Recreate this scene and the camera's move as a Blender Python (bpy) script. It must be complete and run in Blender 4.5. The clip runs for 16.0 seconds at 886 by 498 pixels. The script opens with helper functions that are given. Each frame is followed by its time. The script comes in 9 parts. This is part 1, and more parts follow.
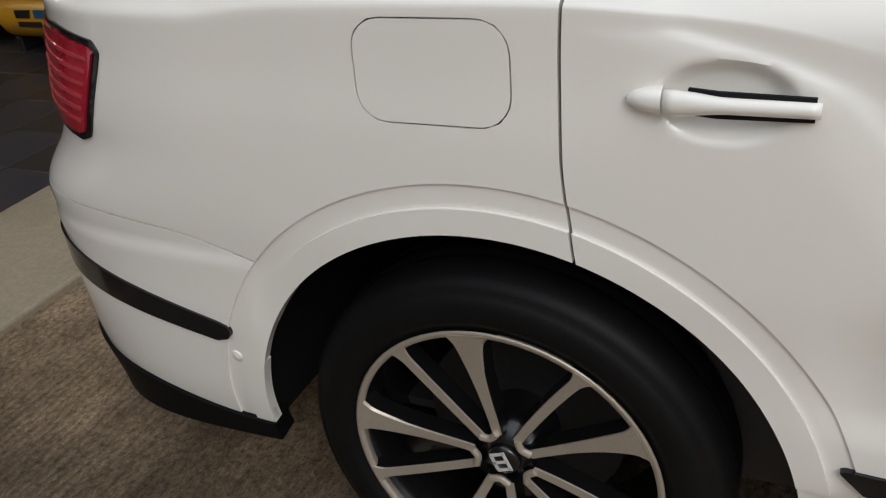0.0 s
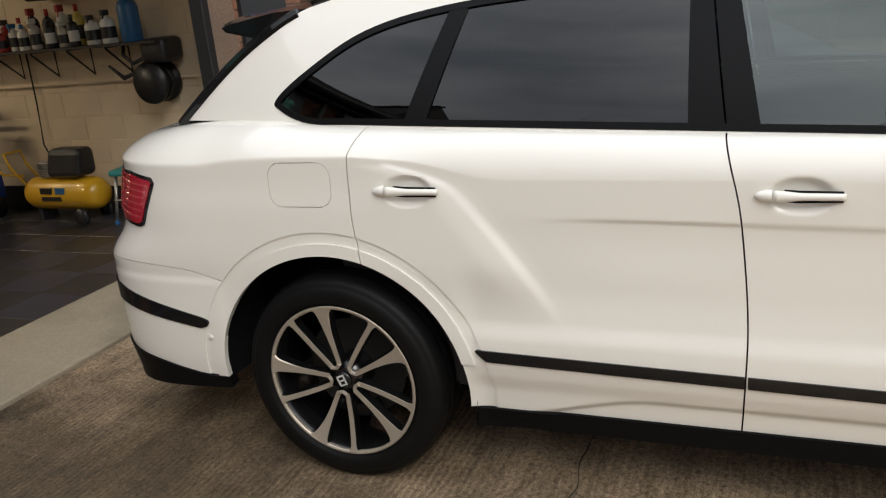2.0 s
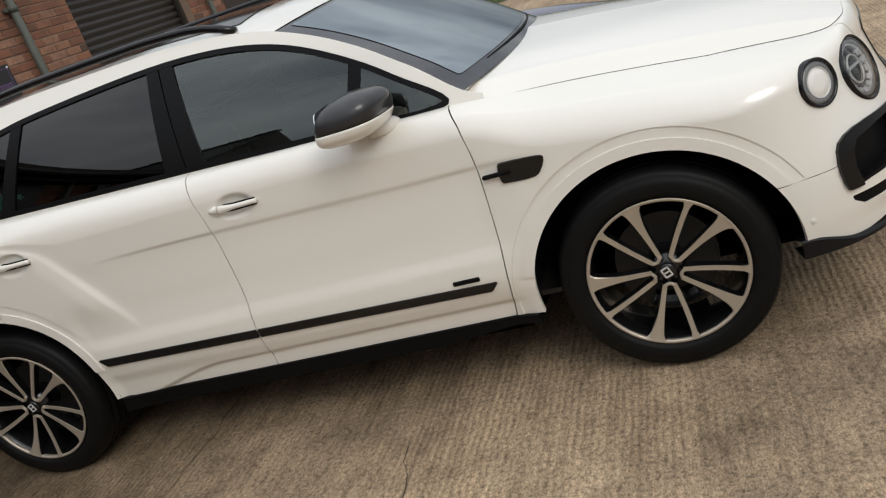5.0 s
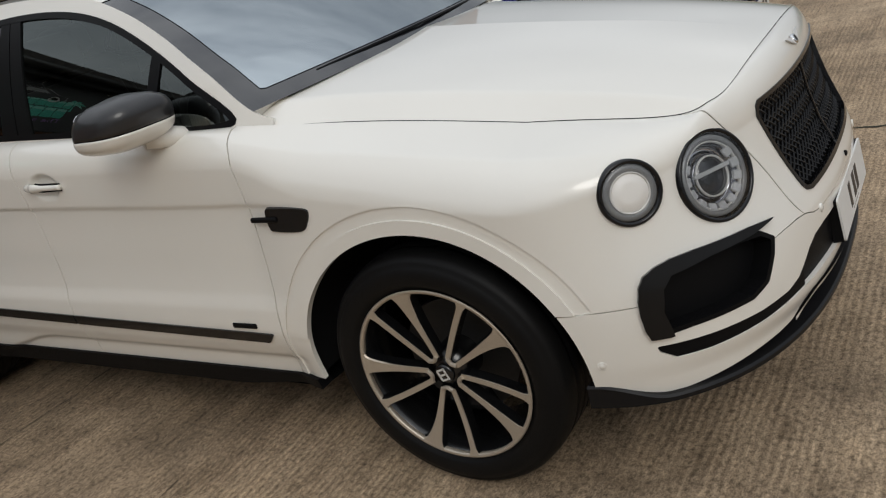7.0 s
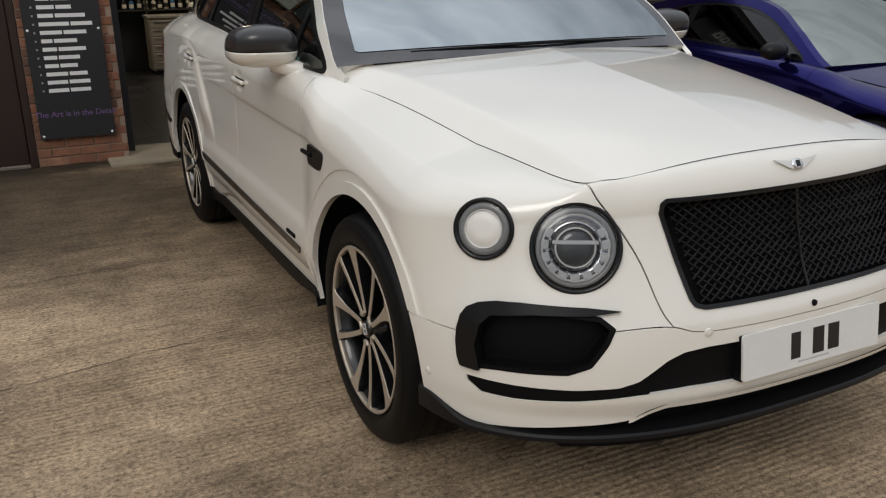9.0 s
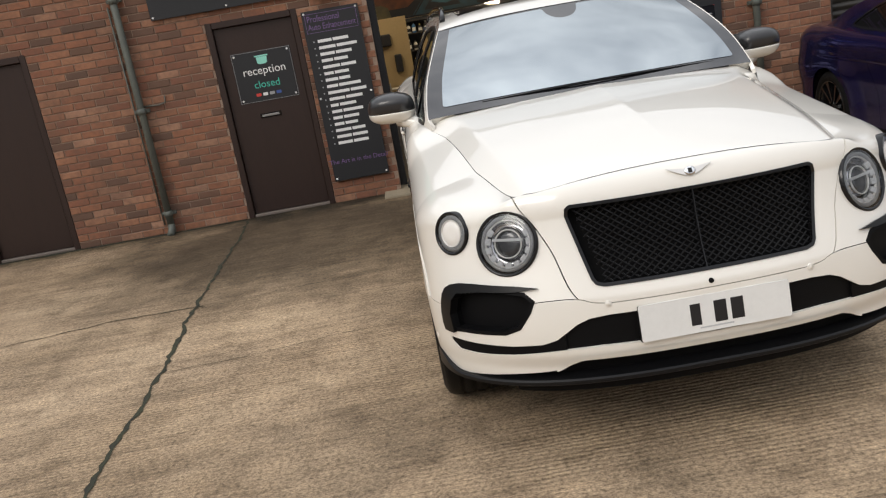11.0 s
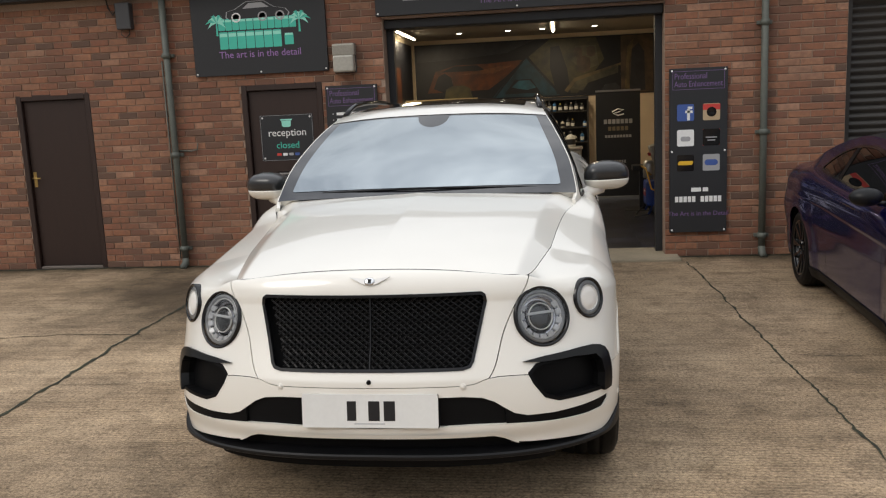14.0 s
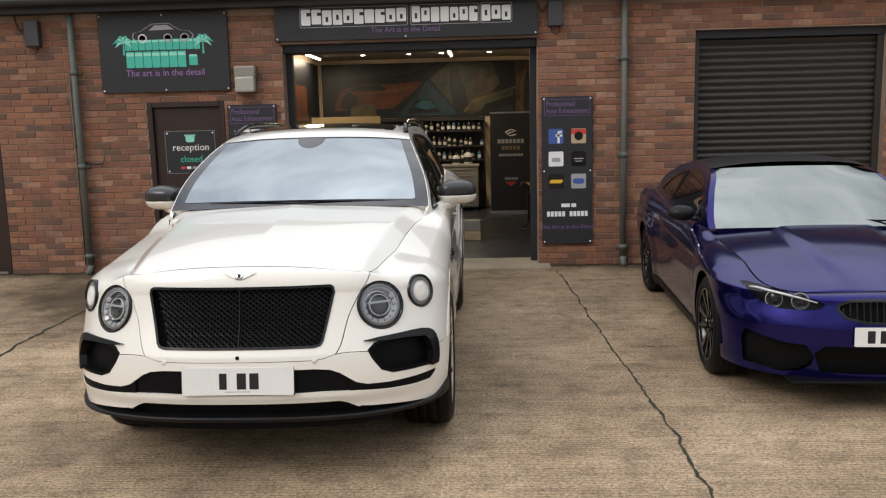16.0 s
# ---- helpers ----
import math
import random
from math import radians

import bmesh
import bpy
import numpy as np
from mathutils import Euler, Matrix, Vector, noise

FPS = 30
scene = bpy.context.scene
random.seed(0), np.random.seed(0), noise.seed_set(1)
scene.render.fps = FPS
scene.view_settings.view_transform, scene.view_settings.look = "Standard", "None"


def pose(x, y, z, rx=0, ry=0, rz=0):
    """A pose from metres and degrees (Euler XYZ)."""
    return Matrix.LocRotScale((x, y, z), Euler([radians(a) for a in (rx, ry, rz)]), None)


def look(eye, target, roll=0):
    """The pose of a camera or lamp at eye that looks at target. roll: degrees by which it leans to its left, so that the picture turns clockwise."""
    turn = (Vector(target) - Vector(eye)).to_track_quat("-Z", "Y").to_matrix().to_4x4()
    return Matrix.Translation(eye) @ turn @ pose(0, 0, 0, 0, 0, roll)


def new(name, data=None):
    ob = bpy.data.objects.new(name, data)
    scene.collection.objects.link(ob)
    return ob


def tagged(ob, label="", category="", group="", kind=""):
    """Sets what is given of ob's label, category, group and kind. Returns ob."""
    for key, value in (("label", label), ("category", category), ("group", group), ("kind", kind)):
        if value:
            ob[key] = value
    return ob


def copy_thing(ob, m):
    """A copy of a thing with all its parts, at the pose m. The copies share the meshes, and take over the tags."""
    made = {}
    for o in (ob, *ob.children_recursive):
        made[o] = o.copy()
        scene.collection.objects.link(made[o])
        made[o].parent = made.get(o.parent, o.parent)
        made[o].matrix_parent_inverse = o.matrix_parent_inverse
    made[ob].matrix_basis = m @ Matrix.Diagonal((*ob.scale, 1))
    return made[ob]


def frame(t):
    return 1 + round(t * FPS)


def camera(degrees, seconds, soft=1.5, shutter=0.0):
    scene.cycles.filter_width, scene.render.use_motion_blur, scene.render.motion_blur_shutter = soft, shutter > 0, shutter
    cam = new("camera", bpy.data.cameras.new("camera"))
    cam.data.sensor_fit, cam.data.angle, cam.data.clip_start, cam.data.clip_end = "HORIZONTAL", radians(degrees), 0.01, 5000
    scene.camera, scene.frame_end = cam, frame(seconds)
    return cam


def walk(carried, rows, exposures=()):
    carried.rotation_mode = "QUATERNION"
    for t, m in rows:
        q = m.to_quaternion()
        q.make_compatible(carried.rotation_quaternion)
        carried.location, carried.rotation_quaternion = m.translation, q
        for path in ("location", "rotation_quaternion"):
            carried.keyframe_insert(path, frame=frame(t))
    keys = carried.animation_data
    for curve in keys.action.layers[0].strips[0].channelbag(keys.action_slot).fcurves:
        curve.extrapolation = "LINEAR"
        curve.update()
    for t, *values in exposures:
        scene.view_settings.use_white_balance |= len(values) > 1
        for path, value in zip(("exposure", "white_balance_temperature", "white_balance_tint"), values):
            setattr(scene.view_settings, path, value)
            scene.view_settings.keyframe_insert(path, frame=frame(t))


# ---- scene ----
cam = camera(55.4, 16.0, soft=1.2)
PATH = [
    (0, (-1.964, 2.543, 1.451), (-0.42, 3.344, 0.463), -6.6),
    (0.5, (-2.29, 2.364, 1.504), (-0.692, 3.206, 0.646), -4.5),
    (1, (-2.624, 2.106, 1.596), (-0.954, 2.942, 0.879), -4.9),
    (1.5, (-2.92, 1.782, 1.641), (-1.227, 2.643, 1.014), -6.7),
    (2, (-3.288, 1.549, 1.668), (-1.536, 2.312, 1.078), -5.6),
    (2.5, (-3.576, 1.252, 1.695), (-1.793, 1.966, 1.138), -5.5),
    (3, (-3.806, 0.975, 1.713), (-2.036, 1.733, 1.169), -6.6),
    (3.5, (-4.111, 0.741, 1.721), (-2.326, 1.465, 1.183), -10.3),
    (4, (-4.146, 0.357, 1.73), (-2.371, 1.093, 1.175), -16.7),
    (4.5, (-4.065, 0.081, 1.751), (-2.283, 0.738, 1.124), -20.0),
    (5, (-3.791, -0.252, 1.728), (-2.016, 0.392, 1.071), -20.3),
    (5.2, (-3.713, -0.37, 1.71), (-1.947, 0.301, 1.052), -20.7),
    (7.3, (-2.482, -1.442, 1.629), (-1.04, -0.267, 0.893), -11.5),
    (7.5, (-2.355, -1.504, 1.614), (-0.944, -0.293, 0.879), -7.4),
    (8, (-2.089, -1.782, 1.489), (-0.859, -0.364, 0.8), -0.3),
    (8.2, (-2.048, -1.899, 1.491), (-0.91, -0.4, 0.814), 0.5),
    (10.3, (-1.374, -3.401, 1.659), (-0.991, -1.516, 1.112), -5.9),
    (10.5, (-1.259, -3.497, 1.637), (-0.991, -1.586, 1.11), -6.8),
    (11, (-0.937, -3.713, 1.673), (-0.906, -1.781, 1.156), -10.1),
    (11.5, (-0.656, -3.977, 1.688), (-0.694, -2.057, 1.129), -12.5),
    (12, (-0.286, -4.093, 1.715), (-0.291, -2.157, 1.216), -10.3),
    (12.5, (0.046, -4.036, 1.704), (0.109, -2.074, 1.32), -5.0),
    (13, (0.255, -3.911, 1.683), (0.229, -1.938, 1.36), -1.5),
    (13.5, (0.554, -3.83, 1.649), (0.342, -1.865, 1.34), -2.2),
    (14, (0.741, -4.009, 1.678), (0.463, -2.055, 1.351), -2.6),
    (14.5, (0.814, -4.28, 1.72), (0.606, -2.32, 1.384), -1.9),
    (15, (1.031, -4.493, 1.723), (0.842, -2.528, 1.398), -2.2),
    (15.5, (1.144, -4.676, 1.746), (0.999, -2.705, 1.438), -1.7),
    (16, (1.15, -4.781, 1.741), (1.062, -2.806, 1.44), -1.4),
]
EXPOSURES = [(0.0, -0.13, 6150, 9), (1.0, 0.20, 6350, 9), (2.5, 0.14, 6450, 8), (3.5, 0.05, 6450, 8), (4.5, -0.10, 6450, 8), (8.0, -0.62, 6350, 8), (10.5, -0.06, 6650, 11),
             (11.0, 0.0, 6600, 10), (12.5, -0.03, 6550, 10), (13.5, -0.09, 6550, 9), (15.5, -0.06, 6550, 10), (16.0, 0.08, 6500, 10)]
walk(cam, [(t, look(eye, target, roll)) for t, eye, target, roll in PATH],
     exposures=EXPOSURES)
# ---- sky and sun: a dull overcast day ----
world = bpy.data.worlds.new("overcast_sky")
scene.world = world
world.use_nodes = True
wn, wl = world.node_tree.nodes, world.node_tree.links
wn.clear()
SUN_EL, SUN_ROT = radians(40), radians(227)
sky = wn.new("ShaderNodeTexSky")
sky.sky_type, sky.sun_disc = "NISHITA", False
sky.sun_elevation, sky.sun_rotation = SUN_EL, SUN_ROT
sky.air_density, sky.dust_density, sky.ozone_density = 1.0, 4.0, 1.0
coord = wn.new("ShaderNodeTexCoord")
cloud_map = wn.new("ShaderNodeMapping")
cloud_map.inputs["Scale"].default_value = (1.0, 1.0, 2.6)
cloud = wn.new("ShaderNodeTexNoise")
cloud.inputs["Scale"].default_value, cloud.inputs["Detail"].default_value, cloud.inputs["Roughness"].default_value = 2.3, 7, 0.55
ramp = wn.new("ShaderNodeValToRGB")
ramp.color_ramp.elements[0].position, ramp.color_ramp.elements[0].color = 0.30, (4.4, 4.65, 5.1, 1)
ramp.color_ramp.elements[1].position, ramp.color_ramp.elements[1].color = 0.72, (10.0, 10.1, 10.3, 1)
mixer = wn.new("ShaderNodeMix")
mixer.data_type = "RGBA"
mixer.inputs[0].default_value = 0.86
back = wn.new("ShaderNodeBackground")
back.inputs["Strength"].default_value = 0.12
wout = wn.new("ShaderNodeOutputWorld")
wl.new(coord.outputs["Generated"], cloud_map.inputs["Vector"])
wl.new(cloud_map.outputs[0], cloud.inputs["Vector"])
wl.new(cloud.outputs["Fac"], ramp.inputs[0])
wl.new(sky.outputs[0], mixer.inputs[6])
wl.new(ramp.outputs[0], mixer.inputs[7])
# an overcast sky is about three times as bright overhead as at the horizon
sep = wn.new("ShaderNodeSeparateXYZ")
rise = wn.new("ShaderNodeMapRange")
rise.inputs[1].default_value, rise.inputs[2].default_value, rise.inputs[3].default_value, rise.inputs[4].default_value = 0.0, 1.0, 0.52, 1.80
gain = wn.new("ShaderNodeMix")
gain.data_type, gain.blend_type = "RGBA", "MULTIPLY"
gain.inputs[0].default_value = 1.0
wl.new(coord.outputs["Generated"], sep.inputs[0])
wl.new(sep.outputs[2], rise.inputs[0])
wl.new(mixer.outputs[2], gain.inputs[6])
wl.new(rise.outputs[0], gain.inputs[7])
wl.new(gain.outputs[2], back.inputs[0])
wl.new(back.outputs[0], wout.inputs[0])

sun = new("sun", bpy.data.lights.new("sun", "SUN"))
sun.data.energy, sun.data.angle, sun.data.color = 0.9, radians(25), (1.0, 0.96, 0.9)
sun.matrix_world = look((-13, -12, 15), (0, 0, 0))


# ---- materials ----
def material(name, colour, rough=0.5, metal=0.0, grain=0.0, grain_scale=60.0, stain=0.0, stain_scale=3.0, bump=0.0, bump_scale=200.0,
             coat=0.0, coat_rough=0.03, spec=0.5, dark=None, rough_var=0.0, stretch=None, random_mix=0.0, island=False, placed=False):
    """A procedural surface: base colour with fine grain, broad stains, gloss variation and relief."""
    m = bpy.data.materials.new(name)
    m.use_nodes = True
    n, l = m.node_tree.nodes, m.node_tree.links
    p = n["Principled BSDF"]
    p.inputs["Roughness"].default_value, p.inputs["Metallic"].default_value = rough, metal
    p.inputs["Coat Weight"].default_value, p.inputs["Coat Roughness"].default_value = coat, coat_rough
    p.inputs["Specular IOR Level"].default_value = spec
    tc = n.new("ShaderNodeTexCoord")
    vec = n.new("ShaderNodeNewGeometry").outputs["Position"] if placed else tc.outputs["Object"]
    if stretch:
        mp = n.new("ShaderNodeMapping")
        mp.inputs["Scale"].default_value = stretch
        l.new(vec, mp.inputs["Vector"])
        vec = mp.outputs[0]

    def tex(scale, detail=5):
        t = n.new("ShaderNodeTexNoise")
        t.inputs["Scale"].default_value, t.inputs["Detail"].default_value = scale, detail
        l.new(vec, t.inputs["Vector"])
        return t

    base = n.new("ShaderNodeRGB")
    base.outputs[0].default_value = (*colour, 1)
    out = base.outputs[0]
    dark = dark or tuple(c * 0.55 for c in colour)

    def blend(fac, a, b_col):
        mx = n.new("ShaderNodeMix")
        mx.data_type = "RGBA"
        l.new(fac, mx.inputs[0])
        l.new(a, mx.inputs[6])
        mx.inputs[7].default_value = (*b_col, 1)
        return mx.outputs[2]

    def ranged(sock, lo, hi, to_lo, to_hi):
        r = n.new("ShaderNodeMapRange")
        r.inputs[1].default_value, r.inputs[2].default_value = lo, hi
        r.inputs[3].default_value, r.inputs[4].default_value = to_lo, to_hi
        l.new(sock, r.inputs[0])
        return r.outputs[0]

    if random_mix:
        if island:
            gi = n.new("ShaderNodeNewGeometry")
            rnd = gi.outputs["Random Per Island"]
        else:
            oi = n.new("ShaderNodeObjectInfo")
            rnd = oi.outputs["Random"]
        out = blend(ranged(rnd, 0.0, 1.0, 0.0, random_mix), out, dark)
    if grain:
        out = blend(ranged(tex(grain_scale).outputs["Fac"], 0.35, 0.75, 0, grain), out, dark)
    if stain:
        out = blend(ranged(tex(stain_scale, 8).outputs["Fac"], 0.42, 0.72, 0, stain), out, dark)
    l.new(out, p.inputs["Base Color"])
    if rough_var:
        l.new(ranged(tex(stain_scale * 3).outputs["Fac"], 0.3, 0.7, max(rough - rough_var, 0.0), rough + rough_var), p.inputs["Roughness"])
    if bump:
        b = n.new("ShaderNodeBump")
        b.inputs["Strength"].default_value, b.inputs["Distance"].default_value = bump, 0.004
        l.new(tex(bump_scale).outputs["Fac"], b.inputs["Height"])
        l.new(b.outputs[0], p.inputs["Normal"])
    return m


def glow(name, colour, strength):
    m = bpy.data.materials.new(name)
    m.use_nodes = True
    p = m.node_tree.nodes["Principled BSDF"]
    p.inputs["Base Color"].default_value = (*colour, 1)
    p.inputs["Emission Color"].default_value = (*colour, 1)
    p.inputs["Emission Strength"].default_value = strength
    return m


def clear_glass(name, tint, rough=0.0, ior=1.45, sheen=(1, 1, 1)):
    """A single pane: see-through with a tint and a mirror gloss by Fresnel."""
    m = bpy.data.materials.new(name)
    m.use_nodes = True
    n, l = m.node_tree.nodes, m.node_tree.links
    n.clear()
    o = n.new("ShaderNodeOutputMaterial")
    tr = n.new("ShaderNodeBsdfTransparent")
    tr.inputs[0].default_value = (*tint, 1)
    gl = n.new("ShaderNodeBsdfGlossy")
    gl.inputs["Color"].default_value = (*sheen, 1)
    gl.inputs["Roughness"].default_value = rough
    fr = n.new("ShaderNodeFresnel")
    fr.inputs[0].default_value = ior
    mx = n.new("ShaderNodeMixShader")
    l.new(fr.outputs[0], mx.inputs[0])
    l.new(tr.outputs[0], mx.inputs[1])
    l.new(gl.outputs[0], mx.inputs[2])
    l.new(mx.outputs[0], o.inputs[0])
    return m


PAINT = material("white_car_paint", (0.83, 0.80, 0.735), 0.28, grain=0.03, grain_scale=900, stain=0.03, stain_scale=1.2, coat=1.0, coat_rough=0.02, dark=(0.6, 0.58, 0.54))
GLOSS_BLACK = material("gloss_black_trim", (0.008, 0.008, 0.009), 0.10, spec=0.4, grain=0.2, grain_scale=40)
PILLAR = material("black_pillar_trim", (0.006, 0.006, 0.0065), 0.35, spec=0.12, grain=0.2, grain_scale=60)
SATIN_BLACK = material("satin_black_plastic", (0.005, 0.005, 0.0056), 0.5, spec=0.10, grain=0.3, grain_scale=300, bump=0.1, bump_scale=900)
CARBON = material("carbon_black_lip", (0.007, 0.007, 0.008), 0.4, spec=0.25, grain=0.5, grain_scale=500)
RUBBER = material("tyre_rubber", (0.0045, 0.0045, 0.0048), 0.5, spec=0.16, grain=0.4, grain_scale=150, stain=0.3, stain_scale=8, dark=(0.009, 0.0088, 0.0085), bump=0.15, bump_scale=500)
LINER = material("wheel_arch_liner", (0.006, 0.006, 0.0065), 0.95, spec=0.15, grain=0.4, grain_scale=90)


def brick_material(name, island):
    """Mottled red bricks with a share of dark, purple-brown ones."""
    m = material(name, (0.301, 0.133, 0.071), 0.9, grain=0.65, grain_scale=24, stain=0.6, stain_scale=2.3, bump=0.6, bump_scale=110, dark=(0.135, 0.074, 0.050), placed=True)
    n, l = m.node_tree.nodes, m.node_tree.links
    src = n.new("ShaderNodeNewGeometry").outputs["Random Per Island"] if island else n.new("ShaderNodeObjectInfo").outputs["Random"]
    r = n.new("ShaderNodeValToRGB")
    r.color_ramp.interpolation = "LINEAR"
    e = r.color_ramp.elements
    e[0].position, e[0].color = 0.0, (0.41, 0.228, 0.148, 1)
    e[1].position, e[1].color = 1.0, (0.105, 0.064, 0.047, 1)
    for pos, col in ((0.14, (0.345, 0.165, 0.094)), (0.40, (0.295, 0.125, 0.068)), (0.66, (0.246, 0.100, 0.059)), (0.80, (0.20, 0.087, 0.055)), (0.90, (0.145, 0.080, 0.053))):
        q = e.new(pos)
        q.color = (*col, 1)
    l.new(src, r.inputs[0])
    for nd in n:
        if nd.type == "RGB":
            for lk in list(nd.outputs[0].links):
                l.new(r.outputs[0], lk.to_socket)
    return m


BRICK = brick_material("red_brick", False)
BRICK_JOINED = brick_material("red_brick_courses", True)
MORTAR = material("mortar", (0.36, 0.26, 0.195), 0.95, grain=0.5, grain_scale=80, stain=0.75, stain_scale=1.3, dark=(0.15, 0.10, 0.075))
BROWN_DOOR = material("dark_brown_door_paint", (0.029, 0.014, 0.0105), 0.45, grain=0.3, grain_scale=30, stain=0.3, stain_scale=5, stretch=(4, 4, 0.6))
BOARD = material("dark_sign_board", (0.018, 0.019, 0.022), 0.5, grain=0.3, grain_scale=100, stain=0.2, stain_scale=2)
PIPE = material("weathered_green_grey_pipe", (0.115, 0.125, 0.105), 0.6, grain=0.4, grain_scale=70, stain=0.5, stain_scale=6, dark=(0.06, 0.065, 0.06))
SHUTTER = material("brown_roller_shutter", (0.034, 0.030, 0.026), 0.5, grain=0.3, grain_scale=40, stain=0.35, stain_scale=2.5)
CREAM_WALL = material("cream_block_paint", (0.72, 0.59, 0.42), 0.8, grain=0.15, grain_scale=120, stain=0.25, stain_scale=2.2, bump=0.25, bump_scale=140)
BLUE_PAINT = material("deep_blue_car_paint", (0.015, 0.013, 0.125), 0.14, metal=0.85, spec=0.3, grain=0.12, grain_scale=1500, coat=0.22, coat_rough=0.015)
DARK_FLOOR = material("black_floor_tile", (0.02, 0.02, 0.022), 0.35, grain=0.3, grain_scale=50, stain=0.4, stain_scale=3, dark=(0.05, 0.05, 0.05))


# ---- building helpers ----
def obj(name, bm, mat, parent=None, smooth=False, label=""):
    me = bpy.data.meshes.new(name)
    bm.to_mesh(me)
    bm.free()
    if smooth:
        for p in me.polygons:
            p.use_smooth = True
    for mm in (mat if isinstance(mat, (list, tuple)) else [mat]):
        me.materials.append(mm)
    ob = new(name, me)
    if parent is not None:
        ob.parent = parent
    if label:
        ob["label"] = label
    return ob


def part(name, bm, mat, parent, label="", smooth=False):
    return obj(name, bm, mat, parent, smooth, label)


def empty(name, at=(0, 0, 0), turn=0):
    e = new(name)
    e.matrix_basis = pose(*at, 0, 0, turn)
    return e


def box(bm, lo, hi, bevel=0.0, seg=1):
    c = [(a + b) / 2 for a, b in zip(lo, hi)]
    r = bmesh.ops.create_cube(bm, size=1, matrix=Matrix.Translation(c) @ Matrix.Diagonal([b - a for a, b in zip(lo, hi)] + [1]))
    if bevel:
        es = list({e for v in r["verts"] for e in v.link_edges})
        bmesh.ops.bevel(bm, geom=es, offset=bevel, segments=seg, affect="EDGES", profile=0.5)
    return bm


def boxed(lo, hi, bevel=0.0, seg=1):
    return box(bmesh.new(), lo, hi, bevel, seg)


def tube(bm, pts, r, n=8, closed=False):
    """A round bar along pts."""
    pts = [Vector(p) for p in pts]
    rings = []
    for i, p in enumerate(pts):
        a = pts[i - 1] if i > 0 or closed else pts[0]
        b = pts[(i + 1) % len(pts)] if i < len(pts) - 1 or closed else pts[-1]
        d = (b - a).normalized()
        q = d.to_track_quat("Z", "Y")
        rr = r[i] if isinstance(r, (list, tuple)) else r
        rings.append([bm.verts.new(p + q @ Vector((rr * math.cos(2 * math.pi * k / n), rr * math.sin(2 * math.pi * k / n), 0))) for k in range(n)])
    m = len(rings)
    for i in range(m if closed else m - 1):
        A, B = rings[i], rings[(i + 1) % m]
        for k in range(n):
            bm.faces.new((A[k], A[(k + 1) % n], B[(k + 1) % n], B[k]))
    if not closed:
        bm.faces.new(rings[0][::-1])
        bm.faces.new(rings[-1])
    return bm


def lathe(bm, prof, n=32, m=None):
    """Turns (radius, height) pairs round local z; m places it."""
    m = m or Matrix()
    rings = []
    for r, z in prof:
        if r < 1e-6:
            rings.append([bm.verts.new(m @ Vector((0, 0, z)))])
        else:
            rings.append([bm.verts.new(m @ Vector((r * math.cos(2 * math.pi * k / n), r * math.sin(2 * math.pi * k / n), z))) for k in range(n)])
    for A, B in zip(rings, rings[1:]):
        for k in range(n):
            a, b = A[k % len(A)], A[(k + 1) % len(A)]
            c, d = B[(k + 1) % len(B)], B[k % len(B)]
            vs = []
            for v in (a, b, c, d):
                if v not in vs:
                    vs.append(v)
            if len(vs) > 2:
                bm.faces.new(vs)
    return bm


def plate(bm, pts, depth, m=None):
    """A flat outline (x, y pairs) drawn out along local z by depth."""
    m = m or Matrix()
    lo = [bm.verts.new(m @ Vector((x, y, 0))) for x, y in pts]
    hi = [bm.verts.new(m @ Vector((x, y, depth))) for x, y in pts]
    k = len(pts)
    bm.faces.new(lo[::-1])
    bm.faces.new(hi)
    for i in range(k):
        bm.faces.new((lo[i], lo[(i + 1) % k], hi[(i + 1) % k], hi[i]))
    return bm


def rounded(w, h, r, n=5):
    """A rounded rectangle about the origin."""
    out = []
    for cx, cy, a0 in ((w / 2 - r, h / 2 - r, 0), (-w / 2 + r, h / 2 - r, 90), (-w / 2 + r, -h / 2 + r, 180), (w / 2 - r, -h / 2 + r, 270)):
        for i in range(n + 1):
            a = radians(a0 + 90 * i / n)
            out.append((cx + r * math.cos(a), cy + r * math.sin(a)))
    return out


def text_mesh(text, size, extrude):
    cu = bpy.data.curves.new("lettering", "FONT")
    cu.body, cu.size, cu.align_x, cu.align_y, cu.extrude = text, size, "LEFT", "CENTER", extrude
    cu.resolution_u = 3
    tmp = bpy.data.objects.new("lettering", cu)
    scene.collection.objects.link(tmp)
    me = bpy.data.meshes.new_from_object(tmp.evaluated_get(bpy.context.evaluated_depsgraph_get()))
    bpy.data.objects.remove(tmp)
    return me, max(v.co.x for v in me.vertices)


def write(text, size, m, mat, parent, name="lettering", align="LEFT", extrude=0.001, width=1.0):
    """Lettering, each word a part of its own."""
    words = text.split()
    start = -text_mesh(text, size, extrude)[1] / 2 if align == "CENTER" else 0.0
    for k, word in enumerate(words):
        me, w = text_mesh(word, size, extrude)
        at = start + text_mesh(" ".join(words[:k + 1]), size, extrude)[1] - w
        me.transform(m @ Matrix.Diagonal((width, 1, 1, 1)) @ Matrix.Translation((at, 0, 0)))
        me.materials.clear()
        me.materials.append(mat)
        new(name, me).parent = parent


FACE = 5.18          # the facade's front plane

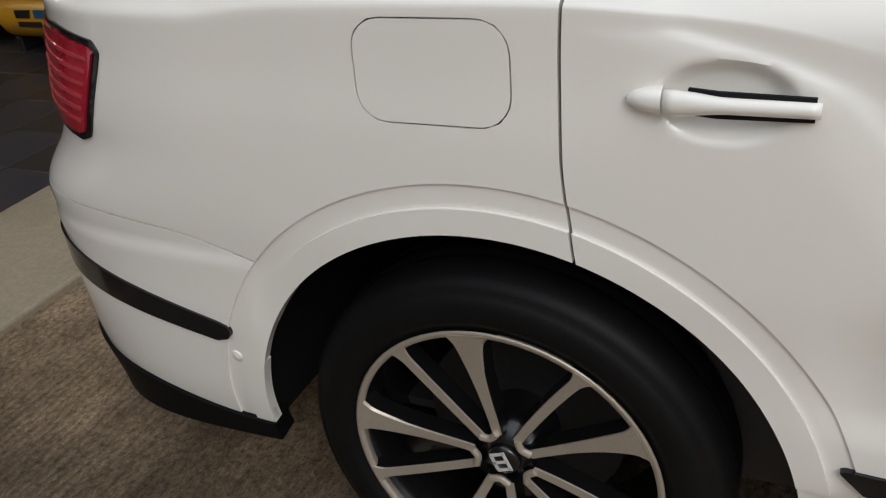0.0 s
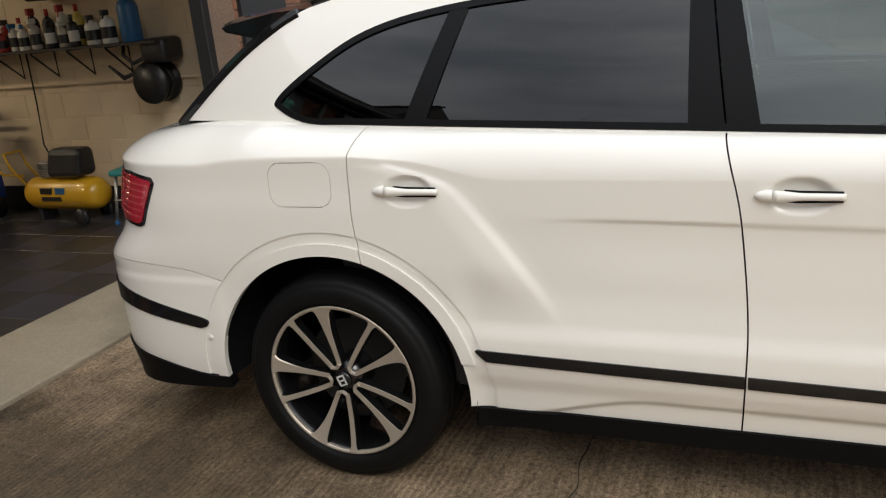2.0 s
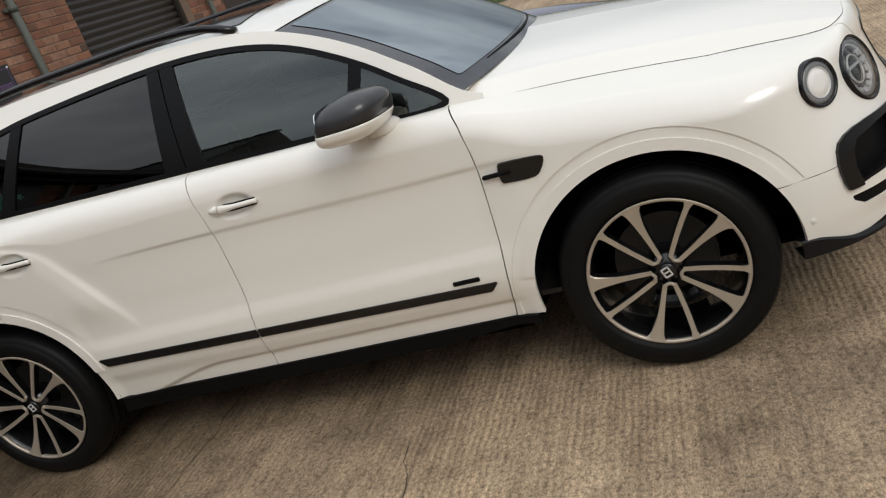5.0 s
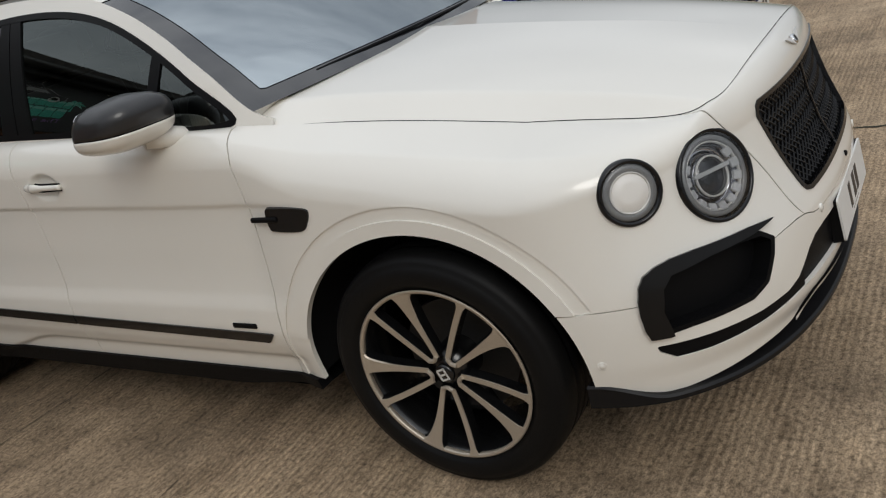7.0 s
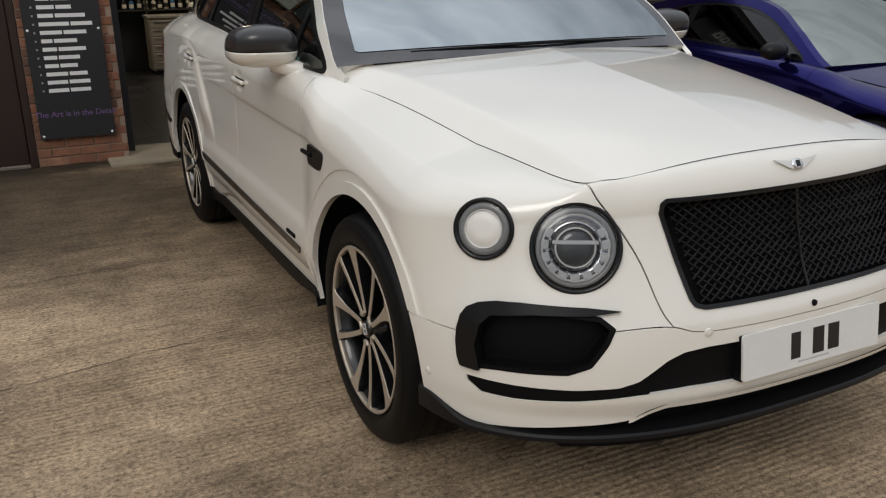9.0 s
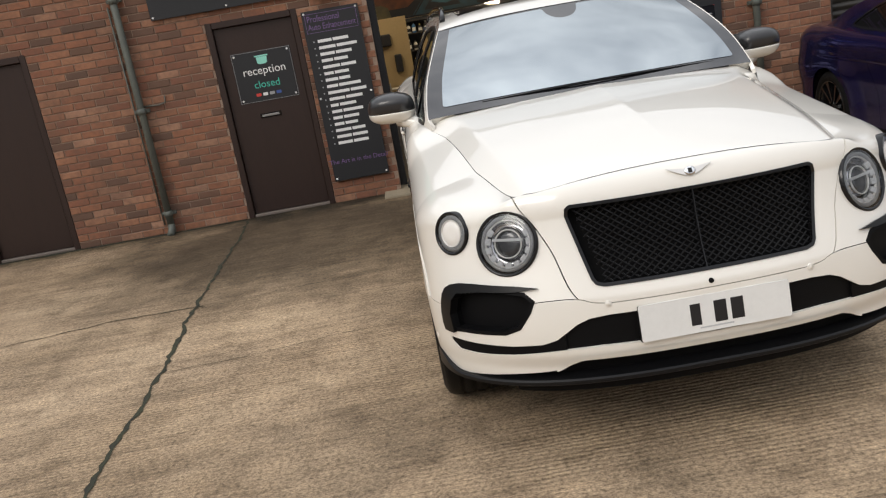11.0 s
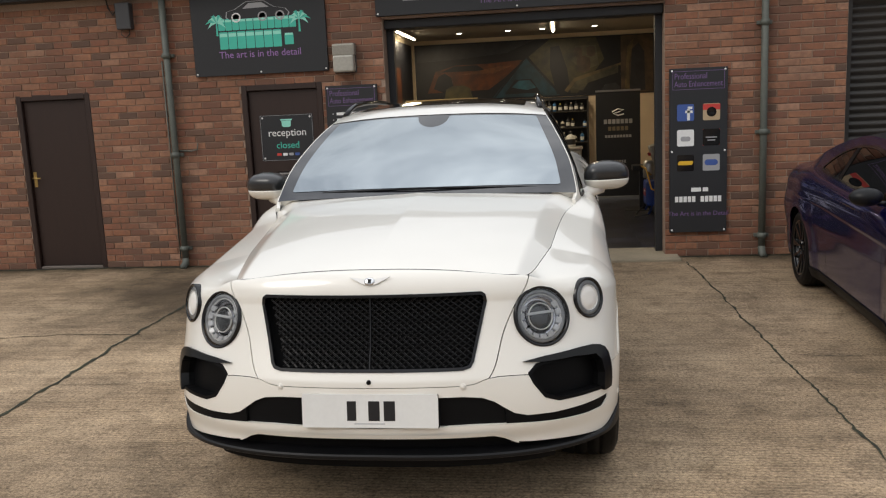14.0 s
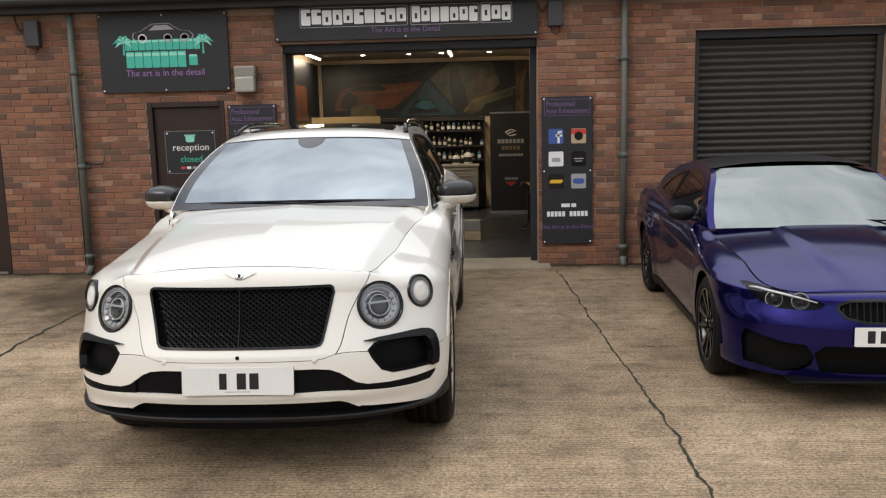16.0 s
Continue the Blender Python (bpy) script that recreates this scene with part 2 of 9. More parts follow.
# ---- ground ----
def ribbed_concrete():
    m = bpy.data.materials.new("ribbed_concrete")
    m.use_nodes = True
    n, l = m.node_tree.nodes, m.node_tree.links
    p = n["Principled BSDF"]
    p.inputs["Roughness"].default_value = 0.82
    p.inputs["Specular IOR Level"].default_value = 0.35
    tc = n.new("ShaderNodeTexCoord")

    def noise_of(scale, detail=6, rough=0.6, stretch=None):
        v = tc.outputs["Object"]
        if stretch:
            mp = n.new("ShaderNodeMapping")
            mp.inputs["Scale"].default_value = stretch
            l.new(v, mp.inputs["Vector"])
            v = mp.outputs[0]
        t = n.new("ShaderNodeTexNoise")
        t.inputs["Scale"].default_value, t.inputs["Detail"].default_value, t.inputs["Roughness"].default_value = scale, detail, rough
        l.new(v, t.inputs["Vector"])
        return t.outputs["Fac"]

    def ramp(sock, *stops):
        r = n.new("ShaderNodeValToRGB")
        e = r.color_ramp.elements
        while len(e) < len(stops):
            e.new(0.5)
        for el, (pos, col) in zip(e, stops):
            el.position, el.color = pos, (*col, 1)
        l.new(sock, r.inputs[0])
        return r.outputs[0]

    def mix(kind, fac, a, b):
        x = n.new("ShaderNodeMix")
        x.data_type, x.blend_type = "RGBA", kind
        if isinstance(fac, float):
            x.inputs[0].default_value = fac
        else:
            l.new(fac, x.inputs[0])
        l.new(a, x.inputs[6])
        l.new(b, x.inputs[7])
        return x.outputs[2]

    w = n.new("ShaderNodeTexWave")
    w.wave_type, w.bands_direction, w.wave_profile = "BANDS", "Y", "SIN"
    w.inputs["Scale"].default_value, w.inputs["Distortion"].default_value = 11.0, 3.4
    w.inputs["Detail"].default_value, w.inputs["Detail Scale"].default_value = 3, 0.9
    l.new(tc.outputs["Object"], w.inputs["Vector"])
    patch = ramp(noise_of(0.9, 4), (0.36, (0, 0, 0)), (0.60, (1, 1, 1)))
    base = ramp(noise_of(1.1, 9, 0.65), (0.28, (0.29, 0.228, 0.165)), (0.50, (0.52, 0.408, 0.296)), (0.72, (0.66, 0.53, 0.39)))
    speck = ramp(noise_of(48, 4, 0.7), (0.32, (0.38, 0.36, 0.33)), (0.52, (0.95, 0.94, 0.92)), (0.75, (1.25, 1.22, 1.16)))
    fine = ramp(noise_of(140, 3, 0.7, (0.5, 1, 1)), (0.35, (0.62, 0.60, 0.57)), (0.65, (1.15, 1.13, 1.1)))
    ribs = ramp(w.outputs["Fac"], (0.05, (0.82, 0.80, 0.77)), (0.6, (1.05, 1.04, 1.02)))
    white = n.new("ShaderNodeRGB")
    white.outputs[0].default_value = (1, 1, 1, 1)
    streak = ramp(noise_of(2.2, 5, 0.6, (0.35, 3.5, 1)), (0.35, (0.72, 0.70, 0.67)), (0.62, (1.08, 1.07, 1.05)))
    groove = ramp(noise_of(24, 4, 0.6, (0.045, 1, 1)), (0.34, (0.66, 0.64, 0.61)), (0.50, (1.0, 0.99, 0.97)), (0.66, (1.12, 1.10, 1.07)))
    dirt = ramp(noise_of(0.33, 7, 0.6), (0.38, (0.55, 0.53, 0.50)), (0.58, (1.0, 1.0, 1.0)))
    col = mix("MULTIPLY", 1.0, base, speck)
    col = mix("MULTIPLY", 1.0, col, fine)
    col = mix("MULTIPLY", 1.0, col, mix("MIX", patch, white.outputs[0], ribs))
    col = mix("MULTIPLY", 0.55, col, groove)
    col = mix("MULTIPLY", 0.45, col, streak)
    col = mix("MULTIPLY", 0.65, col, dirt)
    # black-green dirt along the foot of the wall, a dark patch before the garage
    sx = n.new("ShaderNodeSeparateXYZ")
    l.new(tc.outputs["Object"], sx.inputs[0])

    def calc(op, a, b):
        q = n.new("ShaderNodeMath")
        q.operation = op
        for k, v in enumerate((a, b)):
            if isinstance(v, (int, float)):
                q.inputs[k].default_value = v
            else:
                l.new(v, q.inputs[k])
        return q.outputs[0]
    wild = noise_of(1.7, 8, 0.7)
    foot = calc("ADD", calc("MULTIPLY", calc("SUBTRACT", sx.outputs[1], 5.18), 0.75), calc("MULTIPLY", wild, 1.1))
    # the patch: stained ground, with the shade beside the car put into its colour
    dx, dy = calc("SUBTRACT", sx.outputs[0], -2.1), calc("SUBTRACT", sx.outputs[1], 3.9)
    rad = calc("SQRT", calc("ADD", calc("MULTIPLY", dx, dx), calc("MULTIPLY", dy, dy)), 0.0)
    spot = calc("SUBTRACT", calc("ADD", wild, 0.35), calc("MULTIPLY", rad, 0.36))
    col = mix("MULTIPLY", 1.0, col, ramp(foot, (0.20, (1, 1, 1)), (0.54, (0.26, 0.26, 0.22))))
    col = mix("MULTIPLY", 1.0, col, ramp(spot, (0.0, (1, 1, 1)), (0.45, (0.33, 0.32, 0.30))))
    blot = ramp(noise_of(5.5, 8, 0.72), (0.36, (0.62, 0.60, 0.57)), (0.50, (1, 1, 1)), (0.68, (1.15, 1.13, 1.09)))
    col = mix("MULTIPLY", 0.8, col, blot)
    # pebbles of the aggregate showing at the worn surface
    pebble = ramp(noise_of(150, 3, 0.8), (0.36, (0.60, 0.57, 0.54)), (0.50, (1, 1, 1)), (0.64, (1.22, 1.18, 1.12)))
    col = mix("MULTIPLY", 0.75, col, pebble)
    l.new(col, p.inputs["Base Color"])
    b1 = n.new("ShaderNodeBump")
    b1.inputs["Strength"].default_value, b1.inputs["Distance"].default_value = 0.5, 0.006
    sep = n.new("ShaderNodeMath")
    sep.operation = "MULTIPLY"
    l.new(w.outputs["Fac"], sep.inputs[0])
    bw = n.new("ShaderNodeRGBToBW")
    l.new(patch, bw.inputs[0])
    l.new(bw.outputs[0], sep.inputs[1])
    l.new(sep.outputs[0], b1.inputs["Height"])
    b2 = n.new("ShaderNodeBump")
    b2.inputs["Strength"].default_value, b2.inputs["Distance"].default_value = 0.8, 0.004
    l.new(noise_of(110, 6, 0.75), b2.inputs["Height"])
    l.new(b1.outputs[0], b2.inputs["Normal"])
    l.new(b2.outputs[0], p.inputs["Normal"])
    return m


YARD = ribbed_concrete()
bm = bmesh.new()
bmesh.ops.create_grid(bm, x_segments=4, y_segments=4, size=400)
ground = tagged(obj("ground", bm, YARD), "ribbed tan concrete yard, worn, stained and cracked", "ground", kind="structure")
CRACK = material("dark_mossy_crack", (0.020, 0.019, 0.014), 0.95, grain=0.6, grain_scale=40, stain=0.6, stain_scale=5, dark=(0.045, 0.05, 0.022))


def crack(pts, width, label, wobble=0.02, seed=1, step=0.05):
    """A broken joint across the slab as a thin irregular sunken-looking strip of dirt."""
    rnd = random.Random(seed)
    P = [Vector((*q, 0)) for q in pts]
    line = []
    for a, b in zip(P, P[1:]):
        k = max(2, int((b - a).length / step))
        line += [a.lerp(b, i / k) for i in range(k)]
    line.append(P[-1])
    bm = bmesh.new()
    prev = None
    off = 0.0
    for i, p in enumerate(line):
        d = (line[min(i + 1, len(line) - 1)] - line[max(i - 1, 0)]).normalized()
        s = Vector((-d.y, d.x, 0))
        off = 0.8 * off + rnd.uniform(-wobble, wobble) * 0.6
        w = width * rnd.uniform(0.35, 1.25)
        q = [bm.verts.new(p + s * (off - w) + Vector((0, 0, 0.0042))), bm.verts.new(p + s * (off + w) + Vector((0, 0, 0.0042)))]
        if prev:
            bm.faces.new((prev[0], q[0], q[1], prev[1])[::-1])
        prev = q
    bmesh.ops.recalc_face_normals(bm, faces=bm.faces)
    return tagged(obj("slab_joint", bm, CRACK), label, "joint", kind="structure")


crack([(2.03, 4.86), (2.06, 3.6), (2.10, 2.5), (2.15, 1.1), (2.19, -0.1), (2.20, -1.1), (2.24, -4.5)], 0.009, "dark mossy joint between concrete slabs", seed=3)
crack([(-2.76, 5.15), (-2.69, 3.0), (-2.62, 0.95), (-2.58, -0.45), (-2.52, -4.5)], 0.017, "dark mossy joint between concrete slabs", seed=4)
crack([(-6.5, 1.75), (-4.05, 2.05), (-3.28, 2.19), (-2.62, 2.16)], 0.006, "hairline crack across the concrete", seed=5)
crack([(-2.66, 2.12), (-1.6, 2.25), (-0.4, 2.2)], 0.0025, "hairline crack across the concrete", seed=6)
crack([(2.14, 1.55), (2.9, 1.50), (4.2, 1.55)], 0.004, "hairline crack across the concrete", seed=7)
crack([(-1.2, 1.10), (-1.9, 0.95), (-2.6, 0.92)], 0.0022, "hairline crack across the concrete", seed=8)
crack([(-9.0, 5.16), (-6.0, 5.14), (-4.6, 5.16), (-3.4, 5.15), (-2.8, 5.16)], 0.035, "line of dirt and moss along the wall foot", seed=9, wobble=0.012)
crack([(1.95, 5.15), (3.0, 5.16), (5.6, 5.16)], 0.03, "line of dirt and moss along the wall foot", seed=10, wobble=0.012)
# raised threshold of the garage
STEP = material("smooth_threshold_concrete", (0.34, 0.285, 0.20), 0.8, grain=0.35, grain_scale=60, stain=0.55, stain_scale=1.6, dark=(0.13, 0.11, 0.08), bump=0.4, bump_scale=70)
bm = boxed((-1.30, 4.90, -0.05), (1.98, 5.66, 0.028), 0.012, 2)
tagged(obj("threshold", bm, STEP), "worn concrete threshold ramp of the garage", "threshold", kind="structure")

# ---- the garage front ----
WALL_T = 0.33
BF = FACE + 0.014            # brick faces
MF = FACE + 0.022            # mortar face
OPEN_L, OPEN_R, OPEN_T = -1.12, 1.845, 2.66
TOPZ = 3.07
HOLES = [(-5.50, -4.585, 0.0, 2.05), (-2.765, -1.835, 0.0, 2.04), (OPEN_L, OPEN_R, 0.0, OPEN_T), (3.645, 5.80, 0.0, 2.69), (6.65, 7.60, 0.0, 2.05)]
XW, XE = -9.0, 9.6
bm = bmesh.new()
xs = sorted({XW, XE, *[h[0] for h in HOLES], *[h[1] for h in HOLES]})
for x0, x1 in zip(xs, xs[1:]):
    z0 = max([h[3] for h in HOLES if h[0] <= x0 + 1e-6 and h[1] >= x1 - 1e-6] or [0.0])
    box(bm, (x0, MF, z0), (x1, FACE + WALL_T, TOPZ))
wall_front = tagged(obj("wall_front", bm, MORTAR), "weathered red brick garage front with recessed mortar", "wall", kind="structure")
FASCIA = material("black_fascia_board", (0.022, 0.022, 0.024), 0.5, grain=0.3, grain_scale=40, stain=0.3, stain_scale=2)
tagged(obj("fascia", boxed((XW, FACE - 0.14, TOPZ + 0.0), (XE, FACE + 0.3, TOPZ + 0.16), 0.008), FASCIA), "black painted fascia under the roof edge", "fascia", kind="structure")
bm = bmesh.new()
tube(bm, [(XW, FACE - 0.20, TOPZ + 0.13), (XE, FACE - 0.20, TOPZ + 0.13)], 0.06, 10)
tagged(obj("gutter", bm, FASCIA, smooth=True), "black half round gutter along the eaves", "gutter", kind="structure")
ROOF_TILE = material("dark_roof_sheet", (0.06, 0.055, 0.05), 0.8, grain=0.4, grain_scale=10, stain=0.4, stain_scale=1)
bm = bmesh.new()
V = [(XW, FACE - 0.24, TOPZ + 0.17), (XE, FACE - 0.24, TOPZ + 0.17), (XE, 13.0, 4.6), (XW, 13.0, 4.6)]
vs = [bm.verts.new(v) for v in V] + [bm.verts.new((v[0], v[1], v[2] + 0.08)) for v in V]
for f in ((3, 2, 1, 0), (4, 5, 6, 7), (0, 1, 5, 4), (1, 2, 6, 5), (2, 3, 7, 6), (3, 0, 4, 7)):
    bm.faces.new([vs[i] for i in f])
tagged(obj("roof", bm, ROOF_TILE), "dark pitched roof of the garage row", "roof", kind="structure")
# closing walls round the building
for nm, lo, hi in (("wall_end_west", (XW, FACE + WALL_T, 0), (XW + 0.2, 13, 4.2)), ("wall_end_east", (XE - 0.2, FACE + WALL_T, 0), (XE, 13, 4.2)), ("wall_rear", (XW, 12.9, 0), (XE, 13.1, 4.6))):
    tagged(obj(nm, boxed(lo, hi), MORTAR), "plain outer wall of the garage row", "wall", kind="structure")


WEATHERBAR = material("scuffed_weather_bar", (0.17, 0.14, 0.12), 0.6, grain=0.4, grain_scale=50)


def wood_door(name, x0, x1, top, label, handle_side):
    d = tagged(empty(name), label, "door", kind="structure")
    bm = bmesh.new()
    for lo, hi in (((x0, FACE + 0.012, 0.0), (x0 + 0.062, FACE + 0.12, top)), ((x1 - 0.062, FACE + 0.012, 0.0), (x1, FACE + 0.12, top)), ((x0 + 0.062, FACE + 0.014, top - 0.07), (x1 - 0.062, FACE + 0.12, top))):
        box(bm, lo, hi, 0.006)
    part("door_frame", bm, BROWN_DOOR, d)
    leaf = part("door_leaf", boxed((x0 + 0.066, FACE + 0.055, 0.035), (x1 - 0.066, FACE + 0.10, top - 0.074), 0.004), BROWN_DOOR, d)
    part("weather_bar", boxed((x0 + 0.062, FACE + 0.02, 0.0), (x1 - 0.062, FACE + 0.10, 0.030), 0.006), WEATHERBAR, d)
    part("door_backing", boxed((x0 - 0.02, FACE + 0.13, 0), (x1 + 0.02, FACE + 0.2, top + 0.02)), BROWN_DOOR, d)
    return d, leaf


BRASS = material("worn_brass", (0.55, 0.38, 0.14), 0.35, metal=0.9, grain=0.3, grain_scale=90)
STEEL = material("dull_steel", (0.42, 0.42, 0.42), 0.4, metal=0.9, grain=0.3, grain_scale=90)
door_a, leaf = wood_door("door_1", -2.765, -1.835, 2.04, "dark brown timber reception door with a sign and letter slot", 1)
part("letter_plate", boxed((-2.42, FACE + 0.044, 1.015), (-2.20, FACE + 0.056, 1.062), 0.004), GLOSS_BLACK, leaf)
part("letter_flap", boxed((-2.40, FACE + 0.040, 1.028), (-2.22, FACE + 0.045, 1.050), 0.003), STEEL, leaf)
door_b, leaf = wood_door("door_2", -5.50, -4.585, 2.05, "dark brown timber side door with a brass lever", 1)
hp = part("handle_plate", boxed((-5.415, FACE + 0.048, 0.98), (-5.375, FACE + 0.056, 1.16), 0.003), BRASS, leaf, "brass handle plate")
part("lever", tube(bmesh.new(), [(-5.395, FACE + 0.05, 1.09), (-5.395, FACE + 0.005, 1.09), (-5.30, FACE + 0.003, 1.085)], 0.009, 8), BRASS, hp, smooth=True)
door_c, leaf = wood_door("door_3", 6.65, 7.60, 2.05, "dark brown timber door farther along the row", 1)


def roller(name, x0, x1, top):
    d = tagged(empty(name), "dark brown steel roller shutter, closed", "shutter", kind="structure")
    pitch = 0.078
    k = int(top / pitch) + 1
    bm = bmesh.new()
    prof = [(0.0, 0.0), (-0.004, 0.010), (-0.020, 0.028), (-0.022, 0.045), (-0.006, 0.066), (0.0, 0.070), (0.006, 0.074), (0.0, pitch)]
    A = [bm.verts.new((x0, y, z)) for y, z in prof]
    B = [bm.verts.new((x1, y, z)) for y, z in prof]
    for i in range(len(prof) - 1):
        bm.faces.new((A[i], B[i], B[i + 1], A[i + 1]))
    me = bpy.data.meshes.new("slat")
    bm.to_mesh(me)
    bm.free()
    for p in me.polygons:
        p.use_smooth = True
    me.materials.append(SHUTTER)
    for i in range(k):
        s = new("slat", me)
        s.parent = d
        s.location = (0, FACE + 0.19, 0.04 + i * pitch)
    part("bottom_rail", boxed((x0, FACE + 0.15, 0.0), (x1, FACE + 0.21, 0.05), 0.005), SHUTTER, d)
    for a in (x0, x1 - 0.07):
        part("guide_rail", boxed((a, FACE + 0.12, 0.0), (a + 0.07, FACE + 0.16, top)), SHUTTER, d)
    part("shutter_box", boxed((x0, FACE + 0.10, top - 0.09), (x1, FACE + 0.3, top)), BOARD, d)
    part("backing", boxed((x0, FACE + 0.24, 0), (x1, FACE + 0.30, top)), BOARD, d)
    return d


roller("roller_shutter", 3.645, 5.80, 2.69)
# steel guides and head of the open garage door
for a in (OPEN_L, OPEN_R - 0.075):
    tagged(obj("shutter_guide", boxed((a, FACE + 0.22, 0.028), (a + 0.075, FACE + 0.33, OPEN_T), 0.004), BOARD), "dark steel guide of the open roller door", "guide rail", kind="structure")
tagged(obj("shutter_head", boxed((OPEN_L, FACE + 0.10, OPEN_T - 0.10), (OPEN_R, FACE + 0.36, OPEN_T), 0.01), BOARD), "dark head box of the open roller door", "door head", kind="structure")

# downpipes
for px, nm in ((-3.575, 0), (2.83, 1), (6.2, 2)):
    dp = tagged(empty("downpipe", (px, FACE - 0.045, 0)), "weathered grey-green rainwater downpipe with clips", "downpipe")
    part("pipe", tube(bmesh.new(), [(0, 0, 0.02), (0, 0, 1.62), (0, 0, 3.16)], 0.036, 14), PIPE, dp, smooth=True)
    for cz in (0.22, 1.30, 2.40):
        part("pipe_collar", lathe(bmesh.new(), [(0.036, -0.03), (0.045, -0.03), (0.045, 0.03), (0.036, 0.03)], 16, pose(0, 0, cz)), PIPE, dp, smooth=True)
        part("pipe_clip", boxed((-0.075, 0.02, cz - 0.018), (0.075, 0.058, cz + 0.018), 0.003), PIPE, dp)
    part("pipe_shoe", tube(bmesh.new(), [(0, 0, 0.10), (0, -0.02, 0.05), (0, -0.10, 0.012)], 0.038, 12), PIPE, dp, smooth=True)

# boxes, wires and the bulkhead lamp on the wall
BOXGREY = material("dark_alarm_box", (0.045, 0.045, 0.048), 0.5, grain=0.3, grain_scale=60)
WIRE = material("black_cable", (0.012, 0.012, 0.012), 0.6, grain=0.2, grain_scale=60)
for bx, bz in ((-4.03, 2.86), (2.05, 2.92)):
    a = tagged(obj("alarm_box", boxed((bx - 0.085, FACE - 0.08, bz - 0.15), (bx + 0.085, FACE + 0.014, bz + 0.14), 0.012, 2), BOXGREY), "dark grey plastic box on the brickwork", "junction box")
    bm = bmesh.new()
    tube(bm, [(-0.04, -0.03, -0.14), (-0.05, -0.04, -0.20), (0.0, -0.04, -0.24), (0.05, -0.04, -0.20), (0.04, -0.03, -0.14)], 0.006, 6)
    tagged(obj("cable_loop", bm, WIRE, smooth=True), "black cable looped at the wall box", "cable").matrix_basis = pose(bx, FACE - 0.005, bz)
    bm = bmesh.new()
    tube(bm, [(-0.08, -0.0, 0.10), (-0.15, -0.0, 0.02), (-0.20, -0.0, 0.10), (-0.22, -0.005, 0.24)], 0.008, 6)
    tagged(obj("cable", bm, WIRE, smooth=True), "black cable rising from the wall box", "cable").matrix_basis = pose(bx, FACE - 0.005, bz)
tagged(obj("wall_conduit", tube(bmesh.new(), [(-3.655, FACE - 0.004, 0.10), (-3.655, FACE - 0.004, 1.2), (-3.655, FACE - 0.004, 2.35)], 0.009, 6), PIPE, smooth=True), "thin grey conduit beside the downpipe", "conduit")
tagged(obj("wall_hook", tube(bmesh.new(), [(-3.60, FACE - 0.004, 1.345), (-3.40, FACE - 0.006, 1.335), (-3.33, FACE - 0.006, 1.35), (-3.32, FACE - 0.004, 1.42)], 0.008, 6), PIPE, smooth=True), "bent rusty rod fixed to the brickwork", "hook")
lamp = tagged(empty("bulkhead_lamp", (-1.545, FACE + 0.01, 2.27)), "grey weathered bulkhead lamp over the sign", "wall lamp")
part("lamp_housing", boxed((-0.125, -0.10, 0.02), (0.125, 0.0, 0.155), 0.02, 2), material("aged_alloy", (0.30, 0.28, 0.24), 0.5, metal=0.3, grain=0.4, grain_scale=50), lamp)
part("lamp_glass", boxed((-0.115, -0.13, -0.15), (0.115, -0.01, 0.03), 0.02, 2), material("dirty_lamp_glass", (0.42, 0.40, 0.35), 0.3, grain=0.4, grain_scale=30, coat=0.5), lamp)
part("lamp_back", boxed((-0.12, -0.02, -0.155), (0.12, 0.006, 0.155)), BOXGREY, lamp)

# ---- signs ----
TEAL = material("teal_print", (0.06, 0.50, 0.38), 0.5, grain=0.1, grain_scale=40)
TEAL_PALE = material("pale_teal_print", (0.30, 0.72, 0.60), 0.5, grain=0.1, grain_scale=40)
PURPLE = material("purple_print", (0.115, 0.065, 0.24), 0.5, grain=0.1, grain_scale=40)
LILAC = material("lilac_print", (0.180, 0.102, 0.252), 0.5, grain=0.1, grain_scale=40)
WHITE = material("white_print", (0.80, 0.80, 0.79), 0.5, grain=0.1, grain_scale=40)
OUTLINE = material("grey_print", (0.35, 0.35, 0.36), 0.5, grain=0.1, grain_scale=40)
RED = material("red_print", (0.55, 0.05, 0.04), 0.5, grain=0.1, grain_scale=40)
BLUE = material("blue_print", (0.05, 0.10, 0.33), 0.5, grain=0.1, grain_scale=40)
YELLOW = material("yellow_print", (0.75, 0.45, 0.03), 0.5, grain=0.1, grain_scale=40)
TAN = material("tan_print", (0.48, 0.36, 0.22), 0.5, grain=0.1, grain_scale=40)


def board(name, x0, x1, z0, z1, label, depth=0.02, y=FACE):
    b = tagged(empty(name, ((x0 + x1) / 2, y - depth, (z0 + z1) / 2)), label, "sign")
    part("panel", boxed((-(x1 - x0) / 2, 0, -(z1 - z0) / 2), ((x1 - x0) / 2, depth + 0.013, (z1 - z0) / 2), 0.003), BOARD, b)
    return b


def flat(b, x, z, w, h, mat, name="print_bar", d=0.0016, r=0.0, shear=0.0):
    pts = rounded(w, h, r, 4) if r else [(-w / 2, -h / 2), (w / 2, -h / 2), (w / 2, h / 2), (-w / 2, h / 2)]
    pts = [(px + shear * py, py) for px, py in pts]
    return part(name, plate(bmesh.new(), pts, d, pose(x, 0, z, 90, 0, 0)), mat, b)


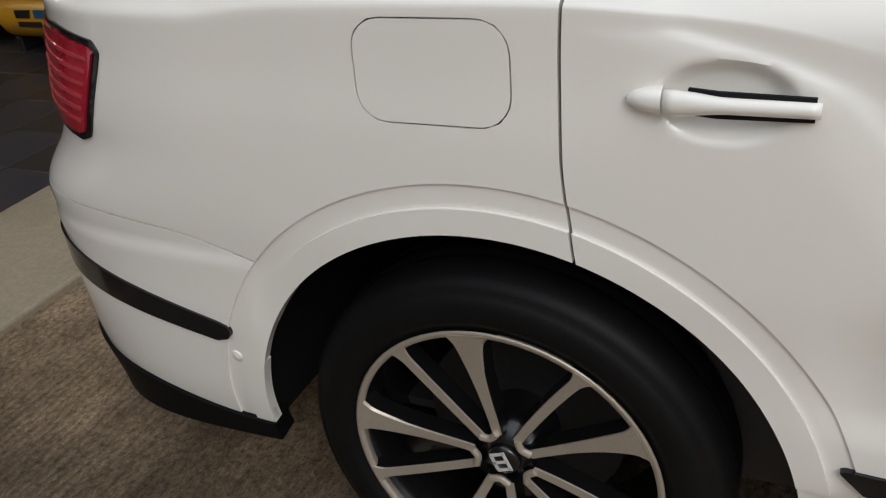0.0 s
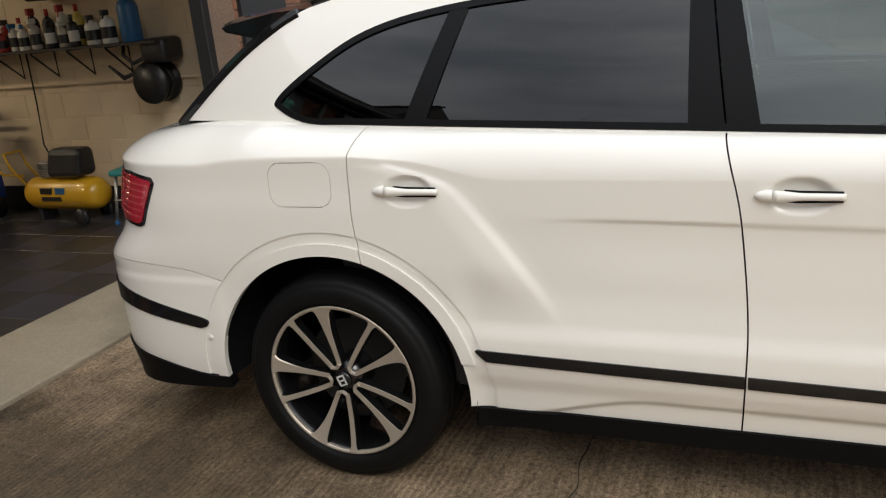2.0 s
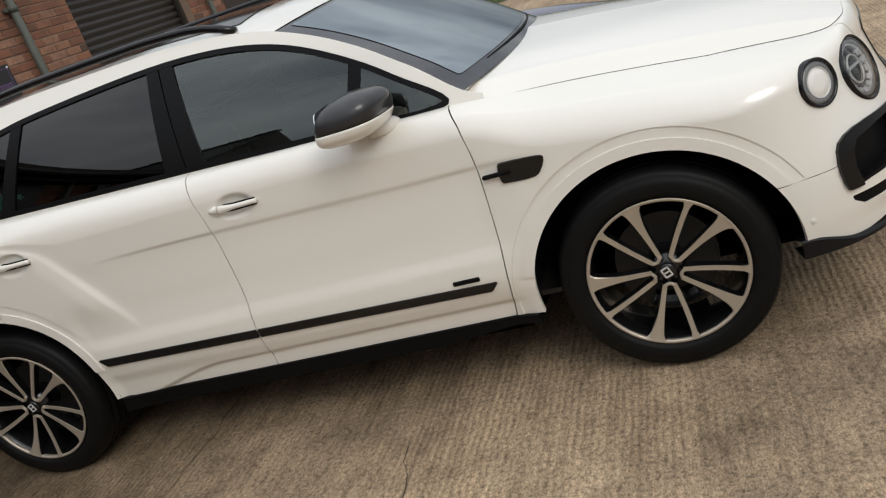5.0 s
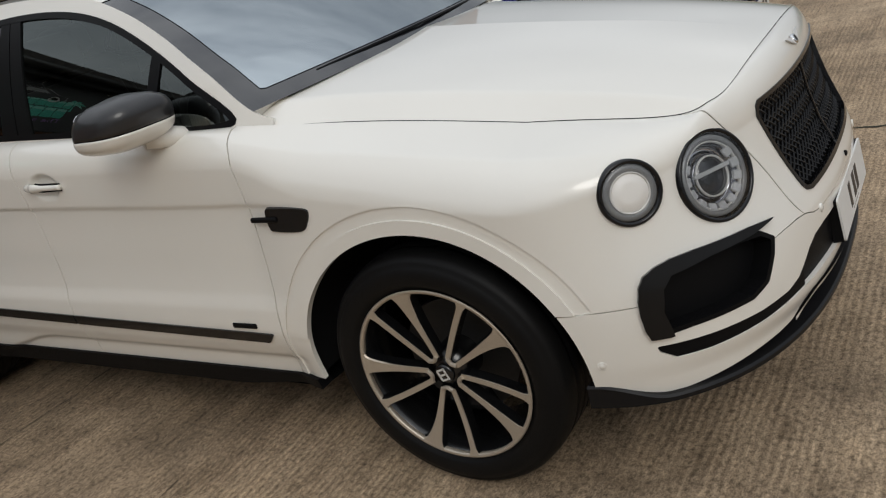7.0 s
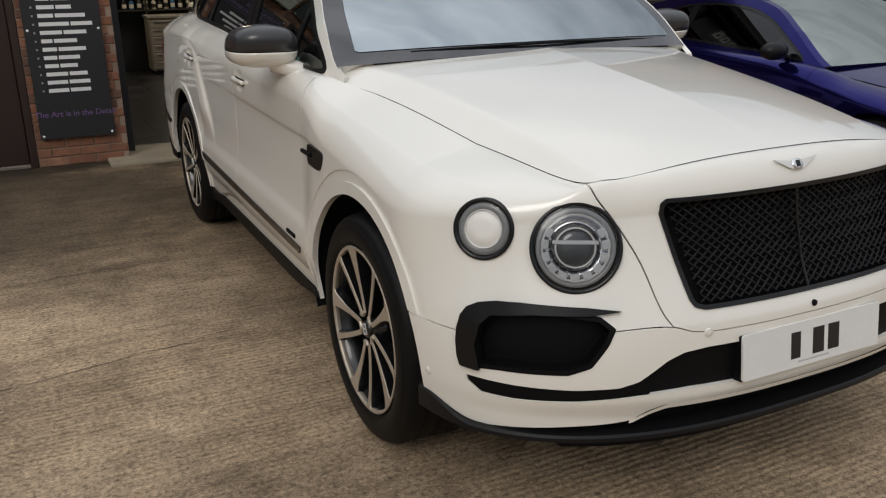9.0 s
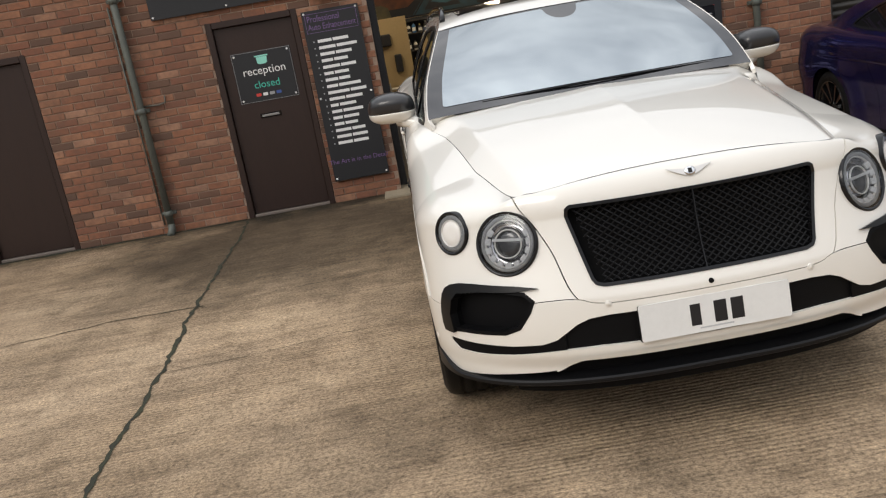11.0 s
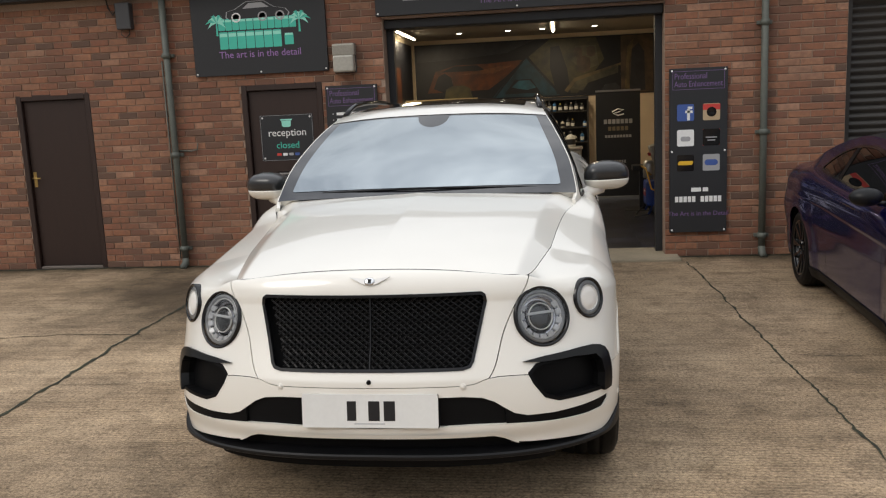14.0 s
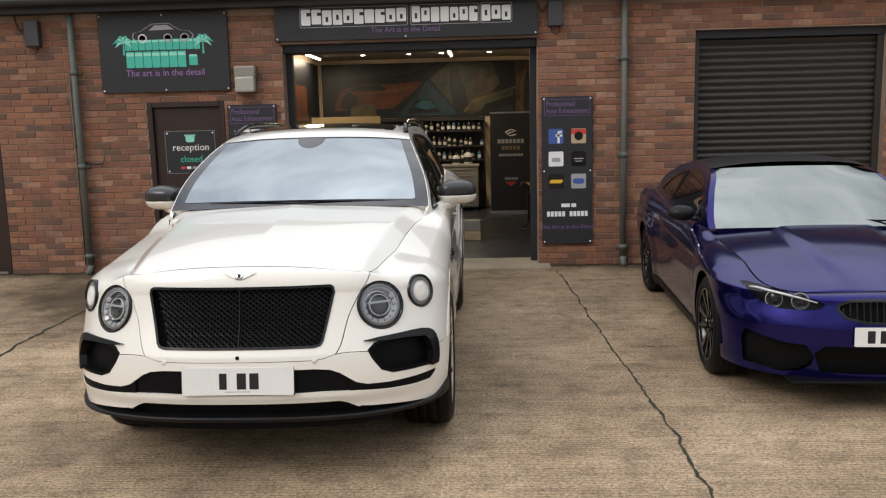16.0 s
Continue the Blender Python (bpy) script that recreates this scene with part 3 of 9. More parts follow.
def screws(b, w, h, mids=True):
    pts = [(sx * (w / 2 - 0.025), sz * (h / 2 - 0.025)) for sx in (-1, 1) for sz in (-1, 1)]
    if mids:
        pts += [(0, h / 2 - 0.025), (0, -h / 2 + 0.025)] if w > h else [(w / 2 - 0.025, 0), (-w / 2 + 0.025, 0)]
    for x, z in pts:
        part("screw_cap", lathe(bmesh.new(), [(0.011, 0), (0.010, 0.004), (0, 0.006)], 10, pose(x, 0, z, 90, 0, 0)), WHITE, b, smooth=True)


def outline(b, x, z, w, h, mat, t=0.005):
    for a, c, ww, hh in ((0, h / 2, w, t), (0, -h / 2, w, t), (-w / 2, 0, t, h), (w / 2, 0, t, h)):
        flat(b, x + a, z + c, ww, hh, mat, "border_line")


# name board over the door: the trade name as plain white shapes
nb = board("name_board", -1.175, 1.85, 2.685, 3.115, "dark name board with white lettering shapes over the garage door", 0.045)
rnd = random.Random(5)
for x, count, span in ((-1.205, 10, 1.225), (0.072, 7, 0.765), (0.868, 3, 0.345)):
    flat(nb, x + span / 2, 0.043, span + 0.02, 0.225, OUTLINE, "word_edge", 0.0010, 0.02)
    flat(nb, x + span / 2, 0.043, span + 0.008, 0.213, BOARD, "word_field", 0.0016, 0.02)
    for i in range(count):
        w = span / count - 0.014
        h = rnd.choice((0.15, 0.15, 0.165)) if i else 0.18
        cx, cz = x + span / count * (i + 0.5), 0.045 + rnd.uniform(-0.006, 0.006)
        flat(nb, cx, cz, w, h, WHITE, "letter_shape", 0.0024, 0.012)
        kind = rnd.random()
        if kind < 0.55:
            flat(nb, cx, cz + rnd.choice((-0.02, 0.0, 0.02)), w * 0.28, h * 0.34, BOARD, "letter_hole", 0.003)
        elif kind < 0.8:
            flat(nb, cx + 0.3 * w, cz + 0.18 * h, w * 0.42, h * 0.22, BOARD, "letter_hole", 0.003)
write("The Art is in the Detail", 0.085, pose(0.0, 0, -0.115, 90, 0, 0), LILAC, nb, align="CENTER", extrude=0.0015)
screws(nb, 3.02, 0.43)

# logo board: a car outline, two palms and teal shapes for the trade name
lb = board("logo_board", -3.262, -1.735, 2.15, 3.055, "dark board with a teal palm tree and car emblem", 0.022)
screws(lb, 1.527, 0.905)
car_pts = [(-0.36, 0.17), (-0.35, 0.23), (-0.26, 0.25), (-0.12, 0.33), (0.08, 0.335), (0.20, 0.26), (0.33, 0.235), (0.37, 0.19), (0.35, 0.15), (-0.33, 0.14)]
part("car_shape", plate(bmesh.new(), car_pts, 0.0012, pose(0, 0, 0, 90, 0, 0)), OUTLINE, lb)
part("car_fill", plate(bmesh.new(), [(px * 0.965, 0.235 + (pz - 0.235) * 0.93) for px, pz in car_pts], 0.0020, pose(0, 0, 0, 90, 0, 0)), BOARD, lb)
part("car_window", plate(bmesh.new(), [(-0.16, 0.255), (-0.09, 0.31), (0.06, 0.315), (0.14, 0.26)], 0.0028, pose(0, 0, 0, 90, 0, 0)), OUTLINE, lb)
for wx in (-0.24, 0.06, 0.26):
    part("car_wheel", lathe(bmesh.new(), [(0.052, 0), (0.052, 0.003), (0.038, 0.003), (0.038, 0.002), (0, 0.002)], 20, pose(wx, 0, 0.165, 90, 0, 0)), OUTLINE if wx != -0.24 else WHITE, lb)
for z, words in ((0.095, [(-0.415 + 0.081 * i, 0.075, 0.125) for i in range(11)]), (-0.075, [(-0.40 + 0.102 * i, 0.095, 0.185) for i in range(7)] + [(0.345, 0.10, 0.11)])):
    for bx, w, h in words:
        flat(lb, bx, z - (0.02 if h == 0.11 else 0), w, h, TEAL, "letter_shape", 0.0016, 0.01)
        flat(lb, bx, z + h * 0.32, w * 0.9, h * 0.2, TEAL_PALE, "letter_light", 0.0022)
for px in (-0.47, 0.47):
    part("palm_trunk", plate(bmesh.new(), [(px - 0.012, -0.02), (px + 0.012, -0.02), (px + 0.006, 0.12), (px - 0.006, 0.12)], 0.0016, pose(0, 0, 0, 90, 0, 0)), TEAL, lb)
    for k in range(9):
        a = radians(-25 + 230 * k / 8)
        L = 0.115 + 0.02 * (k % 2)
        tip = (px + L * math.cos(a), 0.12 + 0.75 * L * math.sin(a) - 0.02)
        mid = (px + 0.55 * L * math.cos(a), 0.125 + 0.5 * L * math.sin(a) + 0.014)
        nx, nz = -math.sin(a) * 0.016, math.cos(a) * 0.016
        part("palm_leaf", plate(bmesh.new(), [(px, 0.118), (mid[0] - nx, mid[1] - nz), tip, (mid[0] + nx, mid[1] + nz)], 0.0018, pose(0, 0, 0, 90, 0, 0)), TEAL if k % 2 else TEAL_PALE, lb)
LILAC_BRIGHT = material("bright_lilac_print", (0.30, 0.155, 0.40), 0.5, grain=0.1, grain_scale=40)
write("The art is in the detail", 0.105, pose(0.0, 0, -0.232, 90, 0, 0), LILAC_BRIGHT, lb, align="CENTER", extrude=0.0015)

# reception sign on the door
rs = board("reception_sign", -2.588, -1.975, 1.185, 1.695, "dark acrylic reception sign reading closed", 0.006, FACE + 0.055)
outline(rs, 0, 0, 0.60, 0.50, OUTLINE, 0.003)
screws(rs, 0.60, 0.50, False)
part("pot_shape", plate(bmesh.new(), [(-0.055, 0.19), (0.055, 0.19), (0.05, 0.13), (0.03, 0.118), (-0.03, 0.118), (-0.05, 0.13)], 0.002, pose(0, 0, 0, 90, 0, 0)), TEAL_PALE, rs)
flat(rs, 0, 0.20, 0.135, 0.014, TEAL_PALE, "pot_lid", 0.002)
write("reception", 0.115, pose(0, 0, 0.055, 90, 0, 0), WHITE, rs, align="CENTER")
write("closed", 0.105, pose(0, 0, -0.085, 90, 0, 0), TEAL, rs, align="CENTER")
for k, mt in enumerate((RED, WHITE, OUTLINE, BLUE)):
    flat(rs, -0.105 + 0.07 * k, -0.185, 0.052, 0.030, mt, "card_mark", 0.002, 0.008)

# tall panels either side of the opening
for x0, x1, z0, z1, lab in ((-1.790, -1.212, 0.235, 1.982, "tall dark panel with a white list of services"), (1.890, 2.476, 0.265, 1.982, "tall dark panel with coloured square icons")):
    tp = board("service_panel" if x0 < 0 else "contact_panel", x0, x1, z0, z1, lab, 0.022)
    h = z1 - z0
    outline(tp, 0, h / 2 - 0.125, 0.52, 0.185, LILAC, 0.004)
    write("Professional", 0.088, pose(-0.245, 0, h / 2 - 0.085, 90, 0, 0), LILAC, tp, width=0.78)
    write("Auto Enhancement", 0.085, pose(-0.245, 0, h / 2 - 0.165, 90, 0, 0), LILAC, tp, width=0.74)
    write("The Art is in the Detail", 0.066, pose(0, 0, -h / 2 + 0.20, 90, 0, 0), LILAC, tp, align="CENTER")
    screws(tp, x1 - x0, h)
    if x0 < 0:
        rnd = random.Random(11)
        for i in range(17):
            z = h / 2 - 0.305 - 0.0655 * i
            L = rnd.uniform(0.24, 0.40)
            k = rnd.uniform(0.35, 0.6)
            flat(tp, -0.215, z, 0.014, 0.014, OUTLINE, "list_mark")
            flat(tp, -0.175 + L * k / 2 - 0.006, z, L * k - 0.012, 0.030, WHITE, "text_bar")
            flat(tp, -0.175 + L * k + L * (1 - k) / 2, z, L * (1 - k), 0.030, WHITE, "text_bar")
    else:
        for i, (ma, mb) in enumerate(((BLUE, TAN), (WHITE, GLOSS_BLACK), (GLOSS_BLACK, OUTLINE))):
            z = h / 2 - 0.455 - 0.262 * i
            for j, mt in enumerate((ma, mb)):
                px = -0.13 + 0.262 * j
                flat(tp, px, z, 0.172, 0.172, mt, "icon_square", 0.002, 0.016)
                if (i, j) == (0, 0):
                    flat(tp, px + 0.03, z - 0.02, 0.028, 0.12, WHITE, "icon_mark", 0.003)
                    flat(tp, px + 0.034, z + 0.008, 0.075, 0.026, WHITE, "icon_mark", 0.003)
                    flat(tp, px + 0.045, z + 0.048, 0.045, 0.026, WHITE, "icon_mark", 0.003)
                elif (i, j) == (0, 1):
                    flat(tp, px, z + 0.05, 0.172, 0.06, RED, "icon_mark", 0.0026)
                    part("icon_mark", lathe(bmesh.new(), [(0.05, 0), (0.05, 0.004), (0.03, 0.004), (0, 0.003)], 20, pose(px, 0, z, 90, 0, 0)), GLOSS_BLACK, tp)
                elif (i, j) == (1, 0):
                    flat(tp, px, z - 0.01, 0.10, 0.05, OUTLINE, "icon_mark", 0.003, 0.02)
                elif (i, j) == (1, 1):
                    outline(tp, px, z, 0.165, 0.165, RED, 0.006)
                    flat(tp, px, z, 0.11, 0.012, OUTLINE, "icon_mark", 0.003)
                    flat(tp, px, z - 0.03, 0.08, 0.010, OUTLINE, "icon_mark", 0.003)
                elif (i, j) == (2, 0):
                    flat(tp, px, z, 0.15, 0.042, YELLOW, "icon_mark", 0.003, 0.015, 0.3)
                else:
                    flat(tp, px, z, 0.135, 0.062, BLUE, "icon_mark", 0.003, 0.03)
        flat(tp, -0.02, -h / 2 + 0.455, 0.10, 0.042, WHITE, "text_bar")
        flat(tp, 0.075, -h / 2 + 0.455, 0.055, 0.042, WHITE, "text_bar")
        for k in range(11):
            if k != 5:
                flat(tp, -0.22 + 0.044 * k, -h / 2 + 0.355, 0.034, 0.060, WHITE, "number_bar")


# ---- inside the open garage ----
GX0, GX1, GY0, GY1, GZ = -1.95, 2.55, FACE + WALL_T, 12.2, 2.96
tagged(obj("floor", boxed((GX0, FACE + 0.40, -0.02), (GX1, GY1, 0.012)), DARK_FLOOR), "black and grey interlocking garage floor", "floor", kind="structure")
TILE_A = material("black_floor_tile_face", (0.016, 0.016, 0.018), 0.30, grain=0.3, grain_scale=60, stain=0.4, stain_scale=2, dark=(0.04, 0.04, 0.04), random_mix=0.3)
TILE_B = material("grey_floor_tile_face", (0.045, 0.045, 0.060), 0.30, grain=0.3, grain_scale=60, stain=0.4, stain_scale=2, dark=(0.02, 0.02, 0.025), random_mix=0.3)
floor_ob = bpy.data.objects["floor"]
tile_me = []
for mt in (TILE_A, TILE_B):
    bm = boxed((-0.1988, -0.1988, 0), (0.1988, 0.1988, 0.010), 0.001)
    me = bpy.data.meshes.new("tile")
    bm.to_mesh(me)
    bm.free()
    me.materials.append(mt)
    tile_me.append(me)
for i in range(11):
    for j in range(16):
        tx, ty = GX0 + 0.21 + 0.40 * i, FACE + 0.68 + 0.40 * j
        if tx < GX1 - 0.19 and ty < GY1 - 0.2:
            o = new("tile", tile_me[(i + j) % 2])
            o.parent = floor_ob
            o.location = (tx, ty, 0.0105)
wall_east = tagged(obj("wall_east", boxed((GX1 + 0.012, GY0, 0), (GX1 + 0.15, GY1, GZ + 0.1)), CREAM_WALL), "cream painted blockwork wall of the garage", "wall", kind="structure")
bm = boxed((0, -0.2185, -0.106), (0.014, 0.2185, 0.106), 0.003)
me = bpy.data.meshes.new("block")
bm.to_mesh(me)
bm.free()
me.materials.append(CREAM_WALL)
for r in range(13):
    for k in range(15):
        by = GY0 + 0.22 + 0.44 * k + (0.22 if r % 2 else 0)
        if by < GY1 - 0.2:
            o = new("block", me)
            o.parent = wall_east
            o.location = (GX1 + 0.0085, by, 0.108 + 0.215 * r)
tagged(obj("wall_west", boxed((GX0 - 0.15, GY0, 0), (GX0, GY1, GZ + 0.1)), CREAM_WALL), "cream painted side wall of the garage", "wall", kind="structure")
tagged(obj("wall_back", boxed((GX0, GY1, 0), (GX1, GY1 + 0.15, GZ + 0.1)), CREAM_WALL), "cream painted rear wall of the garage", "wall", kind="structure")
CEIL = material("pale_ceiling", (0.29, 0.26, 0.215), 0.85, grain=0.1, grain_scale=40, stain=0.15, stain_scale=1)
tagged(obj("ceiling", boxed((GX0, GY0, GZ), (GX1, GY1, GZ + 0.08)), CEIL), "pale flat garage ceiling with spots", "ceiling", kind="structure")
tagged(obj("skirting", boxed((GX1 - 0.012, GY0, 0.0), (GX1 - 0.001, GY1, 0.22)), BOARD), "dark painted skirting band of the wall", "skirting", kind="structure")
# lamps
TUBE = glow("lit_tube", (1.0, 0.86, 0.62), 14.0)
SPOT = glow("lit_spot", (1.0, 0.93, 0.8), 9.0)
for lx, ly, L, ang in ((-1.74, 10.2, 1.7, 0), (0.68, 10.15, 1.7, 0)):
    st = tagged(empty("strip_light", (lx, ly, GZ), ang), "lit strip light on the garage ceiling", "strip light")
    part("batten", boxed((-0.05, -L / 2, -0.04), (0.05, L / 2, 0.0), 0.005), CEIL, st)
    part("tube", tube(bmesh.new(), [(0, -L / 2 + 0.03, -0.055), (0, L / 2 - 0.03, -0.055)], 0.018, 10), TUBE, st, "lit fluorescent tube", smooth=True)
    la = new("strip_lamp", bpy.data.lights.new("strip_lamp", "AREA"))
    la.data.shape, la.data.size, la.data.size_y, la.data.energy, la.data.color = "RECTANGLE", 0.1, L, 32, (1.0, 0.82, 0.58)
    la.matrix_world = pose(lx, ly, GZ - 0.085, 0, 0, ang)
for part_x, part_y in ((-0.82, 9.05), (-0.94, 11.0), (-0.04, 9.35), (-0.09, 11.0), (0.50, 11.0), (1.39, 9.28), (1.38, 11.0)):
    sp = tagged(obj("downlight", lathe(bmesh.new(), [(0.0, -0.008), (0.030, -0.008), (0.034, -0.004), (0.045, -0.004), (0.045, 0.0)], 14, pose(part_x, part_y, GZ)), SPOT, smooth=True), "small lit ceiling spot", "downlight", "ceiling spots")

# shelf along the east wall with bottles
SHELF = material("dark_shelf_board", (0.035, 0.030, 0.026), 0.6, grain=0.4, grain_scale=30)
sh = tagged(empty("wall_shelf", (GX1, 8.0, 1.47)), "dark wall shelf on slim brackets", "shelf")
part("shelf_board", boxed((-0.30, -1.72, -0.012), (-0.002, 1.9, 0.012), 0.003), SHELF, sh)
for k in range(9):
    by = -1.60 + 0.42 * k
    bm = bmesh.new()
    tube(bm, [(-0.27, by, -0.014), (-0.004, by, -0.014), (-0.004, by, -0.24), (-0.27, by, -0.022)], 0.009, 6)
    part("bracket", bm, WIRE, sh)
PLASTIC_W = material("white_plastic", (0.70, 0.69, 0.64), 0.4, grain=0.15, grain_scale=40)
PLASTIC_K = material("black_plastic_bottle", (0.02, 0.02, 0.022), 0.4, grain=0.2, grain_scale=40)
PLASTIC_B = material("blue_plastic", (0.03, 0.13, 0.30), 0.4, grain=0.2, grain_scale=40)
PLASTIC_R = material("red_plastic", (0.40, 0.03, 0.03), 0.4, grain=0.2, grain_scale=40)
PLASTIC_Y = material("yellow_liquid", (0.62, 0.50, 0.10), 0.35, grain=0.2, grain_scale=40)
PLASTIC_C = material("cloudy_bottle", (0.50, 0.47, 0.40), 0.3, grain=0.2, grain_scale=40)


def bottle(x, y, z, r, h, body, cap, label, kind=0):
    b = tagged(empty("bottle" if kind < 2 else "pressure_sprayer", (x, y, z)), label, "bottle" if kind < 2 else "sprayer", "bottles on the shelf")
    part("body", lathe(bmesh.new(), [(0, 0), (r * 0.94, 0), (r, 0.01), (r, h * 0.62), (r * 0.85, h * 0.72), (r * 0.32, h * 0.80), (r * 0.30, h * 0.84), (0, h * 0.84)], 16), body, b, smooth=True)
    if kind == 0:
        part("cap", lathe(bmesh.new(), [(0, h * 0.83), (r * 0.36, h * 0.83), (r * 0.36, h), (0, h)], 12), cap, b, smooth=True)
    else:
        t = part("trigger_head", boxed((-0.055, -0.016, h * 0.83), (0.025, 0.016, h), 0.006), cap, b)
        part("trigger", tube(bmesh.new(), [(-0.03, 0, h * 0.85), (-0.045, 0, h * 0.70)], 0.006, 6), cap, t)
    if kind < 2:
        part("label", lathe(bmesh.new(), [(r * 1.01, h * 0.16), (r * 1.01, h * 0.5)], 16), PLASTIC_W if body in (PLASTIC_K, PLASTIC_B) else PLASTIC_K, b, smooth=True)
    return b


rnd = random.Random(31)
bottle(2.40, 6.62, 1.482, 0.085, 0.44, PLASTIC_B, PLASTIC_K, "tall blue pressure sprayer on the shelf", 2)
bottle(2.36, 6.82, 1.482, 0.062, 0.27, PLASTIC_W, PLASTIC_K, "white trigger spray bottle on the shelf", 1)
bottle(2.36, 6.99, 1.482, 0.062, 0.24, PLASTIC_W, PLASTIC_K, "white trigger spray bottle on the shelf", 1)
yy0 = 7.18
for k in range(19):
    body, cap, lab = rnd.choice(((PLASTIC_K, PLASTIC_K, "black detailing bottle on the shelf"), (PLASTIC_C, PLASTIC_W, "cloudy plastic bottle on the shelf"), (PLASTIC_C, PLASTIC_K, "cloudy bottle with a dark trigger"), (PLASTIC_Y, PLASTIC_W, "bottle of yellow liquid on the shelf"), (PLASTIC_R, PLASTIC_W, "red plastic bottle on the shelf"), (PLASTIC_W, PLASTIC_B, "white bottle with a blue cap")))
    bottle(2.33 + rnd.uniform(-0.03, 0.05), yy0, 1.482, 0.045, rnd.uniform(0.20, 0.28), body, cap, lab, k % 2)
    yy0 += 0.135
bx = tagged(empty("wall_speaker", (2.545, 7.45, 2.02)), "black loudspeaker box fixed high on the cream wall", "speaker")
part("cabinet", boxed((-0.24, -0.17, -0.14), (-0.01, 0.17, 0.14), 0.02, 2), PLASTIC_K, bx)
part("speaker_cone", lathe(bmesh.new(), [(0.09, 0.0), (0.085, 0.012), (0.05, 0.004), (0, 0.006)], 24, pose(-0.24, 0, 0, 0, -90, 0)), RUBBER, bx, smooth=True)
part("bracket", boxed((-0.02, -0.04, -0.05), (0.0, 0.04, 0.05)), STEEL, bx)
for k in range(14):
    body, cap, lab = rnd.choice(((PLASTIC_Y, PLASTIC_R, "bottle of yellow liquid with a red cap"), (PLASTIC_R, PLASTIC_K, "red plastic bottle on the shelf"), (PLASTIC_W, PLASTIC_R, "white bottle with a red cap"), (PLASTIC_C, PLASTIC_Y, "cloudy bottle with a yellow cap"), (PLASTIC_K, PLASTIC_R, "black bottle with a red cap")))
    bottle(2.455, 7.22 + 0.17 * k, 1.482, 0.05, rnd.uniform(0.27, 0.36), body, cap, lab, k % 2)
# row of bottles on hooks further in and tools hung above
for k in range(6):
    bottle(2.45, 8.75 + 0.12 * k, 1.06, 0.042, 0.22, rnd.choice((PLASTIC_R, PLASTIC_W, PLASTIC_K)), PLASTIC_W, "plastic bottle on the lower rack", 0)
tagged(obj("lower_rack", boxed((2.38, 8.6, 1.03), (2.549, 9.6, 1.058), 0.004), SHELF), "short dark rack below the shelf", "rack")
# hose reel and blower hung by the door jamb
hr = tagged(empty("hose_reel", (2.545, 6.48, 1.14)), "black hose reel hung on the cream wall", "hose reel")
part("reel_drum", lathe(bmesh.new(), [(0, -0.01), (0.17, -0.01), (0.175, -0.04), (0.13, -0.05), (0.13, -0.17), (0.175, -0.18), (0.17, -0.21), (0, -0.22)], 28, pose(0, 0, 0, 0, 90, 0)), PLASTIC_K, hr, smooth=True)
part("hose", tube(bmesh.new(), [(-0.11 - 0.03 * math.sin(k * 0.4), 0.15 * math.cos(k * 0.35), 0.15 * math.sin(k * 0.35)) for k in range(60)], 0.014, 7), WIRE, hr, smooth=True)
part("spray_gun", tube(bmesh.new(), [(-0.10, 0.16, 0.10), (-0.16, 0.30, 0.05), (-0.18, 0.42, 0.16)], [0.014, 0.022, 0.012], 8), PLASTIC_K, hr, smooth=True)
bl = tagged(empty("wall_blower", (2.545, 6.36, 1.36)), "black air blower hung above the hose reel", "blower")
part("blower_body", boxed((-0.26, -0.13, -0.06), (0.0, 0.13, 0.14), 0.05, 3), PLASTIC_K, bl, smooth=True)
part("blower_hose", tube(bmesh.new(), [(-0.20, 0.10, 0.0), (-0.24, 0.22, -0.05), (-0.22, 0.33, 0.02), (-0.16, 0.36, 0.10)], 0.016, 8), WIRE, bl, smooth=True)
# conduit and cable
tagged(obj("conduit", tube(bmesh.new(), [(GX1 - 0.012, 6.0, 1.16), (GX1 - 0.012, 9.0, 1.15), (GX1 - 0.012, 12.0, 1.14)], 0.011, 8), CREAM_WALL, smooth=True), "painted conduit along the block wall", "conduit")
tagged(obj("hanging_cable", tube(bmesh.new(), [(GX1 - 0.02, 7.98, 1.46), (GX1 - 0.03, 7.98, 1.0), (GX1 - 0.04, 8.0, 0.62), (GX1 - 0.10, 7.86, 0.48), (GX1 - 0.25, 7.74, 0.5)], 0.008, 6), WIRE, smooth=True), "black cable hanging from the shelf", "cable")

# yellow compressor
COMP = material("yellow_tank_paint", (0.72, 0.40, 0.02), 0.35, grain=0.15, grain_scale=60, stain=0.15, stain_scale=5, coat=0.3)
cp = tagged(empty("air_compressor", (2.16, 7.46, 0.0)), "yellow air compressor with a black motor cover", "compressor")
part("tank", lathe(bmesh.new(), [(0, -0.43), (0.06, -0.425), (0.11, -0.40), (0.138, -0.35), (0.145, -0.30), (0.145, 0.30), (0.138, 0.35), (0.11, 0.40), (0.06, 0.425), (0, 0.43)], 32, pose(0, 0, 0.255, 90, 0, 0)), COMP, cp, "yellow pressure tank", smooth=True)
bm = boxed((-0.12, -0.20, 0.0), (0.12, 0.17, 0.25), 0.05, 3)
for v in bm.verts:
    v.co.y += -0.25 * (v.co.z - 0.12) * 0.6
    v.co.x *= 1 - 0.3 * max(v.co.z - 0.1, 0) / 0.15
bmesh.ops.transform(bm, matrix=pose(0, -0.10, 0.405), verts=bm.verts)
part("motor_cover", bm, PLASTIC_K, cp, "black motor cover")
part("pump_head", boxed((-0.07, 0.09, 0.40), (0.07, 0.21, 0.54), 0.01, 2), STEEL, cp, "grey finned pump head")
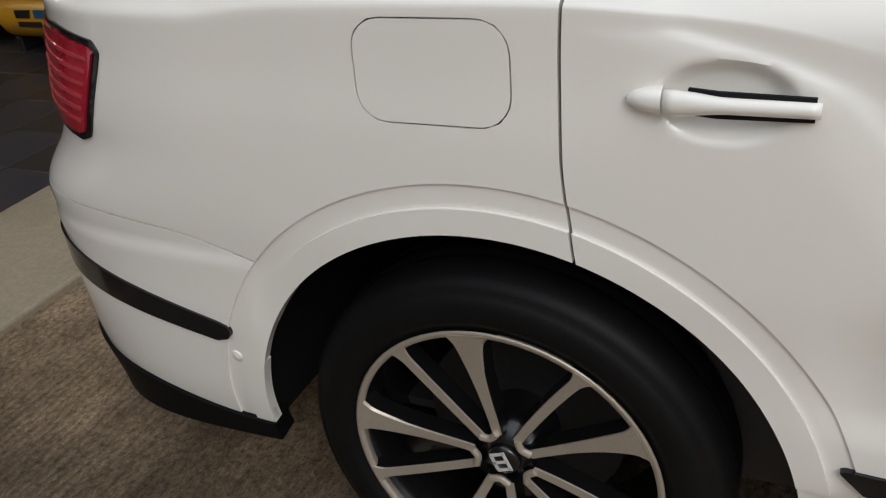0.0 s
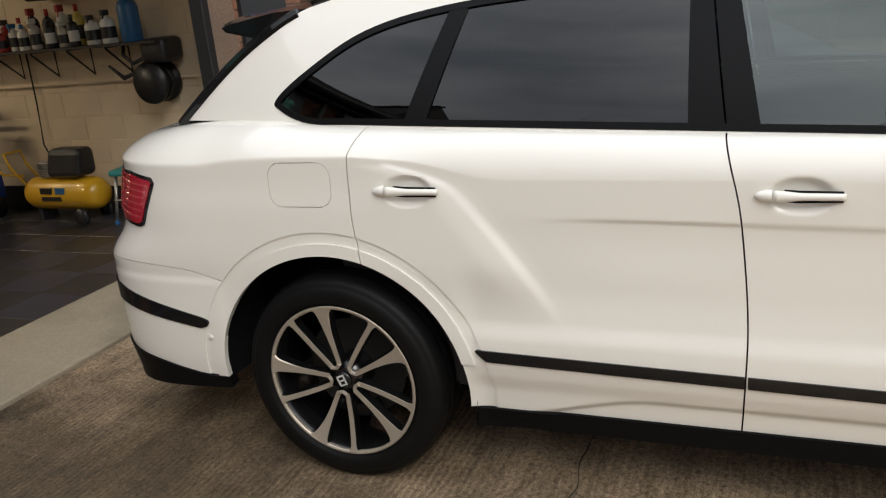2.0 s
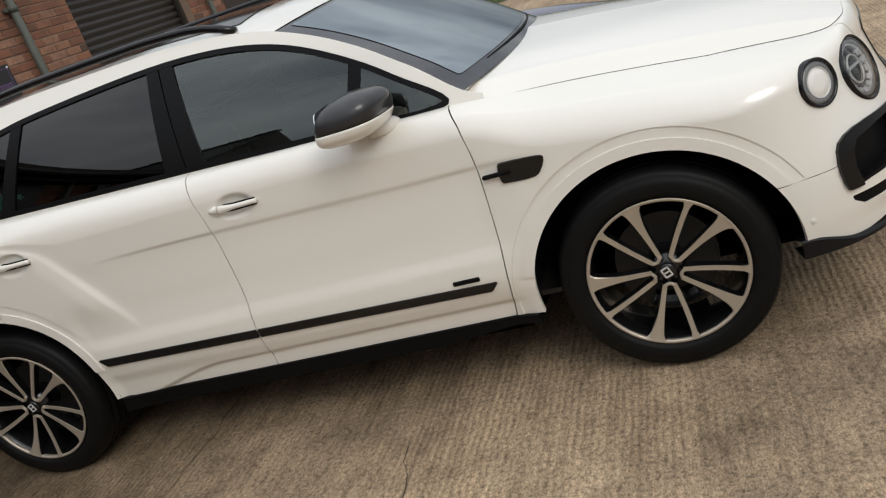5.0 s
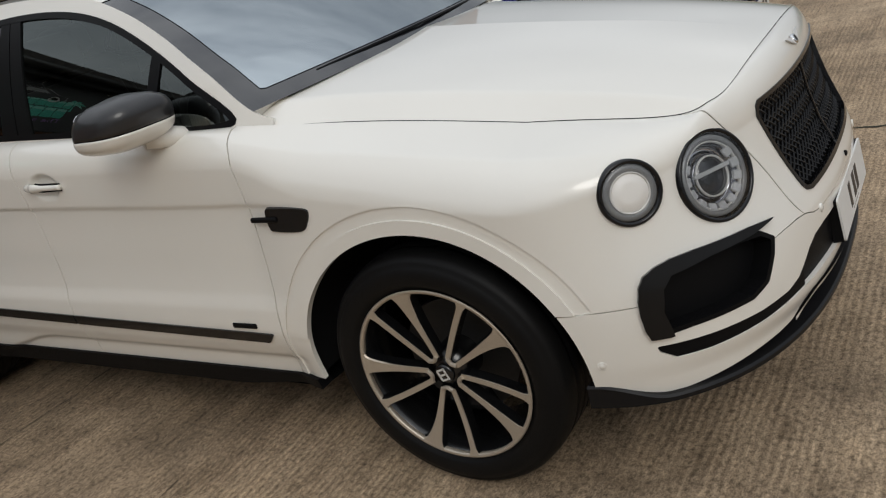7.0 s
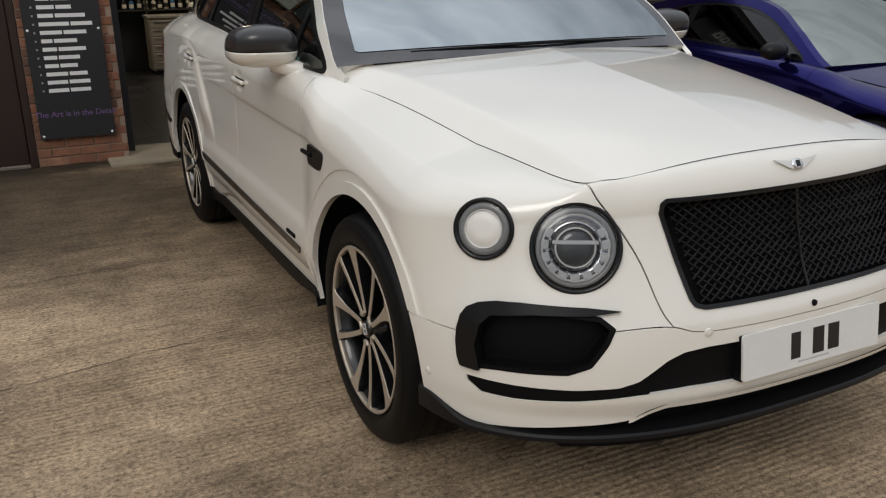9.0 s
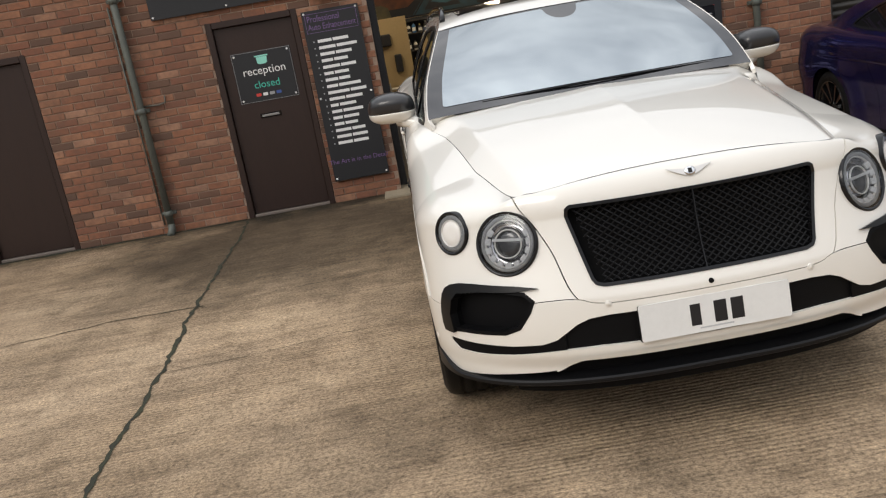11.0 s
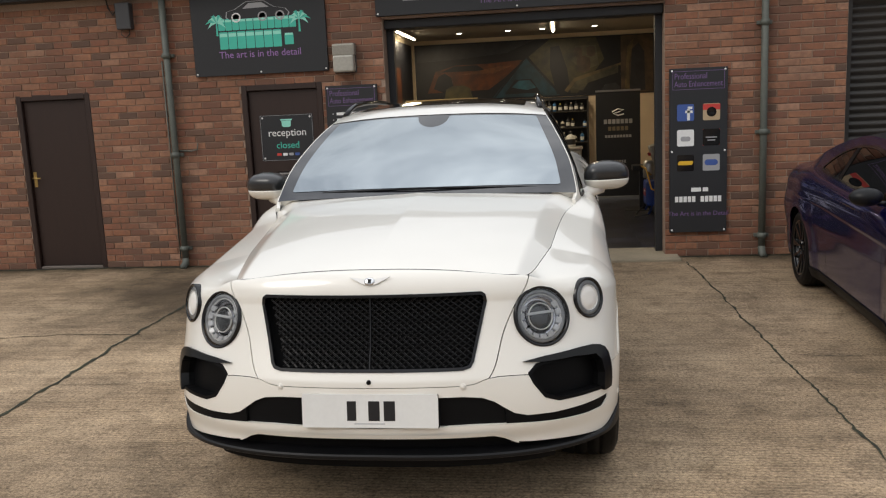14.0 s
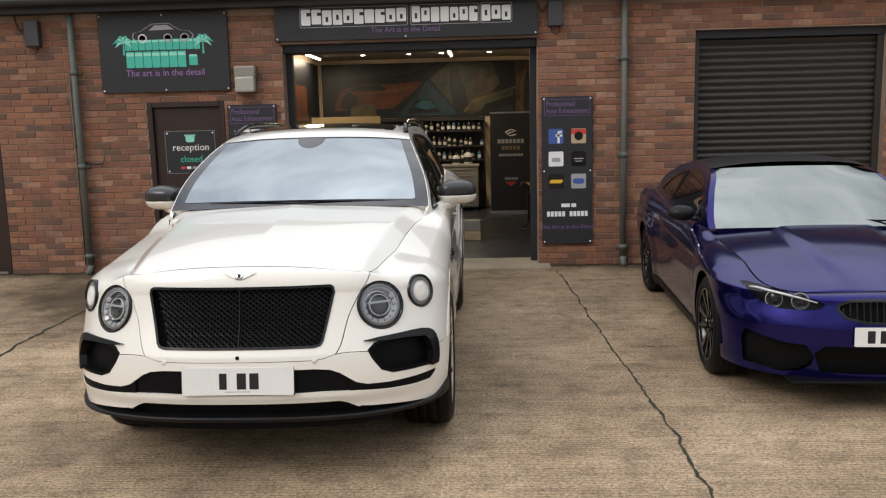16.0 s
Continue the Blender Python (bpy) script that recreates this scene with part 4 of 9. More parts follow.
for k in range(5):
    part("fin", boxed((-0.08, 0.085, 0.415 + 0.024 * k), (0.08, 0.215, 0.423 + 0.024 * k)), STEEL, cp)
part("handle", tube(bmesh.new(), [(-0.09, 0.36, 0.33), (-0.09, 0.52, 0.50), (-0.09, 0.56, 0.62), (0.09, 0.56, 0.62), (0.09, 0.52, 0.50), (0.09, 0.36, 0.33)], 0.013, 8), COMP, cp, smooth=True)
for wy in (-0.26,):
    for wx in (-0.15, 0.15):
        part("wheel", lathe(bmesh.new(), [(0, -0.02), (0.07, -0.02), (0.075, 0), (0.07, 0.02), (0, 0.02)], 20, pose(wx, wy, 0.077, 0, 90, 0)), PLASTIC_K, cp, smooth=True)
part("foot", boxed((-0.09, 0.26, 0.0), (0.09, 0.31, 0.13), 0.01), PLASTIC_K, cp)
for a, w, z in ((0.10, 0.13, 0.30), (-0.06, 0.10, 0.30), (0.05, 0.22, 0.24)):
    bm = bmesh.new()
    box(bm, (-0.1475, a - w / 2, z - 0.026), (-0.1385 if z < 0.27 else -0.128, a + w / 2, z + 0.026 if z > 0.27 else z + 0.010))
    part("print_bar", bm, PLASTIC_K if a > 0 else PLASTIC_B, cp)
part("gauge", lathe(bmesh.new(), [(0, 0.02), (0.028, 0.02), (0.03, 0)], 16, pose(-0.06, 0.17, 0.50, 0, -90, 0)), STEEL, cp)

# blue trolley pump
TROL = material("blue_enamel", (0.02, 0.06, 0.28), 0.4, grain=0.2, grain_scale=50, stain=0.3, stain_scale=6)
tr = tagged(empty("trolley_pump", (2.15, 8.62, 0.0)), "blue two-wheeled pump trolley with a grey control box", "pump")
part("tank", boxed((-0.18, -0.22, 0.16), (0.18, 0.22, 0.52), 0.03, 2), TROL, tr, "blue enamel tank")
part("label_plate", boxed((-0.186, -0.14, 0.30), (-0.178, 0.12, 0.40)), PLASTIC_R, tr, "red and white label")
part("label_stripe", boxed((-0.19, -0.14, 0.36), (-0.185, 0.02, 0.385)), PLASTIC_W, tr)
part("frame", tube(bmesh.new(), [(-0.15, -0.25, 0.05), (0.10, -0.25, 0.55), (0.16, -0.22, 1.05), (0.16, 0.22, 1.05), (0.10, 0.25, 0.55), (-0.15, 0.25, 0.05)], 0.018, 8), TROL, tr, smooth=True)
bm = boxed((-0.11, -0.15, -0.13), (0.11, 0.15, 0.13), 0.015, 2)
bmesh.ops.transform(bm, matrix=pose(0.02, 0.0, 0.92, 0, -18, 0), verts=bm.verts)
part("control_box", bm, material("grey_control_box", (0.36, 0.34, 0.29), 0.5, grain=0.2, grain_scale=40), tr, "grey control box")
for k, mt in enumerate((PLASTIC_R, PLASTIC_K, PLASTIC_R)):
    part("button", lathe(bmesh.new(), [(0, 0.03), (0.02, 0.03), (0.022, 0)], 12, pose(-0.10, -0.06 + 0.06 * k, 0.90, 0, -100, 0)), mt, tr)
part("motor", lathe(bmesh.new(), [(0, 0.0), (0.085, 0.0), (0.09, 0.02), (0.09, 0.20), (0.07, 0.25), (0, 0.26)], 24, pose(-0.10, 0.16, 0.54)), STEEL, tr, "grey electric motor", smooth=True)
for wx in (-0.26, 0.26):
    part("wheel", lathe(bmesh.new(), [(0, -0.025), (0.10, -0.025), (0.11, 0), (0.10, 0.025), (0, 0.025)], 24, pose(0.0, wx, 0.112, 90, 0, 0)), PLASTIC_K, tr, smooth=True)
part("hose", tube(bmesh.new(), [(-0.1, -0.1, 0.60), (-0.25, -0.25, 0.75), (-0.20, -0.42, 0.72), (-0.15, -0.62, 0.45), (-0.05, -0.75, 0.42)], 0.012, 8), COMP, tr, "yellow air hose", smooth=True)
part("cable", tube(bmesh.new(), [(-0.15, 0.0, 0.2), (-0.32, -0.2, 0.05), (-0.36, -0.5, 0.06), (-0.2, -0.7, 0.10)], 0.010, 7), WIRE, tr, smooth=True)
# bench leg and vice further in
bn = tagged(empty("work_stand", (2.0, 9.25, 0)), "black steel work stand beside the pump", "stand")
part("post", boxed((-0.05, -0.05, 0.02), (0.05, 0.05, 0.62), 0.006), PLASTIC_K, bn)
part("base", boxed((-0.28, -0.25, 0.0), (0.28, 0.25, 0.03), 0.006), PLASTIC_K, bn)
part("top_plate", boxed((-0.16, -0.16, 0.62), (0.16, 0.16, 0.70), 0.01), PLASTIC_K, bn)
# teal step stool
TEAL_P = material("teal_plastic", (0.03, 0.26, 0.24), 0.5, grain=0.2, grain_scale=60)
sl = tagged(empty("step_stool", (2.22, 6.72, 0.0), 12), "teal topped folding step stool with blue feet", "stool")
part("seat", boxed((-0.17, -0.15, 0.42), (0.17, 0.15, 0.47), 0.02, 2), TEAL_P, sl)
for ax, ay in ((-0.15, -0.12), (-0.15, 0.12), (0.15, -0.12), (0.15, 0.12)):
    lg = part("leg", tube(bmesh.new(), [(ax * 0.8, ay * 0.9, 0.42), (ax * 1.25, ay * 1.15, 0.03)], 0.014, 8), STEEL, sl, "grey metal leg", smooth=True)
    part("foot_cap", lathe(bmesh.new(), [(0, 0), (0.02, 0), (0.02, 0.05), (0, 0.05)], 10, pose(ax * 1.25, ay * 1.15, 0.0)), PLASTIC_B, lg)
part("brace", tube(bmesh.new(), [(-0.17, -0.13, 0.22), (-0.17, 0.13, 0.22)], 0.008, 6), STEEL, sl)

# ---- back of the garage ----
MUR = {"night": (0.012, 0.014, 0.022), "orange": (0.30, 0.085, 0.022), "olive": (0.20, 0.17, 0.07), "sea": (0.035, 0.13, 0.19), "tan": (0.26, 0.17, 0.10), "dusk": (0.075, 0.075, 0.09), "cream": (0.30, 0.27, 0.15), "ember": (0.42, 0.16, 0.05), "azure": (0.06, 0.26, 0.36), "gold": (0.42, 0.30, 0.13)}
MUR = {k: material("mural_" + k, tuple(c * 0.42 for c in v), 0.45, grain=0.5, grain_scale=9, stain=0.75, stain_scale=3.2, dark=(0.010, 0.010, 0.012)) for k, v in MUR.items()}
mu = tagged(empty("wall_mural", (0.0, GY1 - 0.012, 2.36)), "dark printed mural with orange and blue car shapes", "mural")
flat_m = lambda pts, mt, d, nm="mural_shape": part(nm, plate(bmesh.new(), pts, d, pose(0, 0, 0, 90, 0, 0)), MUR[mt], mu)
flat_m([(-1.94, -0.55), (2.5, -0.55), (2.5, 0.52), (-1.94, 0.52)], "night", 0.004, "mural_sheet")
flat_m([(-1.72, -0.38), (-1.55, 0.02), (-1.15, 0.12), (-0.55, 0.12), (0.12, 0.16), (-0.2, -0.12), (-0.55, -0.36)], "orange", 0.007)
flat_m([(-1.45, 0.0), (-1.2, 0.1), (-0.75, 0.1), (-0.6, 0.0)], "night", 0.009)
flat_m([(-0.48, -0.52), (0.15, 0.20), (0.78, -0.52)], "sea", 0.008)
flat_m([(-0.25, -0.46), (-0.05, -0.20), (0.25, -0.20), (0.42, -0.46)], "night", 0.010)
flat_m([(0.20, 0.20), (0.60, 0.50), (1.45, 0.50), (1.60, 0.1), (1.1, -0.5), (0.82, -0.5)], "olive", 0.007)
flat_m([(0.62, 0.36), (0.78, 0.38), (0.92, -0.05), (0.98, -0.50), (0.72, -0.50), (0.60, 0.0)], "night", 0.010)
flat_m([(1.0, -0.40), (1.15, -0.20), (1.85, -0.04), (1.85, -0.16), (1.3, -0.32), (1.2, -0.46)], "cream", 0.009)
flat_m([(1.0, 0.10), (1.08, 0.36), (1.45, 0.36), (1.5, 0.0), (1.2, -0.1)], "cream", 0.0085)
flat_m([(1.90, -0.53), (2.48, -0.53), (2.48, 0.50), (1.90, 0.50)], "tan", 0.008)
flat_m([(2.05, -0.5), (2.10, 0.25), (2.22, 0.36), (2.32, 0.2), (2.34, -0.5)], "dusk", 0.010)
flat_m([(-1.60, -0.30), (-1.50, -0.08), (-1.38, -0.02), (-1.26, -0.10), (-1.20, -0.34), (-1.36, -0.40)], "night", 0.011)
flat_m([(-1.10, -0.06), (-0.35, 0.06), (-0.10, 0.06), (-0.45, -0.06)], "ember", 0.011)
flat_m([(-1.90, 0.20), (-1.2, 0.22), (-0.2, 0.30), (0.3, 0.50), (-1.9, 0.50)], "dusk", 0.0062)
flat_m([(-1.40, -0.50), (-0.86, -0.50), (-0.90, -0.32), (-1.02, -0.26), (-1.24, -0.26), (-1.36, -0.32)], "olive", 0.0115)
flat_m([(-0.12, -0.34), (0.02, -0.22), (0.22, -0.22), (0.34, -0.36), (0.16, -0.40)], "azure", 0.0115)
flat_m([(0.86, -0.44), (1.05, -0.22), (1.90, 0.02), (1.90, -0.02), (1.08, -0.28), (0.92, -0.48)], "gold", 0.0115)
for px, pz, r in ((1.12, 0.24, 0.10), (1.36, 0.25, 0.10), (1.22, 0.02, 0.16)):
    flat_m([(px + r * math.cos(a * 0.7854) * (0.8 + 0.25 * (a % 2)), pz + r * math.sin(a * 0.7854)) for a in range(8)], "tan", 0.0105)
flat_m([(1.50, -0.50), (1.62, -0.36), (1.80, -0.34), (1.88, -0.42), (1.88, -0.50)], "dusk", 0.0125)
flat_m([(1.96, -0.52), (2.02, 0.30), (2.14, 0.46), (2.04, -0.05), (2.06, -0.52)], "gold", 0.0115)
flat_m([(-0.47, -0.53), (-0.44, -0.53), (0.17, 0.19), (0.80, -0.53), (0.83, -0.53), (0.17, 0.25)], "night", 0.0128)
for nm, a, b in (("west_poster", 6.4, 11.8),):
    wp = tagged(empty("side_poster", (GX0 + 0.012, 9.0, 2.3)), "dark printed poster along the side wall", "poster")
    part("poster_sheet", boxed((-0.01, -2.4, -0.6), (0.004, 2.8, 0.55)), MUR["night"], wp)
    part("poster_shape", boxed((0.004, -1.9, -0.4), (0.008, -0.6, 0.35), 0.001), MUR["olive"], wp)
    part("poster_shape", boxed((0.004, 0.2, -0.5), (0.008, 1.6, 0.1), 0.001), MUR["orange"], wp)
# rack of products
rk = tagged(empty("product_rack", (0.30, GY1 - 0.2, 0.0)), "dark metal product rack filled with bottles", "rack")
for z in (0.95, 1.22, 1.52, 1.74):
    part("rack_shelf", boxed((-1.5, -0.16, z), (0.98, 0.18, z + 0.02)), SHELF, rk)
for x in (-1.5, -0.25, 0.96):
    part("rack_post", boxed((x, -0.16, 0.0), (x + 0.03, -0.13, 1.80)), SHELF, rk)
part("rack_back", boxed((-1.5, 0.17, 0.0), (0.98, 0.19, 1.80)), BOARD, rk)
for z in (0.97, 1.24, 1.54):
    x = -1.35
    while x < 1.15:
        body, cap = rnd.choice(((PLASTIC_K, PLASTIC_K), (PLASTIC_K, PLASTIC_C), (PLASTIC_C, PLASTIC_K), (PLASTIC_K, PLASTIC_Y), (PLASTIC_B, PLASTIC_K)))
        if rnd.random() < 0.8:
            bottle(x + 0.1, GY1 - 0.30, z, 0.034, rnd.uniform(0.13, 0.20), body, cap, "small product bottle on the dark rack", 0)
        x += rnd.uniform(0.085, 0.13)
# drawer cabinet
CABI = material("pale_cabinet", (0.32, 0.30, 0.27), 0.45, grain=0.15, grain_scale=30, stain=0.2, stain_scale=3)
cb = tagged(empty("tool_cabinet", (0.62, 11.55, 0.0)), "pale grey tool cabinet with shallow drawers", "cabinet")
part("carcass", boxed((-0.62, -0.22, 0.08), (0.52, 0.25, 0.86), 0.01), CABI, cb)
part("worktop", boxed((-0.64, -0.25, 0.86), (0.54, 0.27, 0.90), 0.006), CABI, cb)
for c in range(2):
    for r in range(6):
        dr = part("drawer", boxed((-0.60 + 0.56 * c, -0.245, 0.11 + 0.122 * r), (-0.06 + 0.56 * c, -0.218, 0.222 + 0.122 * r), 0.005), CABI, cb)
        part("drawer_pull", boxed((-0.55 + 0.56 * c, -0.262, 0.195 + 0.122 * r), (-0.11 + 0.56 * c, -0.246, 0.207 + 0.122 * r)), STEEL, dr)
for wx in (-0.56, 0.46):
    part("castor", lathe(bmesh.new(), [(0, -0.02), (0.04, -0.02), (0.04, 0.02), (0, 0.02)], 14, pose(wx, -0.15, 0.042, 0, 90, 0)), PLASTIC_K, cb)
bottle(0.95, 11.5, 0.90, 0.085, 0.28, PLASTIC_W, PLASTIC_K, "white plastic jerrycan on the cabinet", 0)
bottle(0.72, 11.5, 0.90, 0.075, 0.22, PLASTIC_W, PLASTIC_K, "white plastic jerrycan on the cabinet", 0)
# pull-up banner
bn = tagged(empty("pull_up_banner", (1.74, 10.75, 0.0)), "black pull-up banner with a red arrow mark", "banner")
part("banner_sheet", boxed((-0.37, 0.0, 0.07), (0.37, 0.006, 1.84)), BOARD, bn)
part("banner_base", boxed((-0.39, -0.09, 0.0), (0.39, 0.09, 0.07), 0.01, 2), STEEL, bn)
part("top_rail", boxed((-0.375, -0.01, 1.84), (0.375, 0.016, 1.87)), STEEL, bn)
TAN_DIM = material("dim_tan_print", (0.20, 0.16, 0.10), 0.5, grain=0.1, grain_scale=40)
for z, a, w, h, mt in [(1.34, -0.21 + 0.07 * k, 0.054, 0.075, OUTLINE) for k in range(7)] + [(1.22, -0.14 + 0.07 * k, 0.052, 0.07, TAN_DIM) for k in range(5)] + [(1.09, -0.20 + 0.05 * k, 0.040, 0.045, OUTLINE) for k in range(9)] + [(0.66, -0.10 + 0.042 * k, 0.032, 0.05, OUTLINE) for k in range(6)]:
    part("print_bar", boxed((a - w / 2, -0.004, z - h / 2), (a + w / 2, 0.0, z + h / 2)), mt, bn)
part("print_swirl", tube(bmesh.new(), [(-0.10, -0.003, 1.50), (0.0, -0.003, 1.55), (0.10, -0.003, 1.53), (0.02, -0.003, 1.50), (-0.08, -0.003, 1.47), (0.0, -0.003, 1.44), (0.10, -0.003, 1.46)], 0.012, 6), WHITE, bn)
part("red_arrow", plate(bmesh.new(), [(-0.11, 0.60), (0.0, 0.52), (0.11, 0.60)], 0.004, pose(0, 0, 0, 90, 0, 0)), RED, bn)
# step box on the floor and a white stool by the wall
wb = tagged(empty("step_box", (1.0, 7.5, 0.0205)), "low pale wooden step box on the floor", "box")
part("box_lower", boxed((-0.16, -0.22, 0.0), (0.16, 0.22, 0.12), 0.004), material("raw_plywood", (0.45, 0.33, 0.19), 0.6, grain=0.3, grain_scale=20, stretch=(1, 6, 6)), wb)
part("box_upper", boxed((-0.16, -0.02, 0.12), (0.16, 0.22, 0.26), 0.004), CABI, wb)
ws = tagged(empty("white_stand", (2.36, 10.2, 0.0)), "white metal stand by the block wall", "stand")
for z in (0.15, 0.40, 0.62):
    part("tier", boxed((-0.14, -0.2, z), (0.14, 0.2, z + 0.02), 0.004), CABI, ws)
for ax in (-0.13, 0.13):
    for ay in (-0.19, 0.19):
        part("leg", tube(bmesh.new(), [(ax, ay, 0.0), (ax, ay, 0.66)], 0.012, 6), CABI, ws)
# boards leaning inside the jamb, with dark tools on them
pb = tagged(empty("tool_board", (-1.50, 10.9, 1.0)), "tan tool board with dark tools hung on it", "tool board")
part("board", boxed((-0.42, 0.0, -0.35), (0.85, 0.02, 0.85)), material("tan_board", (0.36, 0.27, 0.14), 0.7, grain=0.2, grain_scale=30), pb)
for a, b, w, h in ((0.2, 0.35, 0.22, 0.40), (0.45, 0.50, 0.20, 0.20), (-0.15, 0.2, 0.25, 0.12), (0.62, 0.1, 0.12, 0.3)):
    part("hung_tool", boxed((a - w / 2, -0.06, b - h / 2), (a + w / 2, 0.0, b + h / 2), 0.02, 2), PLASTIC_K, pb)
sr = tagged(empty("wire_rack", (-0.85, 10.6, 0.0)), "stack of pale wire trays on a trolley", "trolley")
for k in range(6):
    part("tray", boxed((-0.25, -0.2, 0.35 + 0.07 * k), (0.25, 0.2, 0.372 + 0.07 * k), 0.006), CABI, sr)
for ax in (-0.24, 0.24):
    for ay in (-0.19, 0.19):
        part("upright", tube(bmesh.new(), [(ax, ay, 0.0), (ax, ay, 0.80)], 0.01, 6), STEEL, sr)


# ---- the white car: its skin as a few smooth functions (front axle at y = 0, rear axle at y = 2.995, nose towards -y) ----
AX_R, HUB_Z, ARCH_R = 2.99, 0.39, 0.464


def sm(a, b, x):
    t = np.clip((x - a) / (b - a), 0.0, 1.0)
    return t * t * (3 - 2 * t)


def ip(x, xs, ys):
    """Smooth interpolation through a few knots (cubic with limited slopes)."""
    xs, ys = np.array(xs, float), np.array(ys, float)
    h = np.diff(xs)
    d = np.diff(ys) / h
    m = np.zeros(len(xs))
    m[1:-1] = np.where(d[:-1] * d[1:] > 0, 2 * d[:-1] * d[1:] / (d[:-1] + d[1:] + 1e-12), 0)
    m[0], m[-1] = d[0], d[-1]
    x = np.clip(np.asarray(x, float), xs[0], xs[-1])
    i = np.clip(np.searchsorted(xs, x, side="right") - 1, 0, len(xs) - 2)
    t = (x - xs[i]) / h[i]
    return ((2 * t ** 3 - 3 * t ** 2 + 1) * ys[i] + (t ** 3 - 2 * t ** 2 + t) * h[i] * m[i]
            + (-2 * t ** 3 + 3 * t ** 2) * ys[i + 1] + (t ** 3 - t ** 2) * h[i] * m[i + 1])


def hood_z(x, y):
    """The bonnet's height."""
    mid = ip(y, (-0.85, -0.78, -0.5, 0.0, 0.3, 0.6), (1.050, 1.072, 1.128, 1.197, 1.230, 1.258))
    drop = ip(y, (-0.85, -0.7, -0.3, 0.3, 0.6), (0.122, 0.118, 0.105, 0.10, 0.10))
    q = np.abs(x) / edge_x(y)
    # a folded strip along each side, a gentle crown between, a low ridge down the middle
    t, e = (q - 0.88) / 0.12, 0.16
    fold = np.where(t < -e, 0.0, np.where(t > e, t, (t + e) ** 2 / (4 * e)))
    ridge = 0.008 * np.clip(1 - np.abs(x) / 0.34, 0, 1) ** 2 * sm(-0.82, -0.35, y)
    return mid - 0.62 * drop * q ** 2.4 - 0.38 * drop * fold + ridge


def edge_x(y):
    """Half width of the line where the side's roll ends: bonnet edge, window sill, rear shoulder."""
    return ip(y, (-0.8, -0.3, 0.3, 0.55, 0.8, 1.7, 2.6, 3.07, 3.45, 3.8), (0.64, 0.695, 0.765, 0.845, 0.874, 0.862, 0.845, 0.828, 0.78, 0.70))


def edge_z(y):
    low = hood_z(edge_x(y), y)
    high = ip(y, (0.3, 0.6, 1.7, 2.86, 3.07, 3.25, 3.6, 3.9), (1.14, 1.175, 1.212, 1.258, 1.27, 1.285, 1.285, 1.24))
    return low + (high - low) * sm(0.25, 0.6, y)


def roll_z(y):
    return ip(y, (-0.3, 0.3, 0.6, 1.7, 2.35, 2.65, 2.9, 3.3, 3.45, 3.8), (0.90, 0.97, 1.075, 1.10, 1.105, 1.165, 1.185, 1.18, 1.165, 1.15))


def arch(y, z):
    """Distance from the nearer wheel's centre, the arch a little wider than high."""
    c = np.where(y > 1.5, AX_R, 0.0)
    return np.sqrt(((y - c) / 1.03) ** 2 + (z - HUB_Z) ** 2)


HANDLES = ((2.668, 1.074), (1.535, 1.060))


def side_w(y, z):
    """Half width of the side below the shoulder's roll."""
    door = ip(z, (0.22, 0.33, 0.41, 0.47, 0.53, 0.59, 0.66, 0.78, 0.90, 1.0, 1.1, 1.3), (0.925, 0.945, 0.958, 0.978, 0.988, 0.986, 0.970, 0.961, 0.961, 0.963, 0.962, 0.960))
    wing = ip(z, (0.22, 0.33, 0.45, 0.60, 0.75, 0.9, 1.0, 1.1, 1.3), (0.955, 0.968, 0.982, 0.986, 0.979, 0.975, 0.971, 0.963, 0.957))
    haunch_y = ip(z, (0.5, 0.60, 0.78, 0.99, 1.085, 1.12, 1.158), (2.09, 2.15, 2.27, 2.43, 2.52, 2.60, 2.73))
    k = np.maximum((0.6 * sm(-0.06, 0.12, y - haunch_y) + 0.4 * sm(-0.02, 0.03, y - haunch_y)) * sm(0.58, 0.86, z) + sm(2.45, 2.55, y) * (1 - sm(0.58, 0.86, z)), sm(0.62, 0.42, y))
    w = door + (wing - door) * k + 0.011 * k * sm(1.5, 1.7, y) * sm(0.62, 0.84, z)
    # crease along the doors, fading to the rear
    crease_z = 0.957 + 0.030 * sm(0.5, 2.2, y)
    w = w - 0.0062 * sm(crease_z + 0.004, crease_z - 0.012, z) * sm(crease_z - 0.22, crease_z - 0.03, z) * sm(2.35, 1.9, y) * sm(0.30, 0.5, y)
    # scooped foot of the doors
    scoop = 0.415 - 0.10 * sm(1.9, 2.45, y)
    w = w - 0.012 * sm(scoop + 0.006, scoop - 0.02, z) * sm(2.5, 2.3, y) * sm(0.5, 0.6, y)
    # rear bumper bulge
    bump_z = ip(y, (3.4, 3.6, 3.85, 4.2), (0.742, 0.788, 0.802, 0.80))
    w = w + (0.011 * sm(bump_z, bump_z - 0.02, z) - 0.004 * sm(bump_z + 0.12, bump_z, z) * sm(bump_z - 0.03, bump_z, z)) * sm(3.40, 3.52, y)
    return w


Y0F, Y0R = -0.30, 3.45
Z_LOW = 0.24


def front_bow(x, y):
    """The bonnet's front edge bows back a little towards its corners."""
    return y + 0.032 * (x / 0.6) ** 2 * sm(-0.55, -0.805, y)


